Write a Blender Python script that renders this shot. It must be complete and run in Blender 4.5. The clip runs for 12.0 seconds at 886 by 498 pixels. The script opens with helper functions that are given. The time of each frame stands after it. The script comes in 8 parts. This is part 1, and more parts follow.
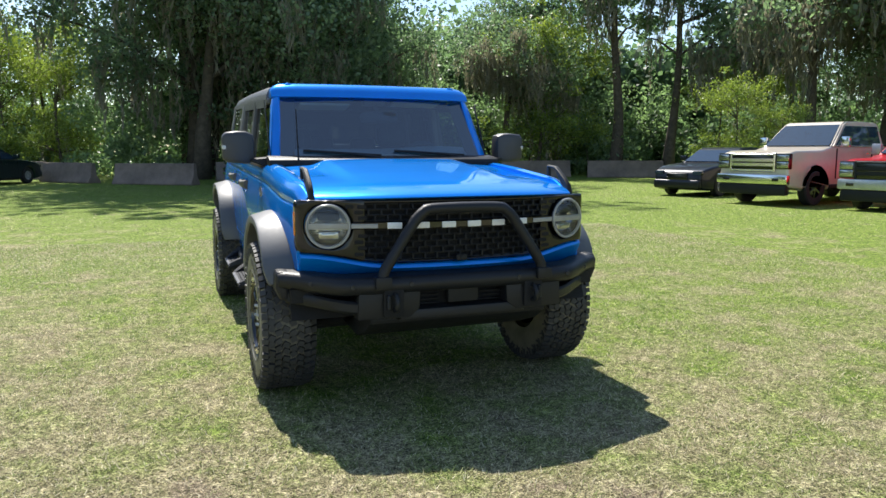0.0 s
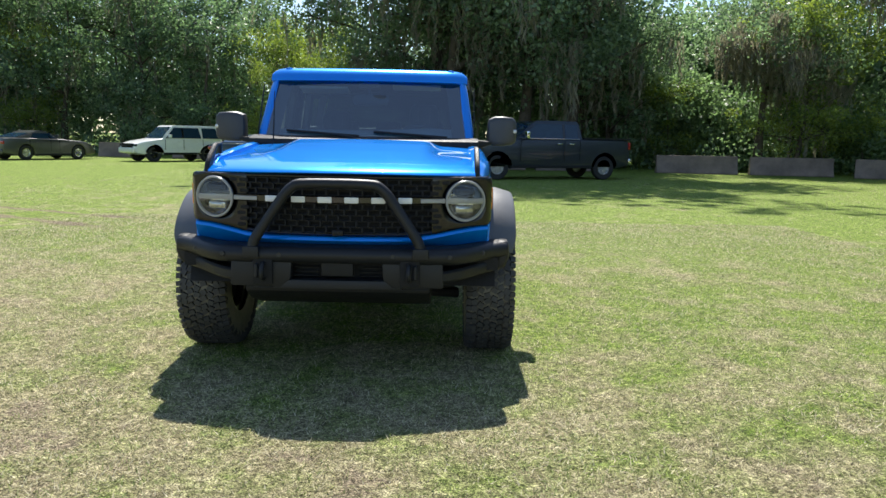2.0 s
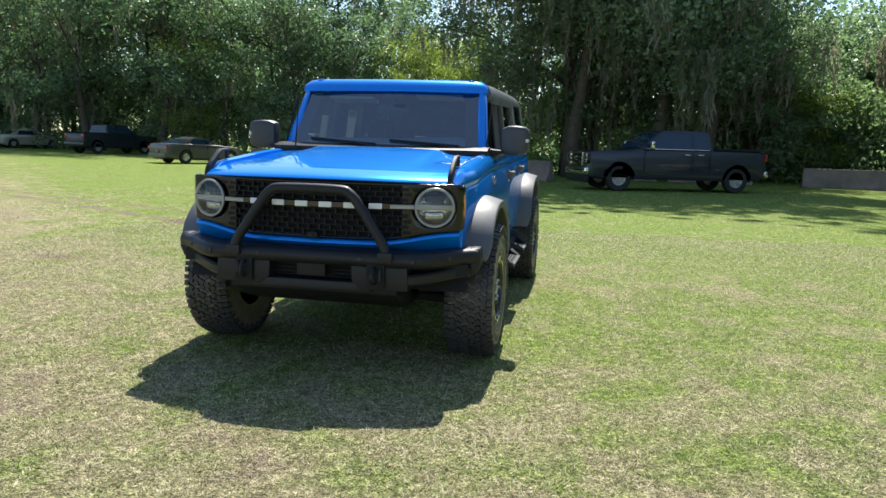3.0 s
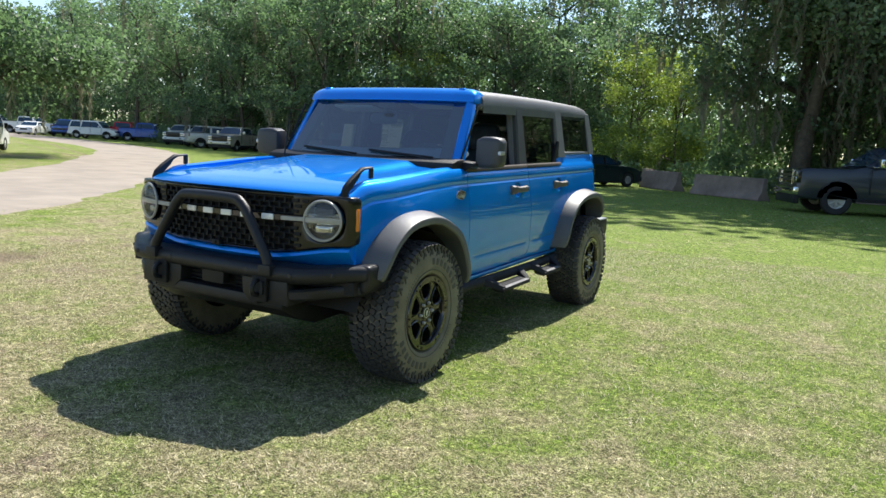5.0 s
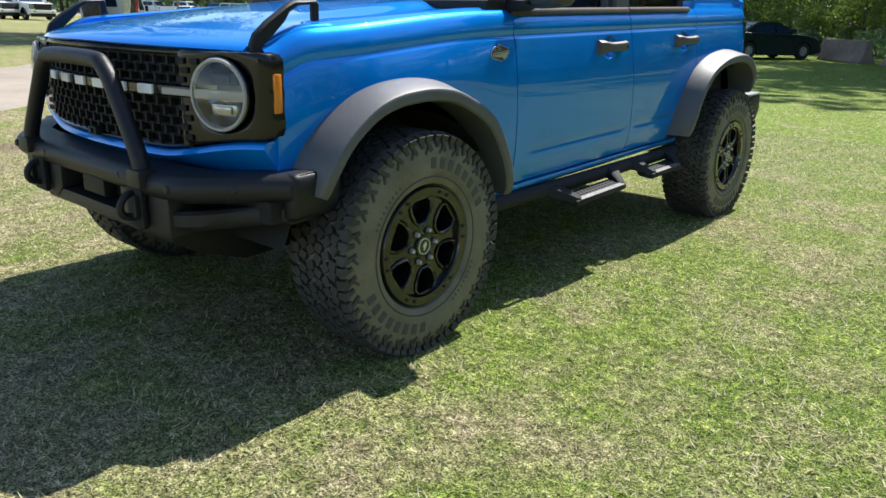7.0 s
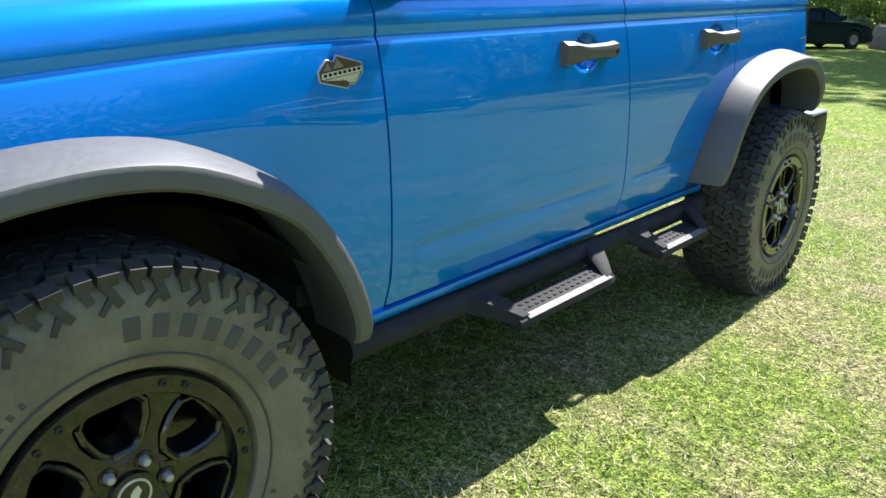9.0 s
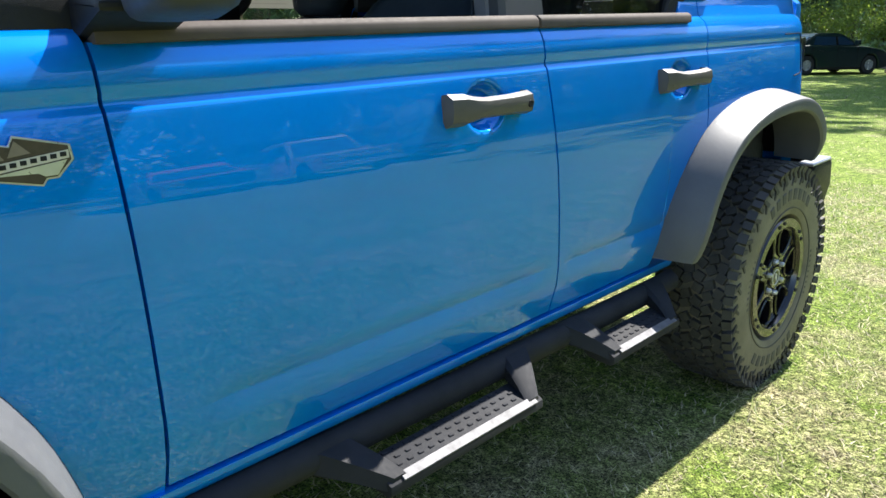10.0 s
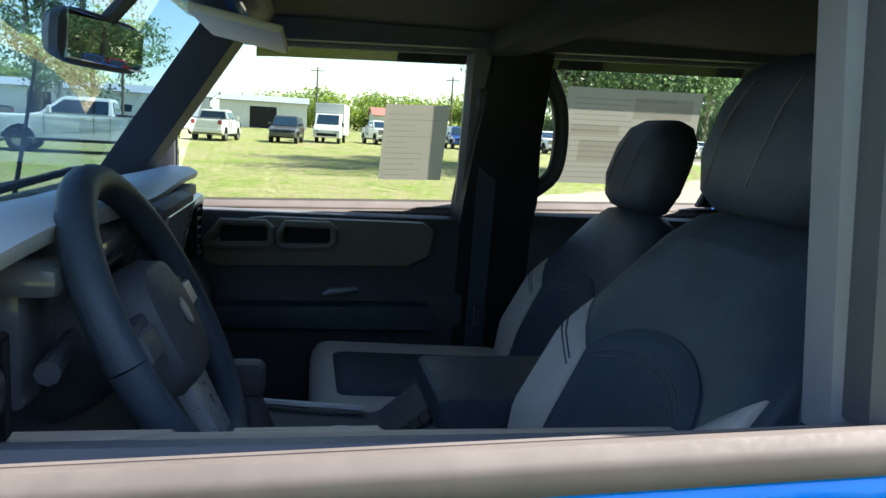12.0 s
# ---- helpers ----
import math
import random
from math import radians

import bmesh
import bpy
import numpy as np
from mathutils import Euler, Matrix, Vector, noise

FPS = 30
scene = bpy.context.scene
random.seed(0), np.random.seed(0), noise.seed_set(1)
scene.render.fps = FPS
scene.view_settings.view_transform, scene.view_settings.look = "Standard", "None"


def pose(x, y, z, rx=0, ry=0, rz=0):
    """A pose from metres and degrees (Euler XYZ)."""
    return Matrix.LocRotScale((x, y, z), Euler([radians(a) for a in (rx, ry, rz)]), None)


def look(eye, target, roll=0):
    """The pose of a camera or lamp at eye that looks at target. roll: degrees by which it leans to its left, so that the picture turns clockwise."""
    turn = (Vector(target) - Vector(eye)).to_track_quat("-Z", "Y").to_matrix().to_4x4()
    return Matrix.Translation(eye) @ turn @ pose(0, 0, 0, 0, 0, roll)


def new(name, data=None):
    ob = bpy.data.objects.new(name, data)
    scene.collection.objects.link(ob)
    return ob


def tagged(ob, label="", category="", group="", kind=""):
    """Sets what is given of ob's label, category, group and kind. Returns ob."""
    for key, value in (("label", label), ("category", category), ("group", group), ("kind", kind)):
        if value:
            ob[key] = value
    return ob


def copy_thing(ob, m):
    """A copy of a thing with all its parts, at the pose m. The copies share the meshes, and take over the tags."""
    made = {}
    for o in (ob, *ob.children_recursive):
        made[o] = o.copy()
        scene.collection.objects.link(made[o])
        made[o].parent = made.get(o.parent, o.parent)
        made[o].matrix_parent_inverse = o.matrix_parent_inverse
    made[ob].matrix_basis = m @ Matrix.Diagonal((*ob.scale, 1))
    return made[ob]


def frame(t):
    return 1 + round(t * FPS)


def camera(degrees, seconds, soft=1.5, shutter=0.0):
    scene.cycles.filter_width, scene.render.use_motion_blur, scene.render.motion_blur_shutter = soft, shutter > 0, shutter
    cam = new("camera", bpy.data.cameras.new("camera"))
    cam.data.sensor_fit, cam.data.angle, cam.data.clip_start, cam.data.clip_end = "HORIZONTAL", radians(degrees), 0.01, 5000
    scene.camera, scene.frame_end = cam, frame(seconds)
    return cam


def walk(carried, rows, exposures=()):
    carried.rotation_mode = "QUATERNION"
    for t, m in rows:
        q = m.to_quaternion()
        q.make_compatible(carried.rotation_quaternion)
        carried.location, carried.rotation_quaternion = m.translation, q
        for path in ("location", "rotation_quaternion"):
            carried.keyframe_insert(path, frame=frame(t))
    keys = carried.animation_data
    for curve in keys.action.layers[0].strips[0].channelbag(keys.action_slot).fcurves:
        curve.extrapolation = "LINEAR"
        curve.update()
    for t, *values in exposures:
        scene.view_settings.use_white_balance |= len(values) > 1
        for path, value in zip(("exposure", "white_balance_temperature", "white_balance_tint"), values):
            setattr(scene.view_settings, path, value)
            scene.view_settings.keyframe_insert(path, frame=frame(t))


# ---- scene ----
cam = camera(62.1, 12.0)
PATH = [
    (0, (-1.454, -4.257, 1.377), (-0.745, -2.406, 1.111), -0.0),
    (0.5, (-0.912, -4.443, 1.377), (-0.382, -2.533, 1.104), 0.3),
    (1, (-0.406, -4.489, 1.331), (-0.051, -2.54, 1.059), -0.0),
    (1.5, (0.087, -4.613, 1.326), (0.269, -2.641, 1.044), 0.6),
    (2, (0.558, -4.634, 1.321), (0.561, -2.655, 1.03), 1.1),
    (2.5, (1.045, -4.69, 1.326), (0.854, -2.72, 1.039), 1.4),
    (3, (1.531, -4.64, 1.339), (1.145, -2.698, 1.063), 1.7),
    (3.2, (1.717, -4.576, 1.358), (1.256, -2.649, 1.086), 1.8),
    (4.8, (3.065, -3.821, 1.391), (2.129, -2.073, 1.13), 2.5),
    (5, (3.153, -3.684, 1.415), (2.174, -1.961, 1.142), 2.9),
    (5.5, (3.189, -3.277, 1.417), (2.12, -1.618, 1.091), 3.0),
    (6, (3.157, -2.808, 1.383), (2.014, -1.218, 0.977), 2.6),
    (6.5, (2.966, -2.352, 1.319), (1.765, -0.837, 0.807), 2.1),
    (6.7, (2.866, -2.176, 1.284), (1.643, -0.691, 0.734), 1.7),
    (8.3, (2.283, -0.882, 1.169), (0.977, 0.468, 0.483), 1.8),
    (8.5, (2.239, -0.732, 1.212), (0.93, 0.624, 0.542), 1.7),
    (9, (2.083, -0.414, 1.246), (0.775, 0.963, 0.62), 1.1),
    (9.5, (1.985, -0.1, 1.237), (0.668, 1.287, 0.651), 0.3),
    (10, (1.923, 0.268, 1.268), (0.563, 1.628, 0.719), -0.1),
    (10.5, (1.802, 0.61, 1.376), (0.342, 1.889, 0.891), 0.1),
    (11, (1.659, 0.904, 1.481), (0.006, 1.961, 1.094), 1.1),
    (11.5, (1.384, 1.056, 1.509), (-0.446, 1.796, 1.185), 2.8),
    (12, (1.24, 1.167, 1.499), (-0.701, 1.539, 1.194), 3.4),
]
walk(cam, [(t, look(eye, target, roll)) for t, eye, target, roll in PATH], [(0, 0.81), (6.7, 0.81), (8.3, 1.42), (9.2, 1.48), (10, 1.54), (11, 1.60), (11.5, 1.95), (12, 2.40)])

# ---- light: high sun behind the woods, clear sky ----
SUN_DIR = Vector((-0.045, 0.735, 1.0)).normalized()
world = bpy.data.worlds.new("sky")
scene.world = world
world.use_nodes = True
wn = world.node_tree
sky = wn.nodes.new("ShaderNodeTexSky")
sky.sky_type = "NISHITA"
sky.sun_disc = False
sky.sun_elevation = math.asin(SUN_DIR.z)
sky.sun_rotation = math.atan2(SUN_DIR.x, SUN_DIR.y)
sky.altitude, sky.air_density, sky.dust_density, sky.ozone_density = 20, 1.0, 0.35, 1.4
wn.nodes["Background"].inputs["Strength"].default_value = 0.112
wn.links.new(sky.outputs["Color"], wn.nodes["Background"].inputs["Color"])
sun_data = bpy.data.lights.new("sun", "SUN")
sun_data.energy, sun_data.angle, sun_data.color = 5.0, radians(0.55), (1.0, 0.955, 0.88)
sun = new("sun", sun_data)
sun.matrix_world = look(SUN_DIR * 60, (0, 0, 0))


# ---- helpers ----
def node_mat(name):
    m = bpy.data.materials.new(name)
    m.use_nodes = True
    return m, m.node_tree, m.node_tree.nodes["Principled BSDF"]


def setv(b, **kw):
    for k, v in kw.items():
        b.inputs[k.replace("_", " ")].default_value = v


def noise_tex(nt, scale, detail=4.0, rough=0.6, space="Object"):
    tc = nt.nodes.new("ShaderNodeTexCoord")
    n = nt.nodes.new("ShaderNodeTexNoise")
    n.inputs["Scale"].default_value = scale
    n.inputs["Detail"].default_value = detail
    n.inputs["Roughness"].default_value = rough
    nt.links.new(tc.outputs[space], n.inputs["Vector"])
    return n


def ramp(nt, src, stops):
    r = nt.nodes.new("ShaderNodeValToRGB")
    r.color_ramp.elements[0].position, r.color_ramp.elements[0].color = stops[0][0], (*stops[0][1], 1)
    r.color_ramp.elements[1].position, r.color_ramp.elements[1].color = stops[-1][0], (*stops[-1][1], 1)
    for p, c in stops[1:-1]:
        e = r.color_ramp.elements.new(p)
        e.color = (*c, 1)
    nt.links.new(src, r.inputs["Fac"])
    return r.outputs["Color"]


def mixc(nt, fac, a, b, mode="MIX"):
    m = nt.nodes.new("ShaderNodeMix")
    m.data_type, m.blend_type = "RGBA", mode
    for sock, v in ((m.inputs["Factor"], fac), (m.inputs["A"], a), (m.inputs["B"], b)):
        if isinstance(v, (int, float)):
            sock.default_value = v
        elif isinstance(v, tuple):
            sock.default_value = (*v, 1)
        else:
            nt.links.new(v, sock)
    return m.outputs["Result"]


def bump(nt, b, height, strength, distance):
    k = nt.nodes.new("ShaderNodeBump")
    k.inputs["Strength"].default_value, k.inputs["Distance"].default_value = strength, distance
    nt.links.new(height, k.inputs["Height"])
    nt.links.new(k.outputs["Normal"], b.inputs["Normal"])


def simple(name, col, rough=0.5, metal=0.0, var=0.12, scale=6.0, grain=0.0, grain_scale=300.0, coat=0.0, spec=0.5):
    """A surface with stains at two scales, fine grain and uneven gloss."""
    m, nt, b = node_mat(name)
    big, fine = noise_tex(nt, scale), noise_tex(nt, scale * 14, 3)
    lo, hi = tuple(c * (1 - var) for c in col), tuple(min(1, c * (1 + var)) for c in col)
    c1 = ramp(nt, big.outputs["Fac"], [(0.3, lo), (0.7, hi)])
    c2 = ramp(nt, fine.outputs["Fac"], [(0.3, (1 - var * 0.6,) * 3), (0.7, (1.0,) * 3)])
    nt.links.new(mixc(nt, 1.0, c1, c2, "MULTIPLY"), b.inputs["Base Color"])
    r = ramp(nt, fine.outputs["Fac"], [(0.25, (max(0.02, rough * 0.85),) * 3), (0.75, (min(1, rough * 1.15),) * 3)])
    nt.links.new(r, b.inputs["Roughness"])
    setv(b, Metallic=metal)
    b.inputs["Specular IOR Level"].default_value = spec
    if coat:
        b.inputs["Coat Weight"].default_value, b.inputs["Coat Roughness"].default_value = coat, 0.03
    if grain:
        g = noise_tex(nt, grain_scale, 2)
        bump(nt, b, g.outputs["Fac"], grain, 0.002)
    return m


def glass(name, tint=(0.75, 0.8, 0.78), dark=0.0, mirror=0.06):
    """Thin glass, alike from both sides: clear part and reflecting part by the angle."""
    m = bpy.data.materials.new(name)
    m.use_nodes = True
    nt = m.node_tree
    nt.nodes.remove(nt.nodes["Principled BSDF"])
    out = nt.nodes["Material Output"]
    tr, gl, lw, mx = (nt.nodes.new("ShaderNodeBsdfTransparent"), nt.nodes.new("ShaderNodeBsdfGlossy"),
                      nt.nodes.new("ShaderNodeLayerWeight"), nt.nodes.new("ShaderNodeMixShader"))
    tr.inputs["Color"].default_value = (*[c * (1 - dark) for c in tint], 1)
    gl.inputs["Roughness"].default_value = 0.01
    lw.inputs["Blend"].default_value = 0.5
    pw, ma = nt.nodes.new("ShaderNodeMath"), nt.nodes.new("ShaderNodeMath")
    pw.operation, ma.operation = "POWER", "MULTIPLY_ADD"
    nt.links.new(lw.outputs["Facing"], pw.inputs[0])
    pw.inputs[1].default_value = 5.0
    nt.links.new(pw.outputs[0], ma.inputs[0])
    ma.inputs[1].default_value, ma.inputs[2].default_value = 1 - mirror, mirror
    nt.links.new(ma.outputs[0], mx.inputs["Fac"])
    nt.links.new(tr.outputs["BSDF"], mx.inputs[1])
    nt.links.new(gl.outputs["BSDF"], mx.inputs[2])
    nt.links.new(mx.outputs["Shader"], out.inputs["Surface"])
    return m


def paint(name, col, metal=0.35, flake=True, rough=0.32, spec=0.4):
    m, nt, b = node_mat(name)
    n = noise_tex(nt, 3.0)
    base = ramp(nt, n.outputs["Fac"], [(0.3, tuple(c * 0.94 for c in col)), (0.7, tuple(min(1, c * 1.05) for c in col))])
    nt.links.new(base, b.inputs["Base Color"])
    setv(b, Metallic=metal, Roughness=rough)
    b.inputs["Specular IOR Level"].default_value = spec
    b.inputs["Coat Weight"].default_value, b.inputs["Coat IOR"].default_value = 1.0 if flake else 0.55, 1.52 if flake else 1.42
    if flake:
        tc, v = nt.nodes.new("ShaderNodeTexCoord"), nt.nodes.new("ShaderNodeTexVoronoi")
        v.inputs["Scale"].default_value = 900
        nt.links.new(tc.outputs["Object"], v.inputs["Vector"])
        bump(nt, b, v.outputs["Distance"], 0.06, 0.001)
    dust = noise_tex(nt, 45.0, 5)
    nt.links.new(ramp(nt, dust.outputs["Fac"], [(0.35, (0.008,) * 3), (0.8, (0.03,) * 3)]), b.inputs["Coat Roughness"])
    return m


def leaf_mat(name, dark, light, glow):
    """Leaves: matt front, light coming through, tint varied leaf by leaf."""
    m = bpy.data.materials.new(name)
    m.use_nodes = True
    nt = m.node_tree
    b = nt.nodes["Principled BSDF"]
    geo = nt.nodes.new("ShaderNodeNewGeometry")
    big = noise_tex(nt, 0.35, 3, space="Object")
    mid = mixc(nt, 0.5, ramp(nt, geo.outputs["Random Per Island"], [(0.0, dark), (1.0, light)]),
               ramp(nt, big.outputs["Fac"], [(0.35, dark), (0.7, light)]))
    nt.links.new(mid, b.inputs["Base Color"])
    setv(b, Roughness=0.42)
    t = nt.nodes.new("ShaderNodeBsdfTranslucent")
    nt.links.new(mixc(nt, 1.0, mid, glow, "MULTIPLY"), t.inputs["Color"])
    mx = nt.nodes.new("ShaderNodeMixShader")
    mx.inputs["Fac"].default_value = 0.58
    nt.links.new(b.outputs["BSDF"], mx.inputs[1])
    nt.links.new(t.outputs["BSDF"], mx.inputs[2])
    nt.links.new(mx.outputs["Shader"], nt.nodes["Material Output"].inputs["Surface"])
    return m


def mesh_of(name, verts, faces):
    me = bpy.data.meshes.new(name)
    verts, faces = np.asarray(verts, np.float32), np.asarray(faces, np.int32)
    n, k = faces.shape
    me.vertices.add(len(verts))
    me.vertices.foreach_set("co", verts.ravel())
    me.loops.add(n * k)
    me.loops.foreach_set("vertex_index", faces.ravel())
    me.polygons.add(n)
    me.polygons.foreach_set("loop_start", np.arange(0, n * k, k, dtype=np.int32))
    me.polygons.foreach_set("loop_total", np.full(n, k, np.int32))
    me.update()
    me.validate()
    return me


def part(name, bm, material, parent=None, label="", smooth=True, m=None, sharp=35):
    """Links a bmesh as one mesh object under a thing or a part."""
    if m is not None:
        bmesh.ops.transform(bm, matrix=m, verts=bm.verts)
        if m.determinant() < 0:
            bmesh.ops.reverse_faces(bm, faces=bm.faces)
    me = bpy.data.meshes.new(name)
    bm.to_mesh(me)
    bm.free()
    if smooth:
        me.polygons.foreach_set("use_smooth", np.ones(len(me.polygons), bool))
        me.set_sharp_from_angle(angle=radians(sharp))
    me.materials.append(material)
    ob = new(name, me)
    if parent is not None:
        ob.parent = parent
    if label:
        ob["label"] = label
    return ob


def thing(name, m, label, category, group="", kind=""):
    ob = new(name)
    ob.matrix_world = m
    ob.empty_display_size = 0.1
    return tagged(ob, label, category, group, kind)


def box(bm, c, s, bevel=0.0, seg=2, m=None):
    """A block with rounded edges: centre and size."""
    r = bmesh.ops.create_cube(bm, size=1.0)
    vs = r["verts"]
    for v in vs:
        v.co = Vector((v.co.x * s[0], v.co.y * s[1], v.co.z * s[2]))
    if bevel:
        es = list({e for v in vs for e in v.link_edges})
        r2 = bmesh.ops.bevel(bm, geom=es, offset=bevel, segments=seg, affect="EDGES", profile=0.6)
        vs = list({v for f in r2["faces"] for v in f.verts} | {v for v in vs if v.is_valid})
    mm = Matrix.Translation(c) if m is None else m @ Matrix.Translation(c)
    bmesh.ops.transform(bm, matrix=mm, verts=vs)
    return vs


def prism(bm, pts, lo, hi, axis="x", bevel=0.0, seg=2):
    """A polygon swept along an axis. pts: the two other coordinates, in order."""
    def co(p, d):
        return {"x": (d, p[0], p[1]), "y": (p[0], d, p[1]), "z": (p[0], p[1], d)}[axis]
    a, b = [bm.verts.new(co(p, lo)) for p in pts], [bm.verts.new(co(p, hi)) for p in pts]
    fs = [bm.faces.new(a), bm.faces.new(b[::-1])]
    n = len(pts)
    for i in range(n):
        fs.append(bm.faces.new((a[i], b[i], b[(i + 1) % n], a[(i + 1) % n])))
    bmesh.ops.recalc_face_normals(bm, faces=fs)
    if bevel:
        es = [e for e in {e for f in fs for e in f.edges} if e.calc_face_angle(0) > 0.5]
        bmesh.ops.bevel(bm, geom=es, offset=bevel, segments=seg, affect="EDGES", profile=0.6)
    return a + b


def loft(bm, rings, closed=True, caps=False):
    rows = [[bm.verts.new(p) for p in r] for r in rings]
    fs = []
    n = len(rows[0])
    for r0, r1 in zip(rows, rows[1:]):
        for i in range(n if closed else n - 1):
            j = (i + 1) % n
            fs.append(bm.faces.new((r0[i], r0[j], r1[j], r1[i])))
    if caps:
        fs += [bm.faces.new(rows[0][::-1]), bm.faces.new(rows[-1])]
    return rows, fs


def tube(bm, pts, r, seg=10, caps=True):
    """A round bar along points; r may be a list."""
    pts = [Vector(p) for p in pts]
    rs = r if isinstance(r, (list, tuple)) else [r] * len(pts)
    rings = []
    side = None
    for i, p in enumerate(pts):
        d = (pts[min(i + 1, len(pts) - 1)] - pts[max(i - 1, 0)]).normalized()
        if side is None:
            side = d.orthogonal().normalized()
        side = (side - d * side.dot(d)).normalized()
        up = d.cross(side)
        rings.append([p + (side * math.cos(a) + up * math.sin(a)) * rs[i] for a in (2 * math.pi * k / seg for k in range(seg))])
    _, fs = loft(bm, rings, True, caps)
    bmesh.ops.recalc_face_normals(bm, faces=fs)


def smooth_line(pts, n=6):
    """Points on a rounded line through pts."""
    pts = [Vector(p) for p in pts]
    out = []
    for i in range(len(pts) - 1):
        p0, p1, p2, p3 = pts[max(i - 1, 0)], pts[i], pts[i + 1], pts[min(i + 2, len(pts) - 1)]
        for k in range(n):
            t = k / n
            out.append(0.5 * (2 * p1 + (p2 - p0) * t + (2 * p0 - 5 * p1 + 4 * p2 - p3) * t * t + (3 * p1 - p0 - 3 * p2 + p3) * t ** 3))
    return out + [pts[-1]]


def lathe(bm, prof, seg=48, axis="x", closed=False):
    """Turns a profile of (along, radius) round an axis."""
    rings = []
    for h, r in prof:
        ring = []
        for k in range(seg):
            a = 2 * math.pi * k / seg
            c, s = r * math.cos(a), r * math.sin(a)
            ring.append({"x": (h, c, s), "y": (c, h, s), "z": (c, s, h)}[axis])
        rings.append(ring)
    if closed:
        rings.append(rings[0])
    _, fs = loft(bm, rings)
    bmesh.ops.remove_doubles(bm, verts=list({v for f in fs for v in f.verts}), dist=1e-5)
    bmesh.ops.recalc_face_normals(bm, faces=[f for f in bm.faces])


def sheet(bm, nu, nv, fn):
    """A grid of nu x nv cells through fn(u, v), u and v from 0 to 1."""
    rows = [[bm.verts.new(fn(i / nu, j / nv)) for j in range(nv + 1)] for i in range(nu + 1)]
    fs = [bm.faces.new((rows[i][j], rows[i + 1][j], rows[i + 1][j + 1], rows[i][j + 1])) for i in range(nu) for j in range(nv)]
    return rows, fs


def flange(bm, shift):
    """Folds the free edges of a sheet inwards, so that it has a thickness."""
    es = [e for e in bm.edges if e.is_boundary]
    r = bmesh.ops.extrude_edge_only(bm, edges=es)
    bmesh.ops.translate(bm, vec=shift, verts=[g for g in r["geom"] if isinstance(g, bmesh.types.BMVert)])


def step01(a, b, x):
    t = min(1, max(0, (x - a) / (b - a)))
    return t * t * (3 - 2 * t)


def curve1(table, x):
    """Straight lines between (x, value) pairs."""
    return float(np.interp(x, [p[0] for p in table], [p[1] for p in table]))


MIRROR = Matrix.Diagonal((-1, 1, 1, 1))

# ---- materials ----
BLUE = paint("blue_paint", (0.0, 0.228, 0.80), 0.38, rough=0.30, spec=0.0)
PLASTIC = simple("black_textured_plastic", (0.014, 0.0148, 0.017), 0.5, grain=0.35, grain_scale=500, spec=0.28)
FLARE = simple("charcoal_moulded_plastic", (0.10, 0.104, 0.112), 0.5, grain=0.12, grain_scale=400)
DOORFRAME = simple("grey_door_frame_plastic", (0.125, 0.128, 0.142), 0.5, grain=0.1, grain_scale=400)
HANDLE = simple("warm_grey_handle_plastic", (0.082, 0.077, 0.072), 0.5, grain=0.08, grain_scale=400)
POWDER = simple("black_powder_coat", (0.016, 0.017, 0.020), 0.42, grain=0.3, grain_scale=600, spec=0.32)
GLOSS = simple("gloss_black", (0.007, 0.007, 0.008), 0.17, coat=0.5, var=0.2, spec=0.5)
GRILLE = simple("dark_grey_gloss", (0.008, 0.008, 0.008), 0.2, coat=0.3, var=0.15, spec=0.3)
VOID = simple("underbody_black", (0.008, 0.008, 0.009), 0.8, var=0.3)
RUBBER = simple("tyre_rubber", (0.165, 0.150, 0.116), 0.52, var=0.3, scale=9, grain=0.5, grain_scale=220)
TREAD = simple("tread_rubber", (0.044, 0.044, 0.046), 0.62, var=0.35, scale=9, grain=0.5, grain_scale=220)
RUBBER2 = simple("raised_sidewall_marks", (0.065, 0.065, 0.064), 0.6)
CARTYRE = simple("car_tyre_rubber", (0.022, 0.022, 0.023), 0.8, var=0.25)
CREAM = simple("cream_hub_print", (0.62, 0.60, 0.45), 0.5, var=0.1)
BRONZE = simple("dark_bronze_print", (0.060, 0.045, 0.034), 0.45, var=0.25, scale=60)
DARKMETAL = simple("dark_suspension_metal", (0.05, 0.05, 0.052), 0.5, metal=0.6, var=0.3)
STUD = simple("sunlit_worn_metal", (0.13, 0.13, 0.14), 0.6, metal=0.3, var=0.4, scale=30)
STEPCOAT = simple("grey_black_step_coat", (0.024, 0.025, 0.029), 0.7, var=0.2, scale=10, grain=0.3, grain_scale=500, spec=0.22)
CHROME = simple("chrome", (0.75, 0.76, 0.78), 0.12, metal=1.0, var=0.05)
SILVER = simple("silver_metal", (0.5, 0.51, 0.53), 0.3, metal=0.55)
SEAL = simple("window_seal_trim", (0.085, 0.072, 0.066), 0.72, var=0.15, scale=12, spec=0.2)
PILLAR = simple("dark_pillar_plastic", (0.045, 0.047, 0.052), 0.45, grain=0.08, grain_scale=400)
ROOFTOP = simple("grey_hardtop", (0.11, 0.115, 0.125), 0.42, grain=0.3, grain_scale=350)
LETTER = simple("white_grille_blocks", (0.82, 0.82, 0.82), 0.35, var=0.03)
AMBER = simple("amber_lens", (0.75, 0.22, 0.02), 0.15, coat=0.8)
REDLENS = simple("red_lens", (0.35, 0.01, 0.012), 0.15, coat=0.8)
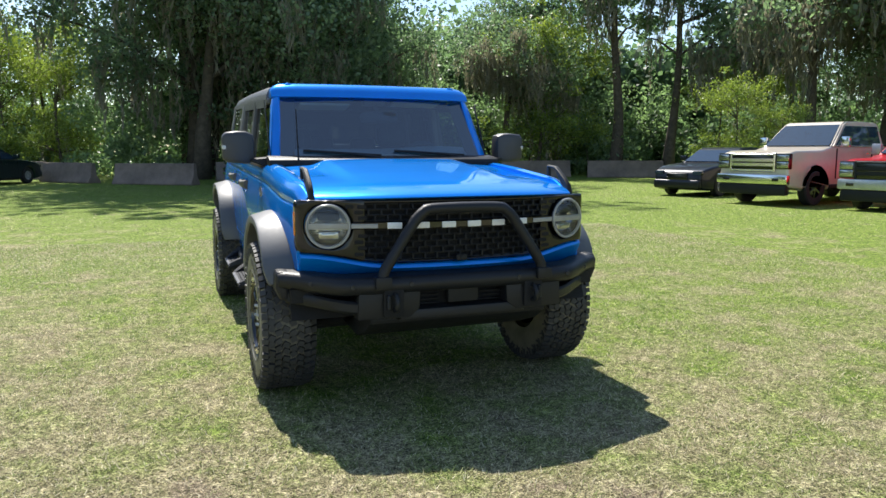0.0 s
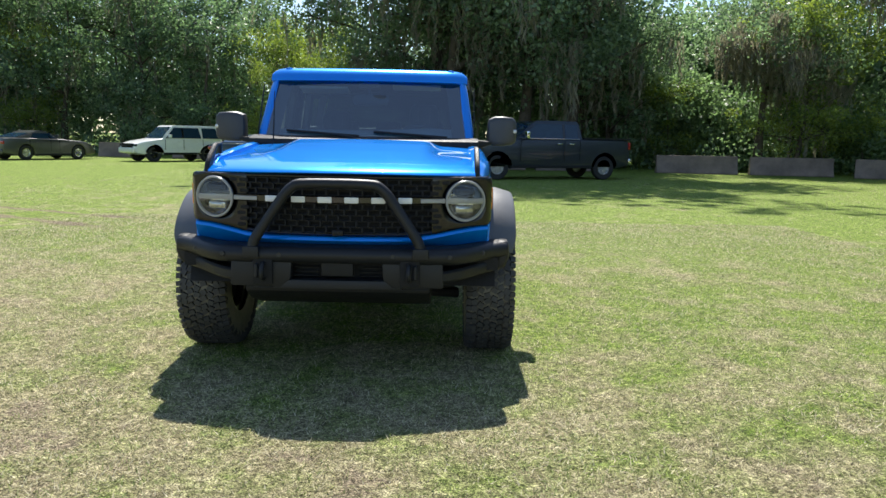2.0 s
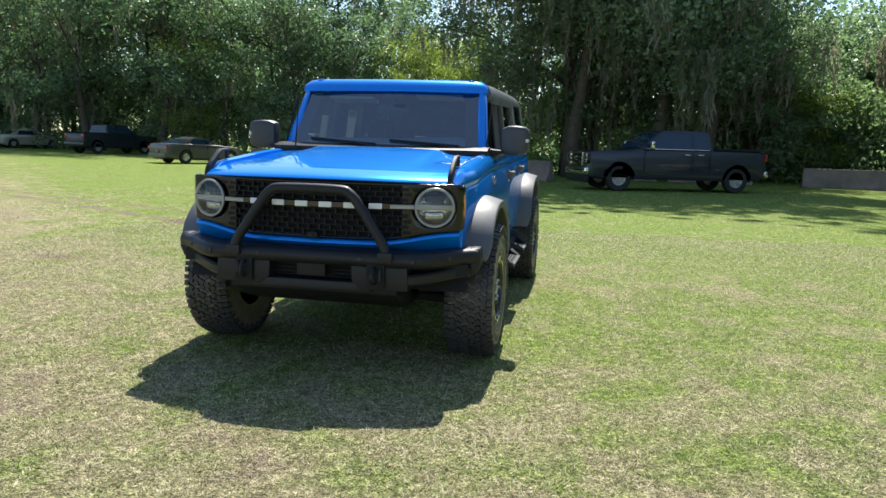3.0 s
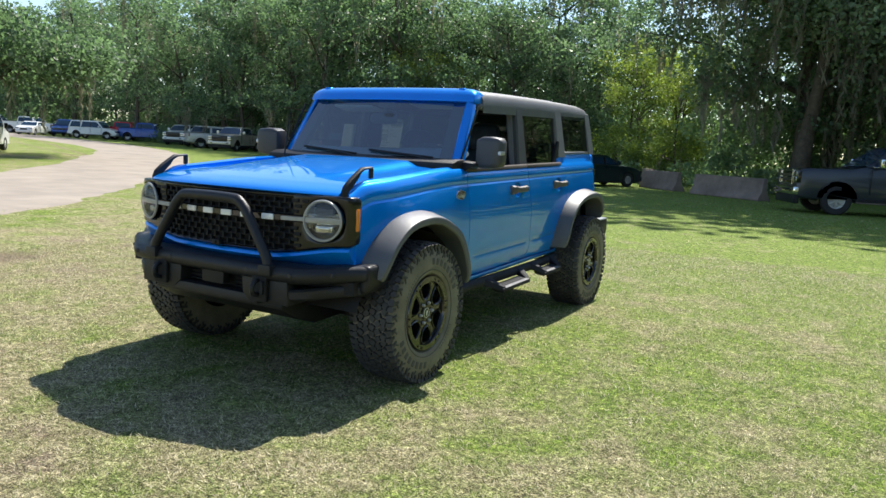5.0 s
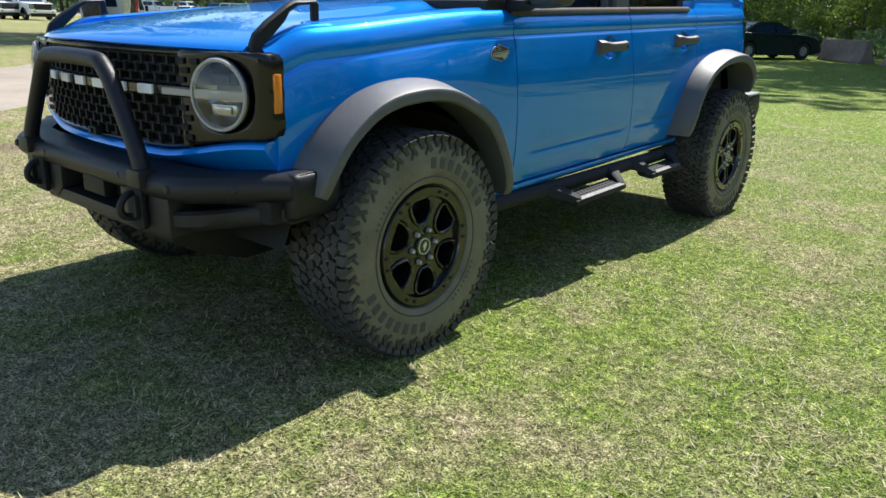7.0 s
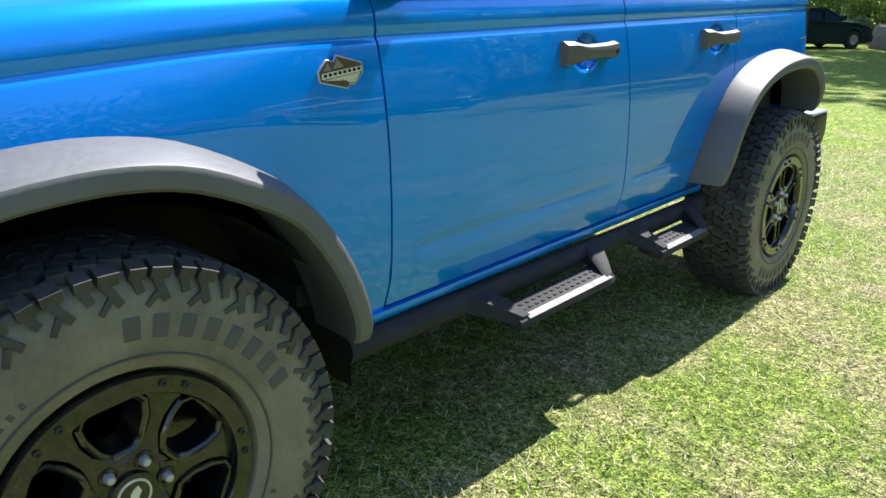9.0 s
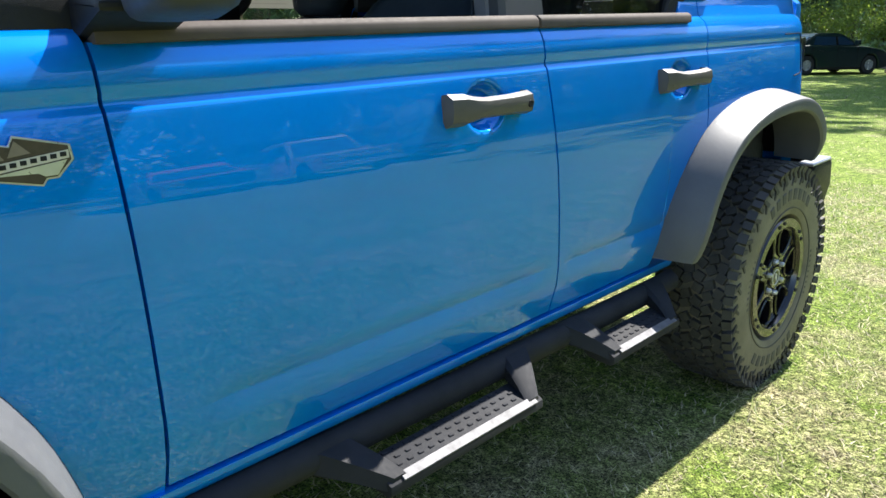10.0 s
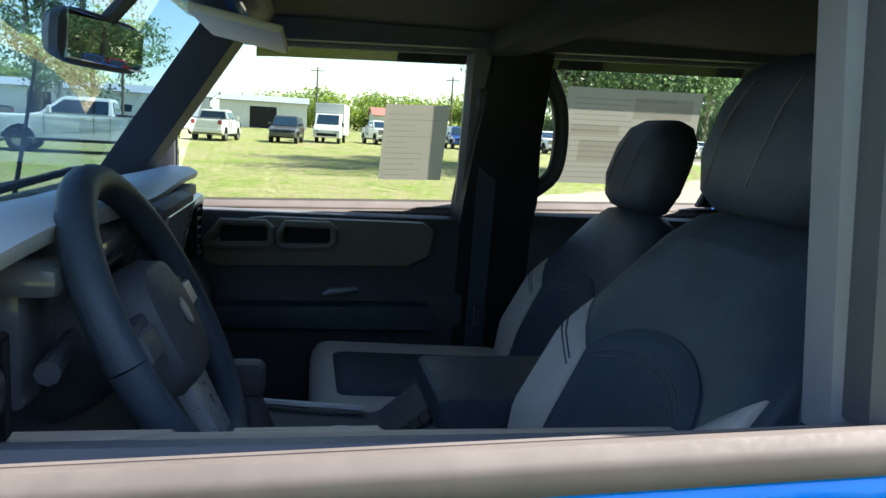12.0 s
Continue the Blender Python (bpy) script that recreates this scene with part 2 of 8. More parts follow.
LAMP = simple("lamp_reflector", (0.46, 0.47, 0.48), 0.16, metal=0.9, var=0.25, scale=30)
LAMPBAR = simple("lamp_light_guide", (0.36, 0.36, 0.355), 0.3)
LENS = glass("clear_lens", (0.93, 0.94, 0.94))
WINDSHIELD = glass("windscreen_glass", (0.30, 0.44, 0.50), 0.0, 0.25)
# dark tint takes brightness off the outdoors seen through the pane
SIDEGLASS = glass("dimming_side_glass", (0.46, 0.495, 0.43))
SMOKE = glass("lightly_smoked_glass", (0.52, 0.55, 0.52), 0.0, 0.05)
PRIVACY = glass("dark_privacy_glass", (0.30, 0.32, 0.34), 0.1, 0.032)
# blue in the base colour stands in for sky reflected by the panes
CARGLASS = simple("sky_tinted_dark_glass", (0.014, 0.036, 0.068), 0.03, var=0.1, spec=0.6)
LEATHER = simple("black_leather", (0.039, 0.054, 0.074), 0.5, var=0.2, scale=14, grain=0.4, grain_scale=260, spec=0.35)
NAVY = simple("dark_navy_seat_cloth", (0.040, 0.058, 0.082), 0.7, var=0.18, grain=0.5, grain_scale=500)
TAUPE = simple("grey_taupe_seat_cloth", (0.54, 0.49, 0.44), 0.75, var=0.1, grain=0.5, grain_scale=500)
DASH = simple("grey_dash_pad", (0.56, 0.61, 0.65), 0.55, var=0.08, grain=0.3, grain_scale=320)
TAN = simple("brown_grey_door_trim", (0.21, 0.175, 0.135), 0.5, var=0.12)
CABIN = simple("black_cabin_plastic", (0.066, 0.070, 0.080), 0.6, grain=0.3, grain_scale=350)
CARPET = simple("black_carpet", (0.025, 0.025, 0.027), 0.95, var=0.3)
HEADLINER = simple("dark_headliner", (0.011, 0.012, 0.015), 0.95)
STITCH = simple("grey_thread", (0.10, 0.10, 0.105), 0.7)
PAPER = leaf_mat("white_window_paper", (0.38, 0.37, 0.33), (0.42, 0.41, 0.37), (1.0, 0.98, 0.92))
INK = glass("grey_print", (0.80, 0.79, 0.78), 0.0, 0.0)
INK2 = glass("pale_grey_print", (0.80, 0.79, 0.77), 0.0, 0.0)
VISOR = simple("beige_sun_visor", (0.62, 0.58, 0.50), 0.8, var=0.06)
SCREEN = simple("dull_screen", (0.10, 0.11, 0.12), 0.2, coat=0.5)
# pale grey puts the reflection on the unlit screen into its colour
TOUCH = simple("reflection_grey_screen", (0.33, 0.35, 0.37), 0.25, var=0.06, coat=0.4)
MIRRORGLASS = simple("mirror_glass", (0.9, 0.92, 0.92), 0.01, metal=1.0, var=0.01)
PAINTS = {
    "white": paint("white_car_paint", (0.78, 0.79, 0.78), 0.0, False), "black": paint("black_car_paint", (0.006, 0.008, 0.017), 0.1, False, spec=0.25),
    "slate": paint("slate_car_paint", (0.03, 0.037, 0.05), 0.4, False), "gold": paint("beige_gold_car_paint", (0.60, 0.53, 0.44), 0.15, False),
    "copper": paint("copper_brown_car_paint", (0.38, 0.17, 0.12), 0.2, False), "red": paint("red_car_paint", (0.50, 0.012, 0.02), 0.1, False),
    "green": paint("dark_green_car_paint", (0.012, 0.03, 0.032), 0.4, False), "silver": paint("silver_grey_car_paint", (0.105, 0.105, 0.102), 0.5, False),
    "blue": paint("blue_car_paint", (0.02, 0.07, 0.30), 0.3, False), "beige": paint("pale_beige_car_paint", (0.55, 0.53, 0.48), 0.5, False),
}
LEAF = leaf_mat("woodland_leaves", (0.058, 0.098, 0.062), (0.33, 0.45, 0.265), (0.84, 1.0, 0.66))
# lighter copy of LEAF, its colour making up for little light in the oaks
LEAF_OAK = leaf_mat("brightened_oak_leaves", (0.088, 0.138, 0.088), (0.40, 0.50, 0.31), (0.84, 1.0, 0.70))
LEAF2 = leaf_mat("fresh_leaves", (0.12, 0.19, 0.05), (0.38, 0.48, 0.14), (1.0, 1.0, 0.48))
LEAF3 = leaf_mat("shrub_leaves", (0.085, 0.145, 0.090), (0.40, 0.52, 0.30), (0.86, 1.0, 0.62))
MOSS = leaf_mat("hanging_moss", (0.26, 0.25, 0.21), (0.46, 0.43, 0.36), (0.9, 0.9, 0.7))
BARK = simple("grey_brown_bark", (0.10, 0.08, 0.06), 0.95, var=0.4, scale=5, grain=1.0, grain_scale=30)
CONCRETE = simple("weathered_concrete", (0.23, 0.175, 0.145), 0.9, var=0.3, scale=1.6, grain=0.6, grain_scale=60)
GRAVEL = simple("pale_dirt_road", (0.30, 0.255, 0.21), 0.95, var=0.18, scale=0.8, grain=1.0, grain_scale=25)
STEELWALL = simple("white_steel_cladding", (0.66, 0.67, 0.67), 0.55, var=0.08, scale=0.5)
GREYROOF = simple("grey_steel_roof", (0.30, 0.32, 0.34), 0.5, var=0.1, scale=0.5)
REDROOF = simple("dull_red_roof", (0.32, 0.14, 0.12), 0.7, var=0.15, scale=0.5)
POLEWOOD = simple("weathered_pole_wood", (0.14, 0.11, 0.09), 0.95, var=0.3, scale=4)


def worn_lane(nt, base):
    """Adds the dry wheel lane that runs past the truck's nose to a 0..1 value."""
    tc, dot = nt.nodes.new("ShaderNodeTexCoord"), nt.nodes.new("ShaderNodeVectorMath")
    dot.operation = "DOT_PRODUCT"
    dot.inputs[1].default_value = (0.746, 0.666, 0)
    nt.links.new(tc.outputs["Object"], dot.inputs[0])
    off, ab, mr, add = (nt.nodes.new(k) for k in ("ShaderNodeMath", "ShaderNodeMath", "ShaderNodeMapRange", "ShaderNodeMath"))
    off.operation, ab.operation, add.operation = "ADD", "ABSOLUTE", "ADD"
    off.inputs[1].default_value = 2.2
    nt.links.new(dot.outputs["Value"], off.inputs[0])
    nt.links.new(off.outputs[0], ab.inputs[0])
    nt.links.new(ab.outputs[0], mr.inputs["Value"])
    for k, v in (("From Min", 0.3), ("From Max", 1.7), ("To Min", 0.085), ("To Max", 0.0)):
        mr.inputs[k].default_value = v
    nt.links.new(base, add.inputs[0])
    nt.links.new(mr.outputs["Result"], add.inputs[1])
    return add.outputs[0]


def bare_earth(nt):
    """0..1 where turning wheels have scraped the lawn: a long rut and two patches."""
    tc, wob = nt.nodes.new("ShaderNodeTexCoord"), noise_tex(nt, 1.3, 6, 0.7)
    total = None
    for kind, at, reach in (("rut", (0.457, 0.889, 0), 0.30), ("rut", (0.40, 0.917, 0), 0.22), ("spot", (-4.65, 0.75, 0), 0.75), ("spot", (-4.1, 2.3, 0), 0.60)):
        vm, mr = nt.nodes.new("ShaderNodeVectorMath"), nt.nodes.new("ShaderNodeMapRange")
        vm.inputs[1].default_value = at
        nt.links.new(tc.outputs["Object"], vm.inputs[0])
        if kind == "rut":
            vm.operation = "DOT_PRODUCT"
            off, ab = nt.nodes.new("ShaderNodeMath"), nt.nodes.new("ShaderNodeMath")
            off.operation, ab.operation = "ADD", "ABSOLUTE"
            off.inputs[1].default_value = -3.14 if reach > 0.25 else -4.6
            nt.links.new(vm.outputs["Value"], off.inputs[0])
            nt.links.new(off.outputs[0], ab.inputs[0])
            src = ab.outputs[0]
        else:
            vm.operation = "DISTANCE"
            src = vm.outputs["Value"]
        nt.links.new(src, mr.inputs["Value"])
        for k, v in (("From Min", 0.0), ("From Max", reach), ("To Min", 0.42), ("To Max", 0.0)):
            mr.inputs[k].default_value = v
        val = mr.outputs["Result"]
        if kind == "rut":
            # only on the track side of the truck
            sep, edge, mul = nt.nodes.new("ShaderNodeSeparateXYZ"), nt.nodes.new("ShaderNodeMapRange"), nt.nodes.new("ShaderNodeMath")
            nt.links.new(tc.outputs["Object"], sep.inputs["Vector"])
            nt.links.new(sep.outputs["X"], edge.inputs["Value"])
            for k, v in (("From Min", -4.6), ("From Max", -3.4), ("To Min", 1.0), ("To Max", 0.0)):
                edge.inputs[k].default_value = v
            mul.operation = "MULTIPLY"
            nt.links.new(val, mul.inputs[0])
            nt.links.new(edge.outputs["Result"], mul.inputs[1])
            val = mul.outputs[0]
        if total is None:
            total = val
        else:
            mx = nt.nodes.new("ShaderNodeMath")
            mx.operation = "MAXIMUM"
            nt.links.new(total, mx.inputs[0])
            nt.links.new(val, mx.inputs[1])
            total = mx.outputs[0]
    add = nt.nodes.new("ShaderNodeMath")
    add.operation = "ADD"
    nt.links.new(total, add.inputs[0])
    nt.links.new(wob.outputs["Fac"], add.inputs[1])
    return ramp(nt, add.outputs[0], [(0.66, (0.0,) * 3), (0.84, (0.85,) * 3)])


def lawn_material():
    m, nt, b = node_mat("mown_lawn")
    setv(b, Roughness=0.9)
    b.inputs["Specular IOR Level"].default_value = 0.15
    broad, mid, fine, speck = noise_tex(nt, 0.3, 5, 0.6), noise_tex(nt, 1.9, 7, 0.7), noise_tex(nt, 18, 8, 0.8), noise_tex(nt, 140, 4, 0.75)
    green = ramp(nt, fine.outputs["Fac"], [(0.32, (0.045, 0.085, 0.012)), (0.5, (0.17, 0.245, 0.04)), (0.64, (0.36, 0.43, 0.10))])
    straw = ramp(nt, fine.outputs["Fac"], [(0.32, (0.11, 0.095, 0.045)), (0.5, (0.33, 0.285, 0.165)), (0.64, (0.60, 0.52, 0.34))])
    # the lawn is drier towards the track and greener towards the woods
    tc, sep = nt.nodes.new("ShaderNodeTexCoord"), nt.nodes.new("ShaderNodeSeparateXYZ")
    nt.links.new(tc.outputs["Object"], sep.inputs["Vector"])
    dry = nt.nodes.new("ShaderNodeMath")
    dry.operation = "MULTIPLY_ADD"
    nt.links.new(sep.outputs["X"], dry.inputs[0])
    dry.inputs[1].default_value, dry.inputs[2].default_value = -0.006, 0.02
    dry2 = nt.nodes.new("ShaderNodeMath")
    dry2.operation = "MULTIPLY_ADD"
    nt.links.new(sep.outputs["Y"], dry2.inputs[0])
    dry2.inputs[1].default_value = -0.012
    nt.links.new(dry.outputs[0], dry2.inputs[2])
    lim = nt.nodes.new("ShaderNodeClamp")
    lim.inputs["Min"].default_value, lim.inputs["Max"].default_value = -0.16, 0.06
    nt.links.new(dry2.outputs[0], lim.inputs["Value"])
    s1 = nt.nodes.new("ShaderNodeMath")
    s1.operation = "ADD"
    nt.links.new(worn_lane(nt, mid.outputs["Fac"]), s1.inputs[0])
    nt.links.new(lim.outputs[0], s1.inputs[1])
    s2 = nt.nodes.new("ShaderNodeMath")
    s2.operation = "MULTIPLY_ADD"
    nt.links.new(broad.outputs["Fac"], s2.inputs[0])
    s2.inputs[1].default_value = 0.5
    nt.links.new(s1.outputs[0], s2.inputs[2])
    fac = ramp(nt, s2.outputs[0], [(0.67, (0.0,) * 3), (0.89, (0.9,) * 3)])
    col = mixc(nt, fac, green, straw)
    earth = ramp(nt, s2.outputs[0], [(0.93, (0.0,) * 3), (1.0, (0.7,) * 3)])
    col = mixc(nt, earth, col, (0.27, 0.21, 0.15))
    col = mixc(nt, bare_earth(nt), col, (0.25, 0.19, 0.135))
    # dark specks put the shaded gaps between blades into the ground colour
    col = mixc(nt, 1.0, col, ramp(nt, speck.outputs["Fac"], [(0.40, (0.10,) * 3), (0.58, (1.5,) * 3)]), "MULTIPLY")
    clump = noise_tex(nt, 48.0, 5, 0.8)
    col = mixc(nt, 1.0, col, ramp(nt, clump.outputs["Fac"], [(0.39, (0.42,) * 3), (0.60, (1.44,) * 3)]), "MULTIPLY")
    nt.links.new(col, b.inputs["Base Color"])
    bump(nt, b, fine.outputs["Fac"], 0.9, 0.03)
    return m


def blade_material():
    """Blades and clippings: green or straw by place and blade, light coming through."""
    m, nt, b = node_mat("grass_blades")
    geo = nt.nodes.new("ShaderNodeNewGeometry")
    n = noise_tex(nt, 1.9, 7, 0.7)
    g = ramp(nt, geo.outputs["Random Per Island"], [(0.0, (0.10, 0.175, 0.03)), (0.30, (0.24, 0.325, 0.07)), (0.50, (0.38, 0.42, 0.15)), (0.60, (0.46, 0.41, 0.23)), (1.0, (0.72, 0.66, 0.45))])
    s = ramp(nt, geo.outputs["Random Per Island"], [(0.0, (0.18, 0.22, 0.06)), (0.3, (0.40, 0.35, 0.20)), (1.0, (0.74, 0.67, 0.47))])
    col = mixc(nt, ramp(nt, worn_lane(nt, n.outputs["Fac"]), [(0.43, (0.0,) * 3), (0.75, (0.88,) * 3)]), g, s)
    col = mixc(nt, bare_earth(nt), col, (0.30, 0.235, 0.17))
    clump = noise_tex(nt, 48.0, 5, 0.8)
    col = mixc(nt, 1.0, col, ramp(nt, clump.outputs["Fac"], [(0.39, (0.46,) * 3), (0.60, (1.36,) * 3)]), "MULTIPLY")
    nt.links.new(col, b.inputs["Base Color"])
    setv(b, Roughness=0.6)
    b.inputs["Specular IOR Level"].default_value = 0.3
    t, mx = nt.nodes.new("ShaderNodeBsdfTranslucent"), nt.nodes.new("ShaderNodeMixShader")
    nt.links.new(col, t.inputs["Color"])
    mx.inputs["Fac"].default_value = 0.45
    nt.links.new(b.outputs["BSDF"], mx.inputs[1])
    nt.links.new(t.outputs["BSDF"], mx.inputs[2])
    nt.links.new(mx.outputs["Shader"], nt.nodes["Material Output"].inputs["Surface"])
    return m


LAWN, BLADES = lawn_material(), blade_material()

# ---- ground ----
def gz(x, y):
    """Height of the lawn: level round the parked truck, rising a little towards the far car park."""
    return 0.03 + 0.0085 * max(0.0, -x - 12) * step01(12, 30, -x)


def build_ground():
    xs = sorted({*np.linspace(-600, -120, 9), *np.linspace(-120, -12, 28), *np.linspace(-12, 12, 61), *np.linspace(12, 60, 14), *np.linspace(60, 600, 8)})
    ys = sorted({*np.linspace(-400, -60, 7), *np.linspace(-60, -8, 12), *np.linspace(-8, 14, 56), *np.linspace(14, 60, 16), *np.linspace(60, 500, 8)})
    verts = [(x, y, gz(x, y) + (0.012 * noise.noise((x * 0.9, y * 0.9, 0)) + 0.012 * noise.noise((x * 0.23, y * 0.23, 7)) if abs(x) < 14 else 0.0) - 0.006) for x in xs for y in ys]
    n = len(ys)
    faces = [(i * n + j, (i + 1) * n + j, (i + 1) * n + j + 1, i * n + j + 1) for i in range(len(xs) - 1) for j in range(n - 1)]
    me = mesh_of("ground", verts, faces)
    me.materials.append(LAWN)
    me.polygons.foreach_set("use_smooth", np.ones(len(me.polygons), bool))
    tagged(new("ground", me), "mown lawn, green with dry straw-coloured patches", "lawn", kind="structure")


def build_track():
    """A pale dirt track that swings away towards the far car park."""
    mid = smooth_line([(2, -22, 0), (-5.5, -6, 0), (-11.5, 3.2, 0), (-16, 8.5, 0), (-23, 16, 0), (-36, 26.5, 0), (-52, 34, 0), (-75, 40, 0), (-110, 44, 0)], 8)
    width = np.interp(range(len(mid)), [0, 16, 40, 64], [4.0, 4.6, 4.8, 8.5])
    bm = bmesh.new()
    rows = []
    for i, p in enumerate(mid):
        d = (mid[min(i + 1, len(mid) - 1)] - mid[max(i - 1, 0)]).normalized()
        s = Vector((-d.y, d.x, 0))
        row = []
        for k in range(9):
            u = k / 8 * 2 - 1
            q = p + s * u * (width[i] / 2 + (0.35 * noise.noise((i * 0.7, k * 3, 1)) if k in (0, 8) else 0))
            row.append((q.x, q.y, gz(q.x, q.y) + 0.012 - 0.02 * (abs(u) > 0.95) - 0.008 * math.exp(-((abs(u) - 0.45) / 0.15) ** 2)))
        rows.append(row)
    loft(bm, rows, closed=False)
    bmesh.ops.recalc_face_normals(bm, faces=bm.faces)
    ob = part("dirt_track", bm, GRAVEL)
    tagged(ob, "pale sandy dirt track worn through the lawn", "track", kind="structure")


build_ground()
build_track()


# ---- concrete barriers along the edge of the woods ----
def concrete_barrier(x0, y0, x1, y1, lean=0.0):
    n = math.hypot(x1 - x0, y1 - y0)
    bm = bmesh.new()
    prof = [(-0.31, 0), (-0.31, 0.08), (-0.15, 0.33), (-0.085, 0.84), (0.085, 0.84), (0.15, 0.33), (0.31, 0.08), (0.31, 0)]
    prism(bm, prof, -n / 2, n / 2, "x", bevel=0.02, seg=1)
    for v in bm.verts:
        v.co += Vector((0, noise.noise(v.co * 1.7 + Vector((x0, y0, 0))) * 0.012, noise.noise(v.co * 2.1) * 0.01))
    ob = part("concrete_barrier", bm, CONCRETE)
    ob.matrix_world = Matrix.Translation(((x0 + x1) / 2, (y0 + y1) / 2, gz((x0 + x1) / 2, 0) - 0.012)) @ pose(0, 0, 0, lean, 0, math.degrees(math.atan2(y1 - y0, x1 - x0)))
    tagged(ob, "weathered stained concrete road barrier at the edge of the woods", "barrier", "barriers along the woods")


for b in [(-7.45, 36.7, -6.35, 34.2), (-6.1, 31.9, -4.0, 29.5), (-3.1, 28.45, -0.15, 26.25), (0.9, 30.2, 4.4, 30.4), (4.9, 30.4, 8.5, 30.3), (10.55, 30.2, 14.2, 29.8),
          (14.7, 29.6, 18.2, 28.9), (18.7, 28.0, 22.0, 26.3), (23, 25.6, 26.3, 23.6), (-15.2, 38.6, -11.8, 38.8), (-19.4, 38.4, -16.0, 38.6), (-24.2, 38.6, -20.6, 38.4)]:
    concrete_barrier(*b)

# ---- trees ----
def leaf_quads(centres, size, rng, stretch=1.6, droop=0.0):
    """Small folded leaf sprays, one island each, at the given places."""
    n = len(centres)
    a = rng.normal(size=(n, 3))
    a /= np.linalg.norm(a, axis=1, keepdims=True)
    a[:, 2] -= droop
    b = np.cross(a, rng.normal(size=(n, 3)))
    b /= np.linalg.norm(b, axis=1, keepdims=True) + 1e-9
    s = np.reshape(size, (-1, 1)) * rng.uniform(0.6, 1.35, (n, 1))
    tip, root, l, r = centres + a * s * stretch / 2, centres - a * s * stretch / 2, centres + b * s / 2, centres - b * s / 2
    c = np.cross(a, b) * s * 0.18
    verts = np.stack([root, l + c, tip, r + c], 1).reshape(-1, 3)
    return verts, np.arange(n * 4).reshape(n, 4)


def tree_meshes(seed, height, trunk_r, spread, crown_low, leaves, leaf_size, moss=0, lean=0.0, fine_to=0.0):
    """The trunk with its limbs, the crown and the hanging moss of a broadleaf tree, as three meshes."""
    rng = np.random.default_rng(seed)
    rnd = random.Random(seed)
    bm = bmesh.new()
    top = height * 0.72
    line = [Vector((lean * (z / top) ** 2 + 0.25 * math.sin(z * 0.5 + seed), 0.25 * math.cos(z * 0.41 + seed * 2), z)) for z in np.linspace(-0.15, top, 9)]
    tube(bm, line, [trunk_r * (1.45 if i == 0 else 1.12 if i == 1 else 1 - 0.095 * i) for i in range(9)], 9)
    tips, hang = [], []
    for k in range(13):
        i = rnd.randint(2, 8)
        base = line[i]
        if base.z < crown_low * 0.75:
            base = line[min(8, i + 3)]
        az = k * 2.4 + rnd.uniform(-0.5, 0.5)
        ln = spread * rnd.uniform(0.6, 1.05) * (1.0 - 0.35 * base.z / height)
        rise = rnd.uniform(0.1, 0.75) * ln * (0.7 + base.z / height)
        end = base + Vector((math.cos(az) * ln, math.sin(az) * ln, rise))
        kink = base.lerp(end, 0.5) + Vector((rnd.uniform(-0.4, 0.4), rnd.uniform(-0.4, 0.4), rnd.uniform(-0.1, 0.5)))
        limb = smooth_line([base, kink, end], 3)
        r0 = trunk_r * rnd.uniform(0.28, 0.45)
        tube(bm, limb, [r0 * (1 - 0.85 * j / (len(limb) - 1)) for j in range(len(limb))], 6)
        tips += [limb[-1], limb[-2], limb[-3]]
        hang += limb[2:]
        for _ in range(2):
            q = limb[rnd.randint(2, len(limb) - 2)]
            e = q + Vector((rnd.uniform(-1.6, 1.6), rnd.uniform(-1.6, 1.6), rnd.uniform(0.1, 1.4)))
            tube(bm, [q, q.lerp(e, 0.5) + Vector((0, 0, 0.1)), e], [r0 * 0.4, r0 * 0.25, 0.01], 5)
            tips.append(e)
    tips.append(line[-1] + Vector((0, 0, 1.5)))
    trunk = bpy.data.meshes.new("trunk")
    bm.to_mesh(trunk)
    bm.free()
    trunk.polygons.foreach_set("use_smooth", np.ones(len(trunk.polygons), bool))
    trunk.materials.append(BARK)
    # clumps of leaves round the limb ends, with gaps between them
    clumps = []
    for t in tips:
        for _ in range(2):
            c = np.array(t) + rng.normal(size=3) * np.array((0.9, 0.9, 0.6))
            if c[2] > crown_low:
                clumps.append((c, rng.uniform(0.55, 1.35) * spread / 5))
    per = max(1, leaves // len(clumps))
    pts, sizes = [], []
    for c, r in clumps:
        k, sz = (per, leaf_size)
        if fine_to:   # small leaves on the low limbs, coarse sprays high up in the crown
            k, sz = (int(per * 2.4), leaf_size * 0.5) if c[2] < fine_to else (int(per * 0.55), leaf_size * 1.25)
        d = rng.normal(size=(k, 3))
        d /= np.linalg.norm(d, axis=1, keepdims=True)
        pts.append(c + d * (r * rng.uniform(0.1, 1.15, (k, 1)) ** 0.5) * np.array((1.25, 1.25, 0.75)))
        sizes.append(np.full(k, sz))
    v, f = leaf_quads(np.concatenate(pts), np.concatenate(sizes), rng)
    crown = mesh_of("crown", v, f)
    strands = None
    if moss:
        hv = []
        for _ in range(moss):
            q = np.array(hang[rnd.randrange(len(hang))]) + rng.normal(size=3) * np.array((0.35, 0.35, 0.05))
            ln = rng.uniform(0.7, 2.8)
            m = int(ln * 16)
            z = rng.uniform(0, 1, m)
            w = 0.13 * (1 - z) + 0.02
            hv.append(np.stack([q[0] + rng.normal(size=m) * w, q[1] + rng.normal(size=m) * w, q[2] - z * ln], 1))
        v, f = leaf_quads(np.concatenate(hv), 0.06, rng, 4.0, 2.2)
        strands = mesh_of("hanging_moss", v, f)
        strands.materials.append(MOSS)
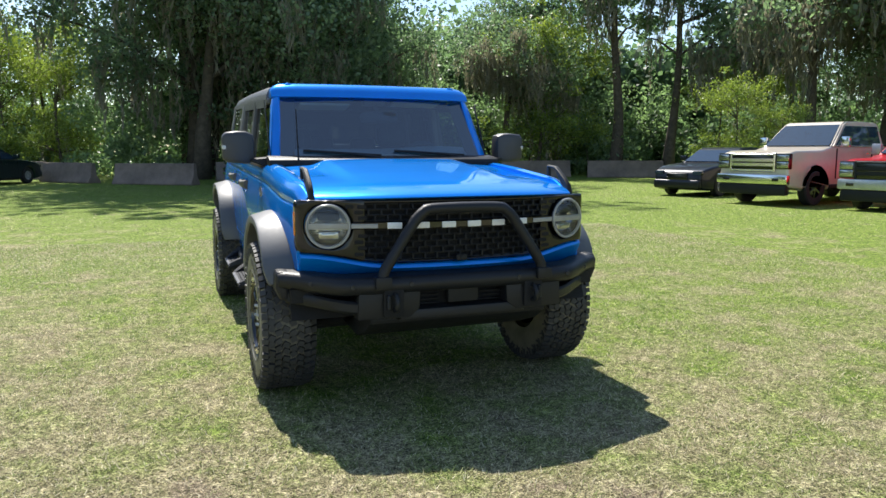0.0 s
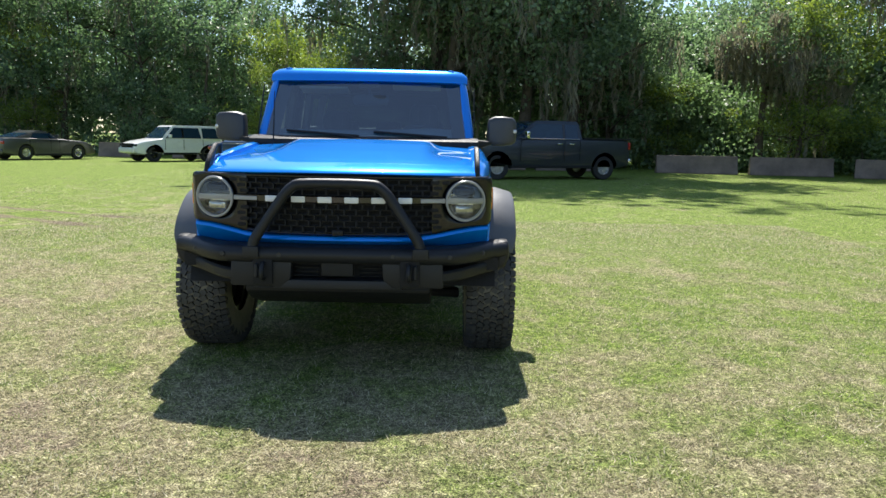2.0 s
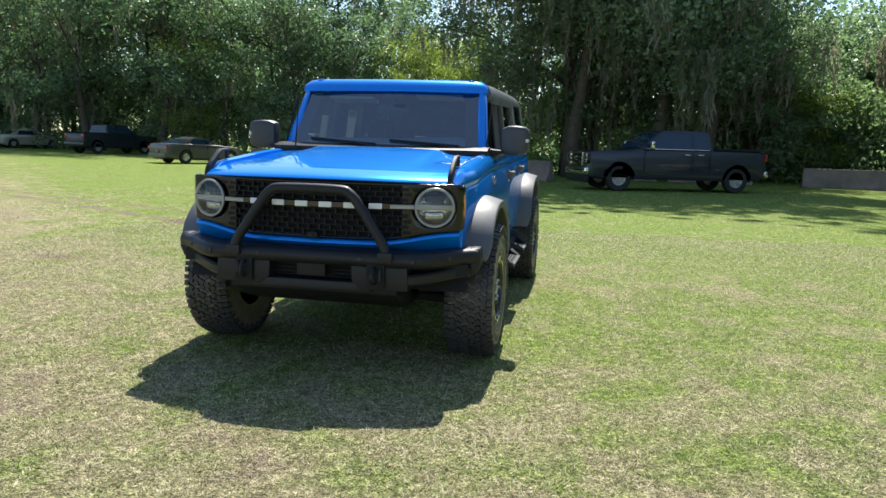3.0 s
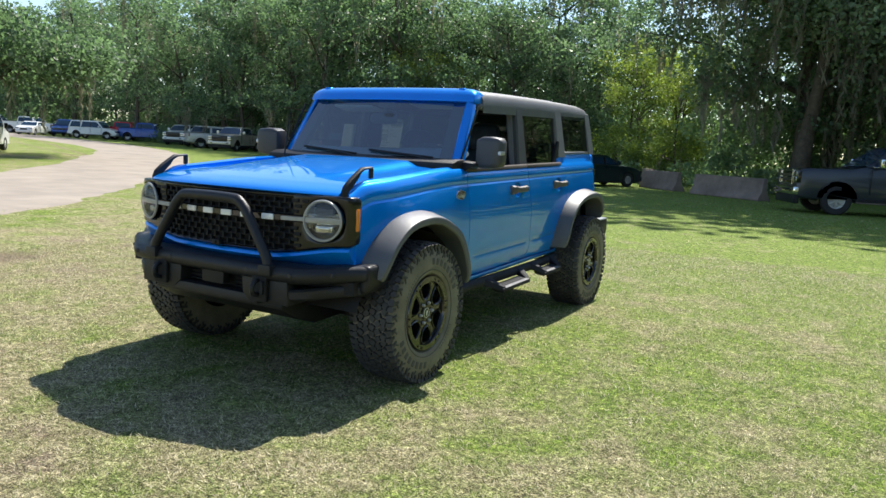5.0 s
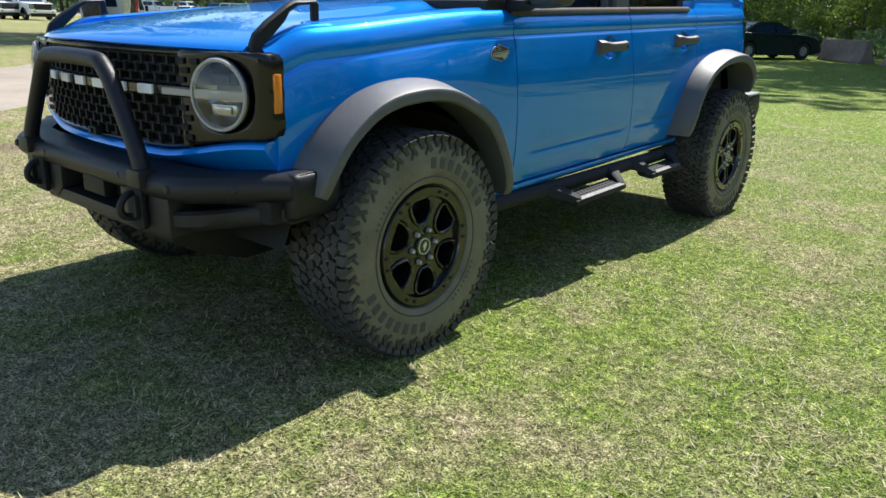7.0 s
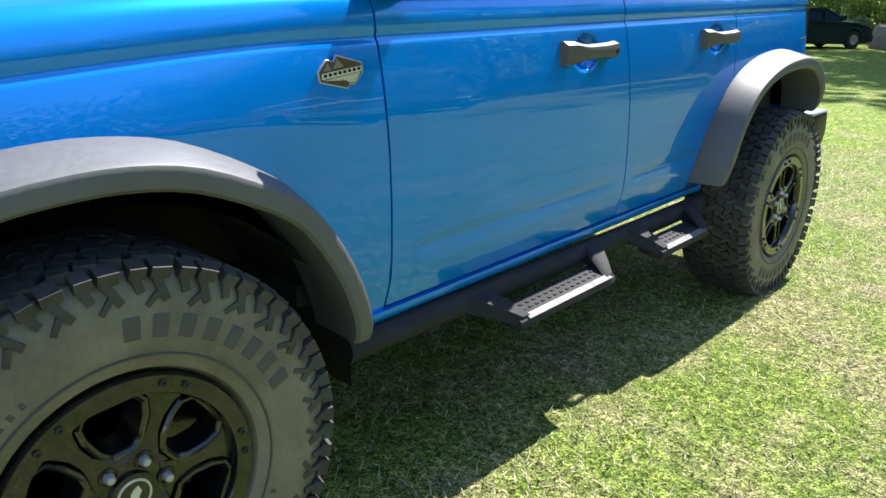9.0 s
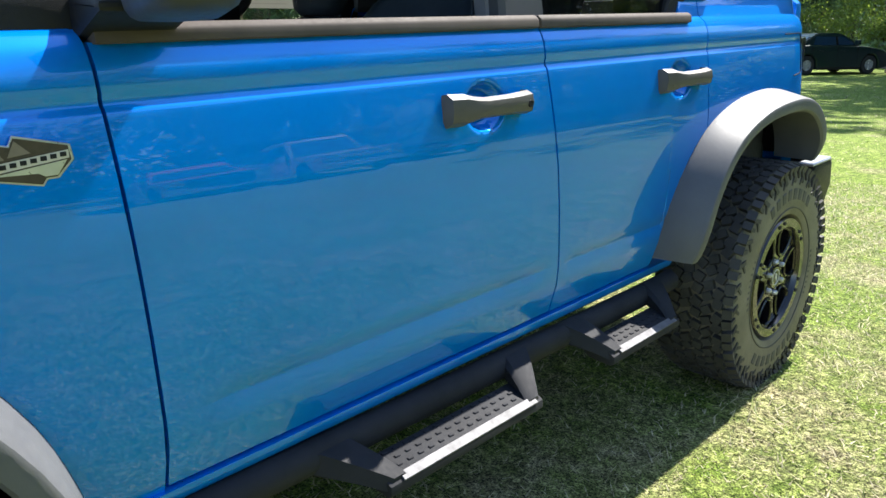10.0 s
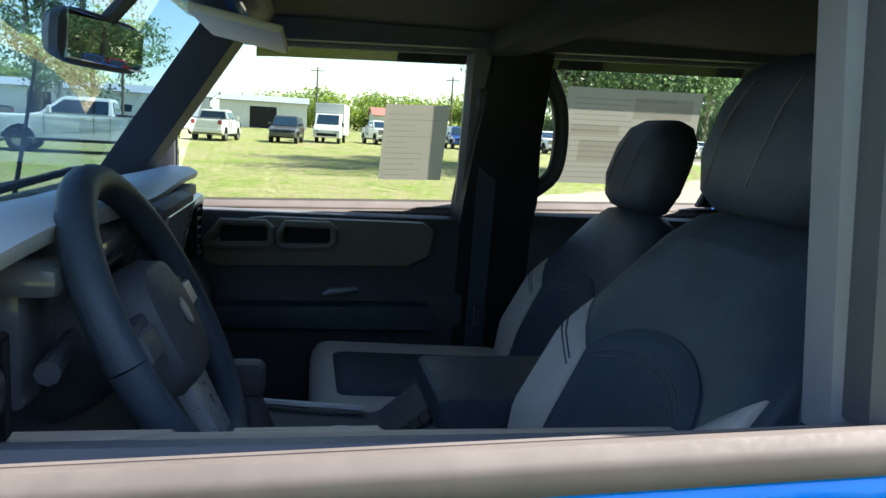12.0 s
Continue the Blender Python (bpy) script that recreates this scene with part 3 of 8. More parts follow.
    return trunk, crown, strands


def plant_tree(meshes, x, y, turn, scale, leaf, label, group="", name="tree"):
    root = thing(name, Matrix.Translation((x, y, gz(x, y) - 0.02)) @ Matrix.Rotation(turn, 4, "Z") @ Matrix.Diagonal((scale, scale, scale, 1)), label, "tree", group)
    for nm, me in zip(("trunk", "crown", "hanging_moss"), meshes):
        if me is None:
            continue
        if nm == "crown" and not me.materials:
            me.materials.append(leaf)
        ob = new(nm, me)
        ob.parent = root
        if nm == "hanging_moss":
            tagged(ob, "grey hanging moss", kind="stuff")
    return root


OAK = [tree_meshes(11, 22, 0.27, 6.5, 3.4, 12500, 0.21, 190, 0.8, 9.0), tree_meshes(12, 21, 0.24, 6.2, 2.8, 12500, 0.21, 170, -0.6, 9.0)]
GUM = [tree_meshes(21, 14, 0.20, 3.9, 1.8, 8000, 0.135, 22, 0.4), tree_meshes(22, 12.5, 0.17, 3.6, 1.4, 8000, 0.135, 16, -0.3), tree_meshes(23, 15.5, 0.22, 4.0, 2.4, 8000, 0.135, 30, 0.2)]
FRESH = [tree_meshes(31, 12, 0.16, 3.8, 0.9, 9500, 0.115, 6, 0.3)]
LONE = tree_meshes(41, 15, 0.46, 7.0, 2.3, 42000, 0.14, 30, 0.3)
TALL = [tree_meshes(51, 19, 0.30, 3.8, 7.0, 9000, 0.14, 70, 0.5), tree_meshes(52, 18, 0.27, 3.4, 8.0, 8000, 0.14, 60, -0.4)]
MOSSY = tree_meshes(61, 15, 0.30, 6.0, 5.4, 8000, 0.15, 520, 0.4)
rt = random.Random(5)
T_OAK, T_GUM, T_FRESH = "tall live oak with hanging grey moss and dark leaves", "slender woodland tree with dense green leaves", "young tree with fresh yellow-green leaves"
# the old oaks at the front of the woods throw the long shade on the lawn
for x, y, k, s in [(0.2, 37.0, 0, 1.5), (0.0, 34.4, 1, 1.22), (0.8, 32.4, 0, 1.2), (4.4, 32.6, 1, 1.22), (7.2, 33.4, 0, 1.02), (31, 21.5, 1, 0.85)]:
    plant_tree(OAK[k], x, y, rt.uniform(0, 6.3), s, LEAF_OAK, T_OAK, "woods")
for x, y, s in [(10.9, 37.5, 0.55), (9.4, 36.0, 0.7)]:
    plant_tree(GUM[2], x, y, x, s, LEAF, T_GUM, "woods")
for i in range(54):
    u = i / 53
    x = -64 + 104 * u + rt.uniform(-1.2, 1.2)
    edge = 46 + 0.12 * max(0, -x - 20) if x < -12 else 38 if x < 12 else 38 - 0.5 * (x - 12)
    y = edge + (i % 3) * 4.0 + rt.uniform(-1.0, 1.0) - 2.5
    if -27 < x < -3.5 or 10.5 < x < 14 or 22 < x < 29.5 or (x > 13 and i % 3):
        continue
    plant_tree(GUM[i % 3], x, y, rt.uniform(0, 6.3), rt.uniform(0.8, 1.1) * (0.9 if 12 < x < 17 else 0.62 if 17 < x < 23 else 1.25 if x < -25 else 1.0), LEAF, T_GUM, "woods")
# two tall bare-stemmed trees, and mossy ones where the sky shows through
for k, (x, y, s) in enumerate([(20.9, 29.2, 1.0), (23.3, 27.4, 0.95), (20.3, 36.5, 0.85)]):
    plant_tree(TALL[k % 2], x, y, 2.1 * k, s, LEAF, "tall bare-stemmed tree with a high crown", "woods")
for x, y, s, a in [(26.2, 21.6, 1.0, 0.3), (29.6, 18.0, 1.1, 2.0), (16.2, 32.0, 0.72, 4.0)]:
    plant_tree(MOSSY, x, y, a, s, LEAF_OAK, "live oak draped with long curtains of grey moss", "woods")
for x, y, s in [(19.6, 18.9, 0.40), (21.2, 18.0, 0.30), (25.2, 26.2, 0.5), (27.4, 25.4, 0.5), (-9.8, 42.5, 0.75), (-6.4, 40.8, 0.6), (20.2, 33.0, 0.7), (12.6, 36, 0.45), (17.4, 30.8, 0.78), (-6.0, 37.8, 0.6), (-27, 46, 0.8), (-7.4, 43.0, 0.8), (-9.0, 40.5, 0.55), (-8.4, 46, 0.9)]:
    plant_tree(FRESH[0], x, y, rt.uniform(0, 6.3), s, LEAF2, T_FRESH, "woods")
for i, (x, y, s) in enumerate([(-12.5, 47.5, 0.85), (-15.2, 45.0, 0.9), (-17.4, 48.5, 1.0), (-20.0, 46.0, 0.95), (-22.6, 49.0, 1.05), (-25.2, 46.5, 0.95), (20.3, 42.0, 0.85), (25.0, 40.5, 0.9), (-15.5, 53.0, 1.25), (-19.5, 54.0, 1.3), (-23.5, 53.5, 1.25)]):
    plant_tree(GUM[i % 3], x, y, 1.3 * i, s, LEAF, T_GUM, "woods")
# the lone tree by the track and the pair beyond the lawn
plant_tree(LONE, -30.2, 13.1, 0.6, 0.95, LEAF, "lone broad tree with a stout trunk by the track")
for x, y, s in [(-41.5, -13.0, 0.95), (-42.5, -10.6, 0.9)]:
    plant_tree(GUM[2], x, y, rt.uniform(0, 6.3), s, LEAF2, "shade tree in front of a white building", "pair of shade trees")
for i in range(14):
    plant_tree(GUM[i % 3], -70 - 7.5 * i + rt.uniform(-2, 2), 54 + 0.4 * i + rt.uniform(-2, 2), rt.uniform(0, 6.3), rt.uniform(1.0, 1.3), LEAF, T_GUM, "woods")
for i in range(22):
    x = -36 - 6.0 * i + rt.uniform(-2, 2)
    plant_tree(GUM[(i + 1) % 3], x, 61 + 0.1 * i + rt.uniform(-2, 2), rt.uniform(0, 6.3), rt.uniform(1.2, 1.45), LEAF, T_GUM, "woods")


def understory():
    """Shrubs, vines and low branches that fill the foot of the woods."""
    rng = np.random.default_rng(8)
    pts = []
    for k in range(700):
        x = rng.uniform(-75, 36) if k < 520 else rng.uniform(-3.5, 11.5)
        edge = 43 + 0.12 * max(0, -x - 20) if x < -9 else 33.5 if x < 12 else 33.5 - 0.48 * (x - 12)
        if -9 <= x < -5:
            edge = 38
        y = edge + rng.uniform(0, 7) ** 1.1
        h = rng.uniform(0.4, 3.6) if y > edge + 1.5 else rng.uniform(0.3, 1.7)
        if k >= 590:
            x = rng.uniform(8.5, 27) if k < 640 else rng.uniform(9, 16)
            y, h = 36.5 - 0.48 * max(0, x - 12) + rng.uniform(0, 3), rng.uniform(0.8, 5.0) if k < 640 else rng.uniform(2.0, 4.8)
        elif k >= 520:
            y, h = rng.uniform(34.0, 38.5), rng.uniform(1.5, 8.5)
        r = rng.uniform(0.6, 1.5)
        n = 220
        d = rng.normal(size=(n, 3))
        d /= np.linalg.norm(d, axis=1, keepdims=True)
        pts.append(np.array((x, y, h)) + d * r * rng.uniform(0.2, 1, (n, 1)) ** 0.5 * np.array((1.1, 1.1, 0.9)))
    p = np.concatenate(pts)
    p = p[p[:, 2] > 0.03]
    v, f = leaf_quads(p, 0.14, rng)
    me = mesh_of("undergrowth", v, f)
    me.materials.append(LEAF3)
    tagged(new("undergrowth", me), "dense green shrubs and vines at the foot of the woods", "undergrowth", kind="stuff")


def far_woods():
    """The depth of the woods behind the first trees, and the far tree line."""
    rng = np.random.default_rng(9)
    pts = []
    for _ in range(800):
        x = rng.uniform(-190, 75)
        y = (60 if x < -10 else 52 - 0.45 * max(0, x)) + rng.uniform(0, 9)
        z = 0.3 + (19 if x < -28 else 9.5 if x < -12 else 7 if x < 8 else 9 if x < 24 else 4.5) * rng.uniform(0, 1) ** (1.1 if x < -28 else 1.5)
        d = rng.normal(size=(130, 3))
        pts.append(np.array((x, y, z)) + d * np.array((1.7, 1.2, 1.3)))
    for _ in range(230):
        x = rng.uniform(13, 36)
        pts.append(np.array((x, 48 - 0.45 * x + rng.uniform(0, 6), 0.3 + 7.2 * rng.uniform(0, 1))) + rng.normal(size=(150, 3)) * np.array((1.5, 1.1, 1.1)))
    v, f = leaf_quads(np.concatenate(pts), 0.40, rng, 1.3)
    side = []
    for _ in range(420):
        side.append(np.array((rng.uniform(44, 56), rng.uniform(-70, 34), 0.3 + 15 * rng.uniform(0, 1))) + rng.normal(size=(80, 3)) * np.array((1.4, 2.2, 1.6)))
    v2, f2 = leaf_quads(np.concatenate(side), 0.62, rng, 1.3)
    v, f = np.concatenate([v, v2]), np.concatenate([f, f2 + len(v)])
    me = mesh_of("far_woods", v, f)
    me.materials.append(LEAF)
    tagged(new("far_woods", me), "dark depth of the woods behind the first trees", "woods", kind="stuff")
    pts = []
    for _ in range(620):
        y = rng.uniform(-130, 120)
        h = 7.5 + 2.5 * math.sin(y * 0.07) + rng.uniform(-1.5, 2.0)
        d = rng.normal(size=(200, 3))
        pts.append(np.array((rng.uniform(-190, -172), y, rng.uniform(0.3, 1) * h)) + d * np.array((1.5, 1.8, 0.9)))
    v, f = leaf_quads(np.concatenate(pts), 0.45, rng, 1.3)
    me = mesh_of("far_tree_line", v, f)
    me.materials.append(LEAF2)
    tagged(new("far_tree_line", me), "far green tree line beyond the car park", "woods", kind="stuff")


understory()
far_woods()

# ---- parked vehicles ----
def car_wheel(root, x, y, r, w, rim_mat, side, rim_r=0.62):
    s = 1 if side > 0 else -1
    bm = bmesh.new()
    lathe(bm, [(-w / 2 * 0.8, r * 0.55), (-w / 2, r * 0.72), (-w / 2 * 0.96, r * 0.93), (-w / 2 * 0.75, r), (w / 2 * 0.75, r), (w / 2 * 0.96, r * 0.93), (w / 2, r * 0.72), (w / 2 * 0.8, r * 0.55)], 28)
    tyre = part("wheel", bm, CARTYRE, root, m=Matrix.Translation((x, y, r)))
    bm = bmesh.new()
    lathe(bm, [(0.30 * w * s, r * rim_r), (0.42 * w * s, r * rim_r * 0.98), (0.40 * w * s, r * rim_r * 0.86), (0.1 * w * s, r * rim_r * 0.82), (0.1 * w * s, 0.001)], 28)
    for k in range(6):
        a = k * math.pi / 3
        box(bm, (0.36 * w * s, 0, r * rim_r * 0.46), (0.03, r * 0.13, r * rim_r * 0.88), 0.008, 1, m=Matrix.Rotation(a, 4, "X"))
    lathe(bm, [(0.42 * w * s, 0.001), (0.42 * w * s, r * 0.13), (0.3 * w * s, r * 0.16)], 14)
    part("rim", bm, rim_mat, tyre, "bright alloy rim" if rim_mat in (CHROME, SILVER) else "dark alloy rim", m=Matrix.Translation((x, y, r)))


def pane(root, name, pts, mat=None, off=0.006):
    """A window pane of real thickness over a four- or five-sided outline in space."""
    bm = bmesh.new()
    vs = [bm.verts.new(p) for p in pts]
    f = bm.faces.new(vs)
    f.normal_update()
    n = f.normal.copy()
    c = f.calc_center_median()
    if n.dot(Vector((c.x, c.y * 0.2, max(0.0, c.z - 1.0)))) < 0:
        n = -n
    r = bmesh.ops.extrude_face_region(bm, geom=[f])
    bmesh.ops.translate(bm, vec=n * off * 2, verts=[g for g in r["geom"] if isinstance(g, bmesh.types.BMVert)])
    bmesh.ops.recalc_face_normals(bm, faces=bm.faces)
    return part(name, bm, mat or CARGLASS, root, smooth=False)


def vehicle(name, m, label, paint_mat, L, W, H, hood_y, belt, ws, roof, rear, wheels, r, pickup=None, category="car", rim=None, clear=0.3, nose=0.72, tail=None, group="", cabin_mat=None, trim=None, grille=None, lift=0.0):
    """A parked vehicle; its front looks along -y.
    hood_y: height of the bonnet; belt: height of the waistline; ws: (foot, head) of the windscreen along y;
    roof: end of the roof; rear: foot of the rear glass; wheels: (front, rear) along y; pickup: (start, end, height) of the open bed."""
    root = thing(name, m, label, category, group)
    h, wf, wr = L / 2, wheels[0], wheels[1]
    ra = r * 1.16
    tail = tail or belt

    def arch(c):
        return [(c + ra * math.cos(a), r + ra * math.sin(a)) for a in (math.pi * k / 8 for k in range(9)) if r + ra * math.sin(a) > clear]
    low = [(h - 0.05, clear + 0.12)] + [(wr + ra + 0.02, clear)] + arch(wr) + [(wr - ra - 0.02, clear), (wf + ra + 0.02, clear)] + arch(wf) + [(wf - ra - 0.02, clear), (-h + 0.06, clear + 0.06)]
    bed_end = pickup[2] if pickup else tail
    if pickup:
        up = [(-h, clear + 0.3), (-h + 0.02, nose - 0.05), (-h + 0.06, nose + 0.04), (-h + 0.16, hood_y - 0.055), (-h + 0.34, hood_y - 0.015)]
    else:
        rise = hood_y - nose
        up = [(-h + 0.03, clear + 0.14), (-h, clear + 0.28), (-h + 0.005, nose - 0.16), (-h + 0.03, nose - 0.07), (-h + 0.10, nose + 0.02), (-h + 0.24, nose + 0.34 * rise), (-h + 0.50, nose + 0.66 * rise), (-h + 0.85, nose + 0.90 * rise)]
    up += [(ws[0] - 0.35, hood_y), (ws[0], belt)]
    if pickup:
        up += [(pickup[0], belt), (pickup[0] + 0.01, pickup[2])]
    up += [(rear if not pickup else pickup[1] - 0.3, bed_end), (h - 0.04, bed_end - 0.03), (h, bed_end - 0.2), (h, clear + 0.35)]
    bm = bmesh.new()
    prism(bm, low + up, -W / 2, W / 2, "x", bevel=0.065, seg=3)
    for v in bm.verts:
        t = abs(v.co.y) / h
        v.co.x *= (1 - (0.08 if pickup else 0.16) * (max(0, t - 0.66) / 0.34) ** 2) * (1 - 0.05 * max(0, v.co.z - 0.75) / 0.4) * (1 - 0.04 * max(0, 0.5 - v.co.z))
    part("body", bm, paint_mat, root)
    # dark floor and wheel wells
    bm = bmesh.new()
    box(bm, (0, 0, clear + 0.12), (W * 0.86, L * 0.9, 0.2), 0.03)
    part("underbody", bm, VOID, root)
    # cabin
    cw, tw = W / 2 * 0.93, W / 2 * 0.76
    zr = H
    b0 = belt - 0.02
    bm = bmesh.new()
    sections = [(ws[0] + 0.02, b0, cw), (ws[1] - 0.04, zr - 0.06, tw + 0.02), (ws[1] + 0.12, zr - 0.012, tw), ((ws[1] + roof) / 2, zr, tw), (roof - 0.1, zr - 0.015, tw), (roof, zr - 0.05, tw + 0.01), (rear, b0, cw)]
    prof_top = [bm.verts.new((sx * w, y, z)) for y, z, w in sections for sx in (-1, 1)]
    n = len(sections)
    for i in range(n - 1):
        bm.faces.new((prof_top[2 * i], prof_top[2 * i + 1], prof_top[2 * i + 3], prof_top[2 * i + 2]))
    for sx in (0, 1):
        bm.faces.new([prof_top[2 * i + sx] for i in range(n)])
    bm.faces.new((prof_top[0], prof_top[1], prof_top[-1], prof_top[-2]))
    bmesh.ops.recalc_face_normals(bm, faces=bm.faces)
    es = [e for e in bm.edges if e.calc_face_angle(0) > 0.4]
    bmesh.ops.bevel(bm, geom=es, offset=0.035, segments=2, affect="EDGES")
    part("cabin", bm, cabin_mat or paint_mat, root)

    def at(y, z, sx, out=0.004):
        k = (z - b0) / (zr - b0)
        return (sx * (cw + (tw - cw) * k + out), y, z)

    def wsy(z):
        return ws[0] + (ws[1] - ws[0]) * (z - b0) / (zr - 0.05 - b0)

    def rry(z):
        return rear + (roof - rear) * (z - b0) / (zr - 0.05 - b0)
    zb, zt = belt + 0.03, zr - 0.13
    split = (wf + wr) / 2 + 0.12 if not pickup else (ws[1] + roof) / 2 + 0.22
    for sx in (-1, 1):
        fr = [at(wsy(zb) + 0.16, zb, sx), at(wsy(zt) + 0.14, zt, sx), at(split - 0.05, zt, sx), at(split - 0.05, zb, sx)]
        pane(root, "side_window", fr)
        e1 = rear - 0.12 if pickup or rear - split < 1.5 else split + 1.0
        if pickup:
            e1 = min(rry(zb), rry(zt)) - 0.1
            bk = [at(split + 0.05, zb, sx), at(split + 0.05, zt, sx), at(rry(zt) - 0.1, zt, sx), at(e1, zb, sx)]
        else:
            bk = [at(split + 0.05, zb, sx), at(split + 0.05, zt, sx), at(min(e1 - 0.1, rry(zt) - 0.12), zt, sx), at(min(e1, rry(zb) - 0.14), zb, sx)]
        pane(root, "side_window", bk)
        pane(root, "pillar_trim", [at(split - 0.045, zb, sx, 0.002), at(split - 0.045, zt, sx, 0.002), at(split + 0.045, zt, sx, 0.002), at(split + 0.045, zb, sx, 0.002)], GLOSS)
        if not pickup and rry(zt) - e1 > 0.45:
            pane(root, "side_window", [at(e1 + 0.08, zb, sx), at(e1 + 0.08, zt, sx), at(rry(zt) - 0.14, zt, sx), at(rry(zb) - 0.14, zb, sx)])
        # mirror, handles, lamps
        bm = bmesh.new()
        box(bm, (sx * (W / 2 + 0.10), wsy(belt) + 0.34, belt + 0.13), (0.22, 0.12, 0.26 if pickup else 0.16), 0.03)
        part("wing_mirror", bm, trim or paint_mat, root)
        for hy in (split - 0.2, e1 - 0.28):
            bm = bmesh.new()
            box(bm, (sx * (W / 2 * 0.985), hy, belt - 0.16), (0.05, 0.2, 0.035), 0.01)
            part("door_handle", bm, trim or paint_mat, root)
        hz, hh = (nose - 0.16, 0.38) if pickup else (nose - 0.045, 0.12)
        bm = bmesh.new()
        box(bm, (sx * W / 2 * (0.78 if pickup else 0.70), -h + (0.055 if pickup else 0.09), hz), (W * 0.17, 0.14, hh), 0.03)
        lamp = part("headlight", bm, GLOSS, root, "clear headlight in a dark housing")
        for k in (-1, 1):
            bm = bmesh.new()
            box(bm, (sx * W / 2 * (0.79 if pickup else 0.70), -h + (-0.012 if pickup else 0.022), hz + k * hh * 0.22), (W * 0.15, 0.04, hh * 0.38), 0.012)
            part("lens", bm, LAMP if pickup else CARGLASS, lamp)
        bm = bmesh.new()
        box(bm, (sx * (W / 2 * 0.80), h - 0.03, bed_end - 0.22), (W * 0.12, 0.08, 0.26 if pickup or H > 1.6 else 0.14), 0.02)
        part("tail_light", bm, REDLENS, root, "red tail light")
        for sy in (wsy(zb) + 0.12, split, e1 + 0.06):
            bm = bmesh.new()
            box(bm, (sx * (W / 2 - 0.012), sy, (belt + clear) / 2 + 0.1), (0.03, 0.012, belt - clear - 0.28), 0.0, 1)
            part("door_seam", bm, VOID, root)
        bm = bmesh.new()
        box(bm, (sx * (W / 2 - 0.005), (wf + wr) / 2, clear + 0.05), (0.05, wr - wf - 2.5 * r, 0.10), 0.015, 1)
        part("sill_trim", bm, PLASTIC, root)
        if grille is CHROME:
            bm = bmesh.new()
            box(bm, (sx * (cw + 0.014), (wsy(zb) + e1) / 2 + 0.1, belt + 0.012), (0.02, e1 - wsy(zb) - 0.1, 0.022), 0.005, 1)
            part("chrome_waist_strip", bm, CHROME, root)
    pane(root, "windscreen", [at(wsy(zb) - 0.015, zb, -0.93), at(wsy(zb) - 0.015, zb, 0.93), at(wsy(zt + 0.03) - 0.015, zt + 0.03, 0.92), at(wsy(zt + 0.03) - 0.015, zt + 0.03, -0.92)])
    pane(root, "rear_window", [at(rry(zb + 0.03) + 0.012, zb + 0.03, -0.88), at(rry(zb + 0.03) + 0.012, zb + 0.03, 0.88), at(rry(zt) + 0.012, zt, 0.86), at(rry(zt) + 0.012, zt, -0.86)])
    bm = bmesh.new()
    tall = pickup or H > 1.6
    gh = 0.46 if pickup else 0.24 if tall else 0.24
    gw = W * (0.60 if tall else 0.38)
    gzc = nose - gh / 2 + (0.04 if tall else -0.05)
    box(bm, (0, -h + 0.015, gzc), (gw, 0.08, gh), 0.02)
    gr = part("grille", bm, GLOSS, root, "bright barred grille" if grille is CHROME else "dark grille")
    for k in range(4 if pickup else 3):
        bm = bmesh.new()
        nb = 4 if pickup else 3
        gap = (0.0, 0.36, 0.64, 1.0)[k] if pickup else k / (nb - 1)
        box(bm, (0, -h - 0.032, gzc - gh * 0.42 + gh * 0.84 * gap), (gw * 0.97, 0.025, gh * 0.09 if k not in (1, 2) or not pickup else gh * 0.17), 0.006, 1)
        part("grille_bar", bm, grille if grille is CHROME else PLASTIC, gr)
    if pickup:
        for sx in (-1, 1):
            bm = bmesh.new()
            box(bm, (sx * gw * 0.485, -h - 0.03, gzc), (0.05, 0.03, gh), 0.008, 1)
            part("grille_frame", bm, grille if grille is CHROME else PLASTIC, gr)
        bm = bmesh.new()
        box(bm, (0, -h + 0.05, clear - 0.01), (W * 0.90, 0.18, 0.26), 0.05)
        part("front_valance", bm, PLASTIC, root, "dark plastic valance")
        for sx in (-1, 1):
            bm = bmesh.new()
            box(bm, (sx * W * 0.33, -h - 0.082, clear + 0.235), (0.17, 0.02, 0.07), 0.01)
            part("fog_lamp", bm, GLOSS, root)
    for yb, nm in ((-h, "front_bumper"), (h, "rear_bumper")):
        bm = bmesh.new()
        sgn = 1 if yb > 0 else -1
        box(bm, (0, yb + 0.0 * sgn, clear + (0.24 if pickup else 0.2)), (W * (0.95 if pickup else 0.84), 0.16, 0.24 if pickup else 0.26), 0.05 if pickup else 0.075, 2 if pickup else 4)
        part(nm, bm, (CHROME if grille is CHROME else trim or paint_mat), root)
    bm = bmesh.new()
    box(bm, (0, h + 0.03, clear + 0.42 if not pickup else clear + 0.24), (0.31, 0.02, 0.15), 0.004, 1)
    part("number_plate", bm, PAPER, root, "white number plate with unreadable marks")
    if pickup:
        for sx in (-1, 1):
            bm = bmesh.new()
            box(bm, (sx * (W / 2 * 0.88), (pickup[0] + pickup[1]) / 2, pickup[2] + 0.02), (0.14, pickup[1] - pickup[0], 0.05), 0.015)
            part("bed_rail", bm, PLASTIC, root)
        # flat black panel stands in for the shade inside an open bed
        bm = bmesh.new()
        box(bm, (0, (pickup[0] + pickup[1]) / 2, pickup[2] + 0.006), (W * 0.76, pickup[1] - pickup[0] - 0.1, 0.012), 0.002, 1)
        part("bed_dark_panel", bm, VOID, root, "flat black panel painted as the dark of an open load bed")
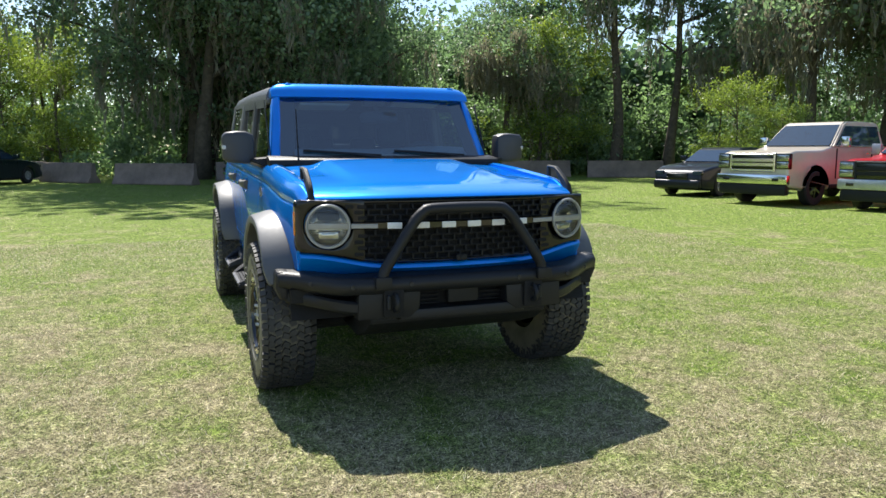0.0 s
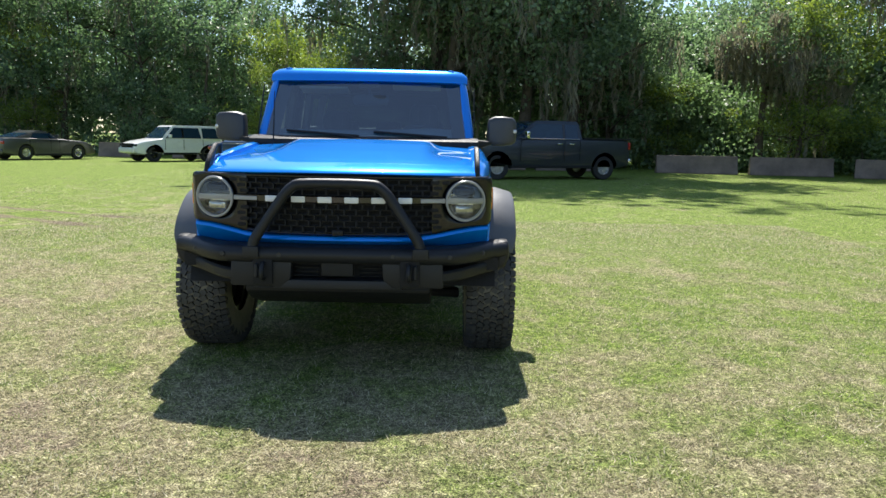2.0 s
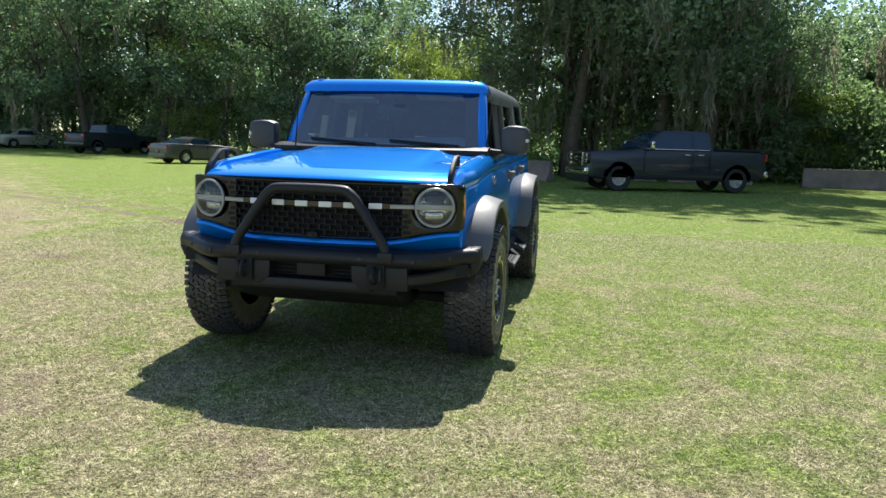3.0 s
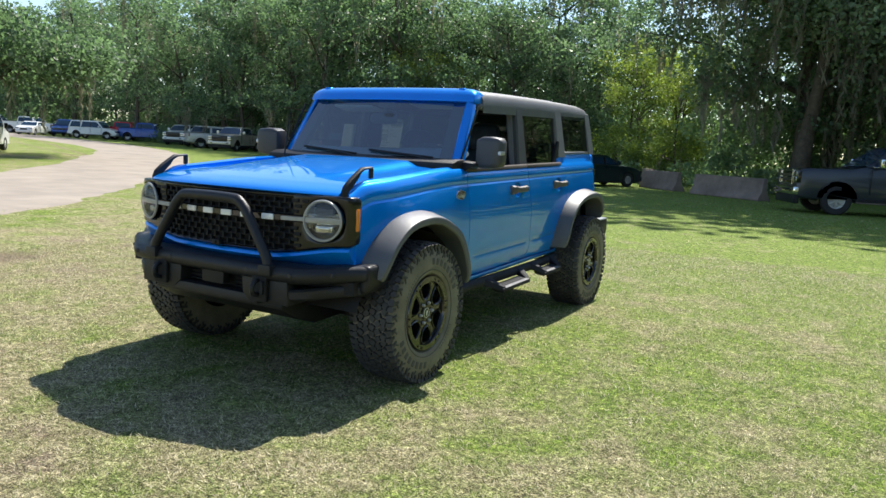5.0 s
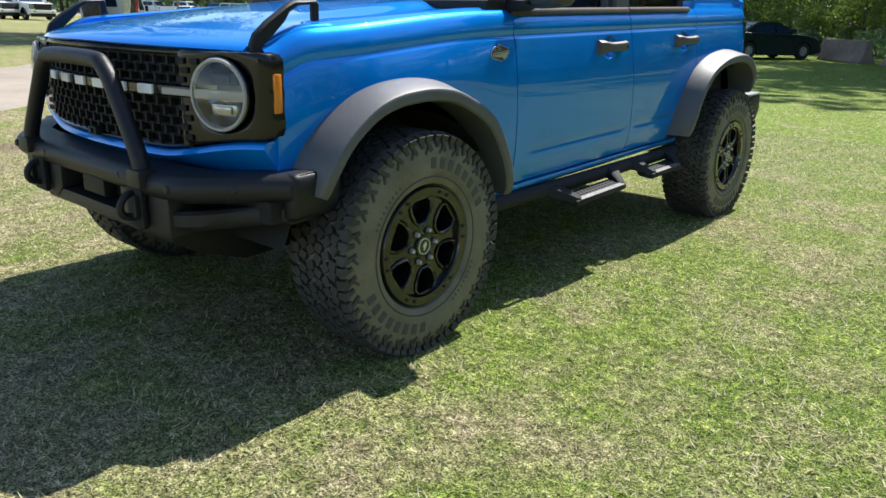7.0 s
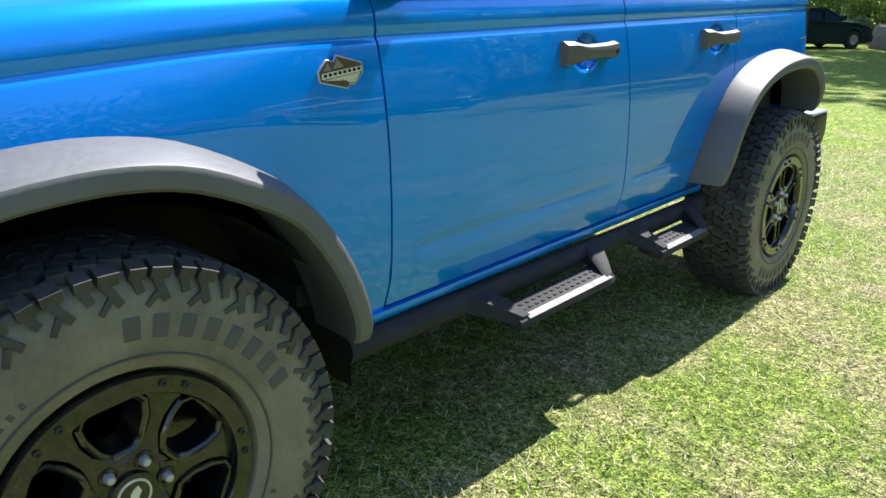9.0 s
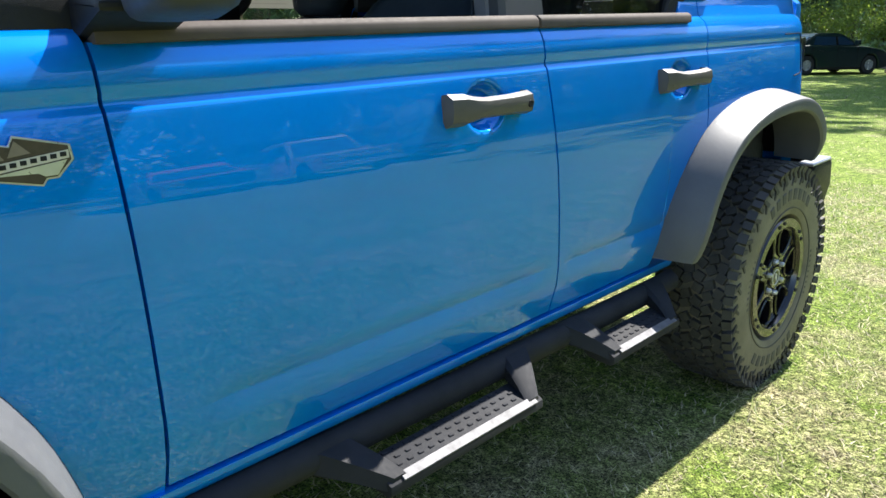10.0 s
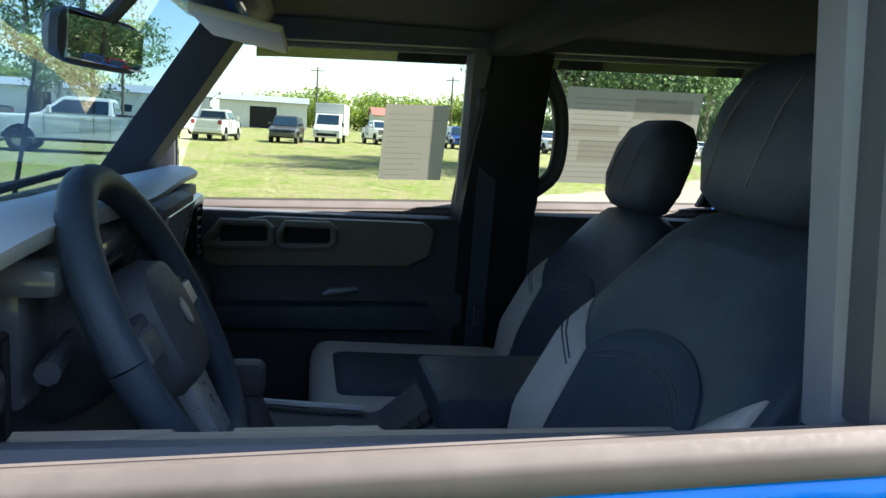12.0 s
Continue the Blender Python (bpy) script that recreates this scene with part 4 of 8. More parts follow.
    for y in wheels:
        for sx in (-1, 1):
            car_wheel(root, sx * (W / 2 - 0.13), y, r, 0.24 if H > 1.6 else 0.21, rim or SILVER, sx)
    return root


def spot(x, y, heading):
    """heading: degrees by which the front turns from -y, anticlockwise."""
    return Matrix.Translation((x, y, gz(x, y) - 0.008)) @ Matrix.Rotation(radians(heading), 4, "Z")


def pickup_truck(m, label, col, big=1.0, rim=None, grille=None, trim=None, cabin=None, group="", lift=0.0, long=1.0):
    s, q = big, big * long
    return vehicle("pickup_truck", m, label, PAINTS[col], 5.9 * q, 2.05, 1.98 * s + lift, 1.28 * s + lift, 1.36 * s + lift, (-1.30 * q, -0.55 * q), 1.02 * q, 1.12 * q, (-1.92 * q, 1.92 * q), 0.41 * s,
                   pickup=(1.16 * q, 2.95 * q, 1.38 * s + lift), category="pickup", rim=rim, clear=0.39 * s + lift, nose=1.18 * s + lift, grille=grille or GLOSS, trim=trim, cabin_mat=cabin, group=group)


def suv(m, label, col, L=4.8, H=1.8, rim=None, trim=None, group="", nose=0.85, name="suv"):
    return vehicle(name, m, label, PAINTS[col], L, 1.92, H, 1.08, 1.14, (-L * 0.5 + 1.32, -L * 0.5 + 2.0), L / 2 - 0.35, L / 2 - 0.12, (-L / 2 + 0.92, L / 2 - 1.0), 0.37,
                   category="suv", rim=rim, clear=0.36, nose=nose, trim=trim, group=group)


def sedan(m, label, col, L=4.75, H=1.44, rim=None, group="", nose=0.74):
    return vehicle("sedan", m, label, PAINTS[col], L, 1.83, H, 0.95, 0.98, (-0.98, -0.22), 0.92, 1.72, (-L / 2 + 0.93, L / 2 - 1.0), 0.325, category="car", rim=rim, clear=0.17, nose=nose, tail=1.02, group=group)


G1 = "vehicles parked along the woods"
pickup_truck(spot(4.05, 22.55, -69), "dark slate heavy-duty pickup with chrome bumper and bright wheels", "slate", 1.05, SILVER, CHROME, trim=CHROME, group=G1, long=1.06)
sedan(spot(15.15, 14.4, -72), "black executive sedan parked nose out on the grass", "black", 4.95, 1.45, SILVER, G1)
pickup_truck(spot(15.3, 10.75, -78), "pale beige-gold heavy pickup with chrome grille and bumper", "gold", 1.06, GLOSS, CHROME, trim=CHROME, group=G1)
pickup_truck(spot(15.85, 7.85, -78), "bright red mid-size pickup with black grille", "red", 0.92, GLOSS, GLOSS, trim=SILVER, group=G1)
sedan(spot(-8.0, 29.8, 150), "dark green older sedan parked on the grass", "green", 4.6, 1.43, SILVER, G1)
suv(spot(-13.3, 33.4, -42), "white off-road suv with black wheels and dark windows", "white", 4.8, 1.82, GLOSS, group=G1)
vehicle("sports_coupe", spot(-19.3, 31.9, 153), "silver-grey sports coupe with bright wheels", PAINTS["silver"], 4.80, 1.88, 1.40, 0.95, 1.0, (-0.62, 0.20), 0.72, 1.98, (-1.42, 1.32), 0.345, rim=CHROME, clear=0.2, nose=0.68, tail=1.04, group=G1)
pickup_truck(spot(-30.9, 40.9, 164), "dark slate crew-cab pickup with its tailgate to the lawn", "slate", 0.98, SILVER, group=G1)
sedan(spot(-41.5, 45.6, 150), "pale beige sedan in the row by the woods", "beige", group=G1)
sedan(spot(-44.9, 45.2, 150), "black sedan in the row by the woods", "black", group=G1)
pickup_truck(spot(-46.6, 43.2, 150), "silver pickup in the row by the woods", "beige", 0.95, group=G1)
G2 = "row of vehicles beyond the track"
for kind, x, y, h, col, lab in [
        ("p", -42.1, 40.7, 20, "beige", "silver-white pickup facing the track"), ("p", -50.5, 45.0, 30, "white", "white pickup in the row beyond the track"), ("p", -54.9, 46.4, 30, "white", "white pickup in the row beyond the track"),
        ("p", -62.7, 48.6, 120, "blue", "blue pickup in the row beyond the track"), ("p", -66.5, 48.8, 120, "red", "red pickup in the row beyond the track"), ("s", -67.0, 45.4, 118, "white", "long white suv seen from its side"),
        ("s", -73.7, 46.6, 40, "blue", "blue suv in the row beyond the track"), ("c", -75.6, 43.8, 40, "white", "white sedan in the row beyond the track"), ("p", -80.2, 46.5, 118, "white", "white pickup in the row beyond the track"),
        ("p", -87, 46.0, 118, "white", "white pickup in the row beyond the track"), ("s", -90.5, 42.5, 90, "white", "white suv in the row beyond the track"), ("s", -81.5, 30.2, 95, "white", "white suv on the far lawn"), ("p", -63.5, 20.0, 100, "white", "white pickup on the far lawn"),
        ("p", -96, 27, 100, "white", "white pickup on the far lawn"), ("s", -99, 33, 100, "white", "white suv on the far lawn"),
        ("p", -27.1, -6.6, 6, "white", "white crew-cab pickup parked on the lawn"), ("p", -49.0, -4.6, -96, "white", "white pickup seen from behind on the far lawn"), ("s", -51.5, -0.2, 84, "silver", "grey suv facing the lawn"),
        ("p", -61, 7.2, 100, "white", "white pickup on the far lawn"), ("p", -60, 10.6, 250, "white", "white pickup on the far lawn"), ("s", -60.5, 13.8, 90, "blue", "blue suv on the far lawn"), ("p", -60.5, 17.4, 95, "white", "white pickup on the far lawn"),
        ("p", -58, -9.0, 80, "white", "white pickup by the white building"), ("p", -50, -20, 60, "silver", "grey pickup by the white building"), ("p", -62, 22, 95, "white", "white pickup on the far lawn")]:
    if kind == "p":
        pickup_truck(spot(x, y, h), lab, col, 0.98, group=G2)
    elif kind == "s":
        suv(spot(x, y, h), lab, col, 5.1, 1.85, group=G2)
    else:
        sedan(spot(x, y, h), lab, col, group=G2)


def van(m, label, long_box):
    L = 6.2 if long_box else 4.8
    root = thing("box_van" if long_box else "small_van", m, label, "van", G2)
    r = 0.38 if long_box else 0.33
    bm = bmesh.new()
    if long_box:
        prism(bm, [(-3.1, 0.4), (-3.1, 0.95), (-2.95, 1.2), (-2.35, 1.35), (-1.75, 2.15), (-1.3, 2.2), (-1.3, 0.4)], -1.0, 1.0, "x", 0.07, 3)
    else:
        prism(bm, [(-2.4, 0.3), (-2.4, 0.7), (-2.25, 0.9), (-1.55, 1.08), (-0.75, 1.75), (-0.5, 1.84), (2.3, 1.84), (2.4, 1.6), (2.4, 0.3)], -0.91, 0.91, "x", 0.07, 3)
    part("body", bm, PAINTS["white"], root)
    if long_box:
        bm = bmesh.new()
        box(bm, (0, 1.0, 1.8), (2.2, 4.5, 2.35), 0.05)
        part("cargo_box", bm, STEELWALL, root)
        pane(root, "windscreen", [(-0.82, -2.36, 1.40), (0.82, -2.36, 1.40), (0.78, -1.83, 2.1), (-0.78, -1.83, 2.1)])
        for sx in (-1, 1):
            pane(root, "side_window", [(sx * 1.003, -2.15, 1.42), (sx * 1.003, -1.45, 1.42), (sx * 1.003, -1.45, 2.0), (sx * 1.003, -1.75, 2.0)])
        wy = (-2.2, 1.9)
    else:
        pane(root, "windscreen", [(-0.76, -1.5, 1.14), (0.76, -1.5, 1.14), (0.72, -0.82, 1.72), (-0.72, -0.82, 1.72)])
        for sx in (-1, 1):
            pane(root, "side_window", [(sx * 0.913, -1.2, 1.12), (sx * 0.913, -0.3, 1.12), (sx * 0.913, -0.3, 1.66), (sx * 0.913, -0.7, 1.66)])
            for k, mt in enumerate((PAINTS["red"], VOID)):
                bm = bmesh.new()
                prism(bm, [(0.1 + 0.5 * k, 0.45), (0.9 + 0.6 * k, 0.45), (0.5 + 0.5 * k, 1.6), (-0.25 + 0.5 * k, 1.6)], sx * 0.914, sx * (0.918 + 0.002 * k), "x")
                part("graphic_stripe", bm, mt, root, "red and black slanting graphic", smooth=False)
        for nm, pts, mt in (("rear_window", [(-0.70, 1.22), (0.70, 1.22), (0.64, 1.66), (-0.64, 1.66)], CARGLASS), ("graphic_stripe", [(0.05, 0.55), (0.62, 0.55), (0.88, 1.18), (0.40, 1.18)], PAINTS["red"]), ("graphic_stripe", [(-0.80, 0.55), (-0.10, 0.55), (0.15, 0.80), (-0.80, 0.85)], VOID)):
            bm = bmesh.new()
            prism(bm, pts, 2.395, 2.412, "y")
            part(nm, bm, mt, root, smooth=False)
        wy = (-1.5, 1.5)
    for sx in (-1, 1):
        bm = bmesh.new()
        box(bm, (sx * 0.7, -L / 2 + 0.03 + (0.02 if long_box else 0), 0.85), (0.3, 0.1, 0.16), 0.03)
        part("headlight", bm, LAMP, root)
        bm = bmesh.new()
        box(bm, (sx * 1.06, -1.75 if long_box else -1.05, 1.4 if long_box else 1.2), (0.14, 0.12, 0.26), 0.03)
        part("wing_mirror", bm, PLASTIC, root)
        for y in wy:
            car_wheel(root, sx * 0.82, y, r, 0.22, SILVER, sx)
    bm = bmesh.new()
    box(bm, (0, -L / 2 + 0.03, 0.62), (1.5, 0.12, 0.22), 0.04)
    part("front_bumper", bm, PLASTIC, root)


van(spot(-33.0, 15.4, 228), "white small van with a red and black graphic behind the tree", False)
van(spot(-57.5, 3.0, 82), "white box van facing the lawn", True)

# ---- far buildings and poles ----
def metal_building(x0, x1, y0, y1, h, rise, label, roof, openings=()):
    root = thing("metal_building", Matrix.Translation(((x0 + x1) / 2, (y0 + y1) / 2, gz((x0 + x1) / 2, 0) - 0.01)), label, "building")
    w, d = (x1 - x0) / 2, (y1 - y0) / 2
    bm = bmesh.new()
    prism(bm, [(-w, 0), (-w, h), (0, h + rise - 0.1), (w, h), (w, 0)], -d, d, "y")
    part("wall", bm, STEELWALL, root, smooth=False)
    for sx in (-1, 1):
        bm = bmesh.new()
        prism(bm, [(sx * (w + 0.4), h - 0.12), (0, h + rise), (0, h + rise + 0.14), (sx * (w + 0.4), h + 0.02)], -d - 0.4, d + 0.4, "y")
        part("roof", bm, roof, root, smooth=False)
    for k in range(int(2 * d / 1.2)):
        bm = bmesh.new()
        box(bm, (w + 0.012, -d + 0.6 + 1.2 * k, h / 2 - 0.1), (0.03, 0.05, h - 0.3))
        part("cladding_rib", bm, STEELWALL, root, smooth=False)
    for y, ww, hh, z, nm in openings:
        bm = bmesh.new()
        box(bm, (w + 0.02, y, z + hh / 2), (0.08, ww, hh), 0.02, 1)
        part(nm, bm, CARGLASS if nm == "window" else VOID, root)


metal_building(-142, -122, -84, -14, 4.2, 1.4, "long white steel building with a grey roof", GREYROOF, [(18, 1.2, 2.2, 0.05, "door"), (10, 3.4, 3.4, 0.05, "roller_door"), (2, 1.6, 1.1, 1.2, "window"), (-6, 1.6, 1.1, 1.2, "window"), (22.5, 1.6, 1.1, 1.2, "window")])
metal_building(-158, -146, 14, 26, 3.4, 1.6, "low building with a dull red roof", REDROOF, [(-3, 1.2, 2.1, 0.05, "door"), (3, 1.8, 1.2, 1.1, "window")])
metal_building(-130, -116, -12, 1, 4.0, 1.0, "grey-roofed shed beyond the car park", GREYROOF, [(0, 4.0, 3.2, 0.05, "roller_door")])


def power_pole(x, y, h):
    root = thing("power_pole", Matrix.Translation((x, y, gz(x, y) - 0.05)), "wooden power pole with a crossarm beyond the car park", "pole", "power poles")
    bm = bmesh.new()
    tube(bm, [(0, 0, 0), (0, 0, h)], [0.18, 0.12], 8)
    part("pole", bm, POLEWOOD, root)
    bm = bmesh.new()
    box(bm, (0, 0, h - 0.6), (0.12, 2.2, 0.14), 0.02, 1)
    part("crossarm", bm, POLEWOOD, root)
    for k in (-0.9, 0, 0.9):
        bm = bmesh.new()
        lathe(bm, [(h - 0.52, 0.05), (h - 0.44, 0.07), (h - 0.36, 0.04), (h - 0.34, 0.001)], 8, "z")
        part("insulator", bm, SILVER, root, m=Matrix.Translation((0, k, 0)))


for x, y, h in [(-118, 24, 10), (-118, 2.5, 10), (-100, -22, 10)]:
    power_pole(x, y, h)

# ---- the blue off-road truck: front axle at the origin, nose along -y ----
truck = thing("off_road_truck", Matrix.Identity(4), "bright metallic blue four-door off-road truck with charcoal hardtop", "truck")
RAKE = Matrix(((1, 0, 0, 0), (0, 1, 0, 0), (0, 0.03, 1, 0), (0, 0, 0, 1)))
TR, TL = RAKE, RAKE @ MIRROR
BOTH = (RAKE, RAKE @ MIRROR)
SIDE = [(0.42, 0.79), (0.50, 0.818), (0.54, 0.834), (0.60, 0.848), (0.65, 0.8545), (0.70, 0.8590), (0.76, 0.8630), (0.82, 0.8660), (0.88, 0.8672), (0.93, 0.8665), (0.97, 0.8648), (1.0, 0.8627), (1.04, 0.8590), (1.08, 0.8545), (1.12, 0.8492), (1.150, 0.8448), (1.158, 0.838), (1.167, 0.838), (1.176, 0.8425), (1.21, 0.839), (1.24, 0.828), (1.262, 0.802), (1.33, 0.785)]


def side_x(y, z):
    x = curve1(SIDE, z)
    x -= 0.046 * step01(-0.12, -0.60, y) + 0.006 * step01(-0.32, -0.56, y) * step01(0.95, 1.15, z) + 0.085 * step01(3.20, 3.47, y) ** 1.5
    # slight swell over the front arch
    return x + 0.012 * math.exp(-((y - 0.1) / 0.4) ** 2) * math.exp(-((z - 1.05) / 0.1) ** 2)


def droop(y):
    return -0.052 * step01(0.55, -0.6, y) - 0.050 * step01(-0.34, -0.54, y) ** 1.5


FLARE_F = [(-0.50, 0.72), (-0.475, 0.79), (-0.43, 0.86), (-0.366, 0.925), (-0.268, 0.990), (-0.169, 1.024), (-0.063, 1.037), (0.054, 1.036), (0.183, 1.011), (0.331, 0.942), (0.428, 0.868), (0.515, 0.735), (0.562, 0.61), (0.578, 0.535)]
FLARE_R = [(2.275, 0.545), (2.285, 0.63), (2.315, 0.72), (2.375, 0.815), (2.453, 0.893), (2.55, 0.948), (2.673, 0.986), (2.80, 1.005), (2.942, 1.011), (3.06, 0.998), (3.15, 0.965), (3.23, 0.905), (3.275, 0.83), (3.29, 0.765)]


def low_front(y):
    return curve1([(-0.62, 0.765), (-0.50, 0.765), (-0.475, 0.79)] + [(a, b - 0.012) for a, b in FLARE_F[2:]] + [(0.60, 0.51), (0.63, 0.50), (0.71, 0.50)], y)


def low_rear(y):
    return curve1([(1.0, 0.52), (2.27, 0.52)] + [(a, b - 0.012) for a, b in FLARE_R if b > 0.53] + [(3.30, 0.70), (3.46, 0.68)], y)


def door_cut(z):
    """Backward lean of the gap between the doors."""
    return -0.13 * max(0.0, z - 0.62)


def side_panel(name, ys, low, top, extra=(), label="", cut=(0, 0), cup=None):
    """A body-side panel of the given stretch, with its groove lines, for either side."""
    fixed = [1.05, 1.10, 1.145, 1.151, 1.157, 1.168, 1.174, 1.19, 1.21, 1.228, 1.243, 1.254, 1.262]
    if cup:
        ys = sorted([y for y in ys if not cup - 0.07 < y < cup + 0.134] + list(np.arange(cup - 0.062, cup + 0.126, 0.0075)))
        fixed = sorted([z for z in fixed if not 1.02 < z < 1.14] + [1.010, 1.018] + list(np.arange(1.025, 1.142, 0.0075)))
    for m in BOTH:
        bm = bmesh.new()
        rows = []
        for y in ys:
            f = (y - ys[0]) / (ys[-1] - ys[0])
            lean_ = cut[0] * (1 - f) + cut[1] * f
            l, t = low(y), top(y)
            d = droop(y)
            base = [l + (1.04 - l) * k / 7 for k in range(7)]
            if extra:
                base = [l, 0.60, 0.646, 0.652, 0.660, 0.666, 0.70, 0.80, 0.92] if l < 0.59 else [l + (0.95 - l) * k / 8 for k in range(9)]
            col = []
            for z in base + [min(z, t) for z in fixed] + [t]:
                zz = z + d * step01(0.8, 1.15, z)
                if z == base[0]:
                    zz = l
                x = side_x(y, z)
                if extra and 0.648 < z < 0.664 and extra[0] < y < extra[1]:
                    x -= 0.0035
                yy = y + lean_ * door_cut(z)
                if cup:
                    e = ((yy - cup - 0.004) / 0.064) ** 2 + ((z - 1.083) / 0.053) ** 2
                    x -= 0.030 * step01(0.0, 0.55, 1 - e)
                col.append((x, yy, zz))
            if len(rows) and len(col) != len(rows[0]):
                col = (col + [col[-1]] * 3)[:len(rows[0])]
            rows.append(col)
        loft(bm, rows, closed=False)
        bmesh.ops.dissolve_degenerate(bm, dist=1e-5, edges=bm.edges)
        bmesh.ops.recalc_face_normals(bm, faces=bm.faces)
        if sum(f.normal.x for f in bm.faces) < 0:
            bmesh.ops.reverse_faces(bm, faces=bm.faces)
        flange(bm, (-0.035, 0, 0))
        part(name, bm, BLUE, truck, label, m=m, sharp=50)


side_panel("front_fender", list(np.linspace(-0.525, 0.702, 44)), low_front, lambda y: 1.262, cut=(0, 0.48))
side_panel("front_door", list(np.linspace(0.708, 1.757, 30)), lambda y: 0.522, lambda y: 1.244, (0.80, 1.70), cut=(0.48, 1), cup=1.462)
side_panel("rear_door", list(np.linspace(1.763, 2.36, 26)) + list(np.linspace(2.37, 2.497, 10)), low_rear, lambda y: 1.244 + 0.084 * step01(2.375, 2.412, y), (1.80, 2.42), cut=(1, 0), cup=2.320)
side_panel("quarter_panel", list(np.linspace(2.502, 3.445, 38)), low_rear, lambda y: 1.3275)

# fender tops between the bonnet and the side
for m in BOTH:
    bm = bmesh.new()

    def ftop(u, v):
        y = -0.535 + 1.19 * u
        z1 = 1.262 + droop(y)
        x = side_x(y, 1.262) + (0.725 - side_x(y, 1.262)) * v
        return (x, y, z1 + 0.012 * math.sin(math.pi * min(1, v * 1.1)) * 0.8 + 0.004 * v)
    sheet(bm, 26, 5, ftop)
    bmesh.ops.recalc_face_normals(bm, faces=bm.faces)
    if sum(f.normal.z for f in bm.faces) < 0:
        bmesh.ops.reverse_faces(bm, faces=bm.faces)
    flange(bm, (0, 0, -0.03))
    part("fender_top", bm, BLUE, truck, m=m, sharp=60)

# wheel-arch flares
for curve, cy in ((FLARE_F, 0.0), (FLARE_R, 2.949)):
    line = smooth_line([(p[0], p[1], 0) for p in curve], 3)
    for m in BOTH:
        bm = bmesh.new()
        rings = []
        for i, p in enumerate(line):
            c = Vector((cy, 0.50, 0))
            inw = (c - p).normalized()
            xb = side_x(p.x, max(0.5, p.y)) - 0.004
            end = min(i, len(line) - 1 - i) / 5
            lip = 0.985 - 0.03 * (1 - min(1.0, end)) ** 2
            q = [(xb, 0.0), (xb + 0.02, 0.002), (lip - 0.012, 0.026), (lip - 0.003, 0.031), (lip, 0.038), (lip - 0.003, 0.068), (lip - 0.012, 0.075), (lip - 0.05, 0.071), (0.80, 0.068)]
            wide = 1.0 - 0.1 * (1 - abs(inw.y))
            rings.append([(x, p.x + inw.x * d * wide, p.y + inw.y * d * wide) for x, d in q])
        loft(bm, rings, closed=False)
        for e in (rings[0], rings[-1]):
            bm.faces.new([bm.verts.new(v) for v in e])
        bmesh.ops.remove_doubles(bm, verts=bm.verts, dist=1e-5)
        bmesh.ops.recalc_face_normals(bm, faces=bm.faces)
        part("wheel_arch_flare", bm, FLARE, truck, "charcoal moulded plastic flare", m=m, sharp=34)
        # dark liner of the wheel well
        bm = bmesh.new()
        rings = []
        for k in range(15):
            a = math.pi * (k / 14 * 0.94 + 0.08)
            rings.append([(x, cy - math.cos(a) * 0.57, 0.40 + math.sin(a) * 0.52) for x in (0.86, 0.5)])
        loft(bm, rings, closed=False)
        fan = bm.verts.new((0.5, cy, 0.58))
        es = [v for v in bm.verts if abs(v.co.x - 0.5) < 1e-4 and v is not fan]
        for v0, v1 in zip(es, es[1:]):
            bm.faces.new((v0, v1, fan))
        part("wheel_well_liner", bm, VOID, truck, m=m)

# bonnet
def hood_z(x, y):
    a = abs(x)
    z = curve1([(-0.68, 1.162), (-0.667, 1.173), (-0.64, 1.184), (-0.60, 1.194), (-0.52, 1.209), (-0.4, 1.224), (-0.1, 1.256), (0.25, 1.287), (0.52, 1.306)], y + 0.038 - 0.140 * (a / 0.735) ** 2.4)
    z -= 0.012 * (a / 0.735) ** 2
    z -= 0.030 * step01(0.43, 0.55, a) * step01(-0.45, 0.25, y)
    return z


bm = bmesh.new()


def hood(u, v):
    x = -0.735 + 1.47 * u
    y0 = -0.718 + 0.140 * (abs(x) / 0.735) ** 2.4
    t = v ** 1.5
    y = y0 + (0.525 - y0) * t
    return (x, y, hood_z(x, y))


sheet(bm, 56, 40, hood)
bmesh.ops.recalc_face_normals(bm, faces=bm.faces)
if sum(f.normal.z for f in bm.faces) < 0:
    bmesh.ops.reverse_faces(bm, faces=bm.faces)
flange(bm, (0, 0.010, -0.006))
part("bonnet", bm, BLUE, truck, m=RAKE, sharp=60)
# raised rails on the fender tips
for m in BOTH:
    bm = bmesh.new()
    prism(bm, [(-0.560, 1.125), (-0.562, 1.165), (-0.545, 1.200), (-0.50, 1.236), (-0.43, 1.278), (-0.395, 1.296), (-0.30, 1.300), (-0.292, 1.288), (-0.375, 1.281), (-0.41, 1.262), (-0.43, 1.235), (-0.47, 1.20), (-0.52, 1.16), (-0.535, 1.125)], 0.732, 0.760, "x", 0.006, 1)
    box(bm, (0.746, -0.305, 1.262), (0.020, 0.028, 0.06), 0.004, 1)
    part("fender_rail", bm, PLASTIC, truck, "black raised rail", m=m)
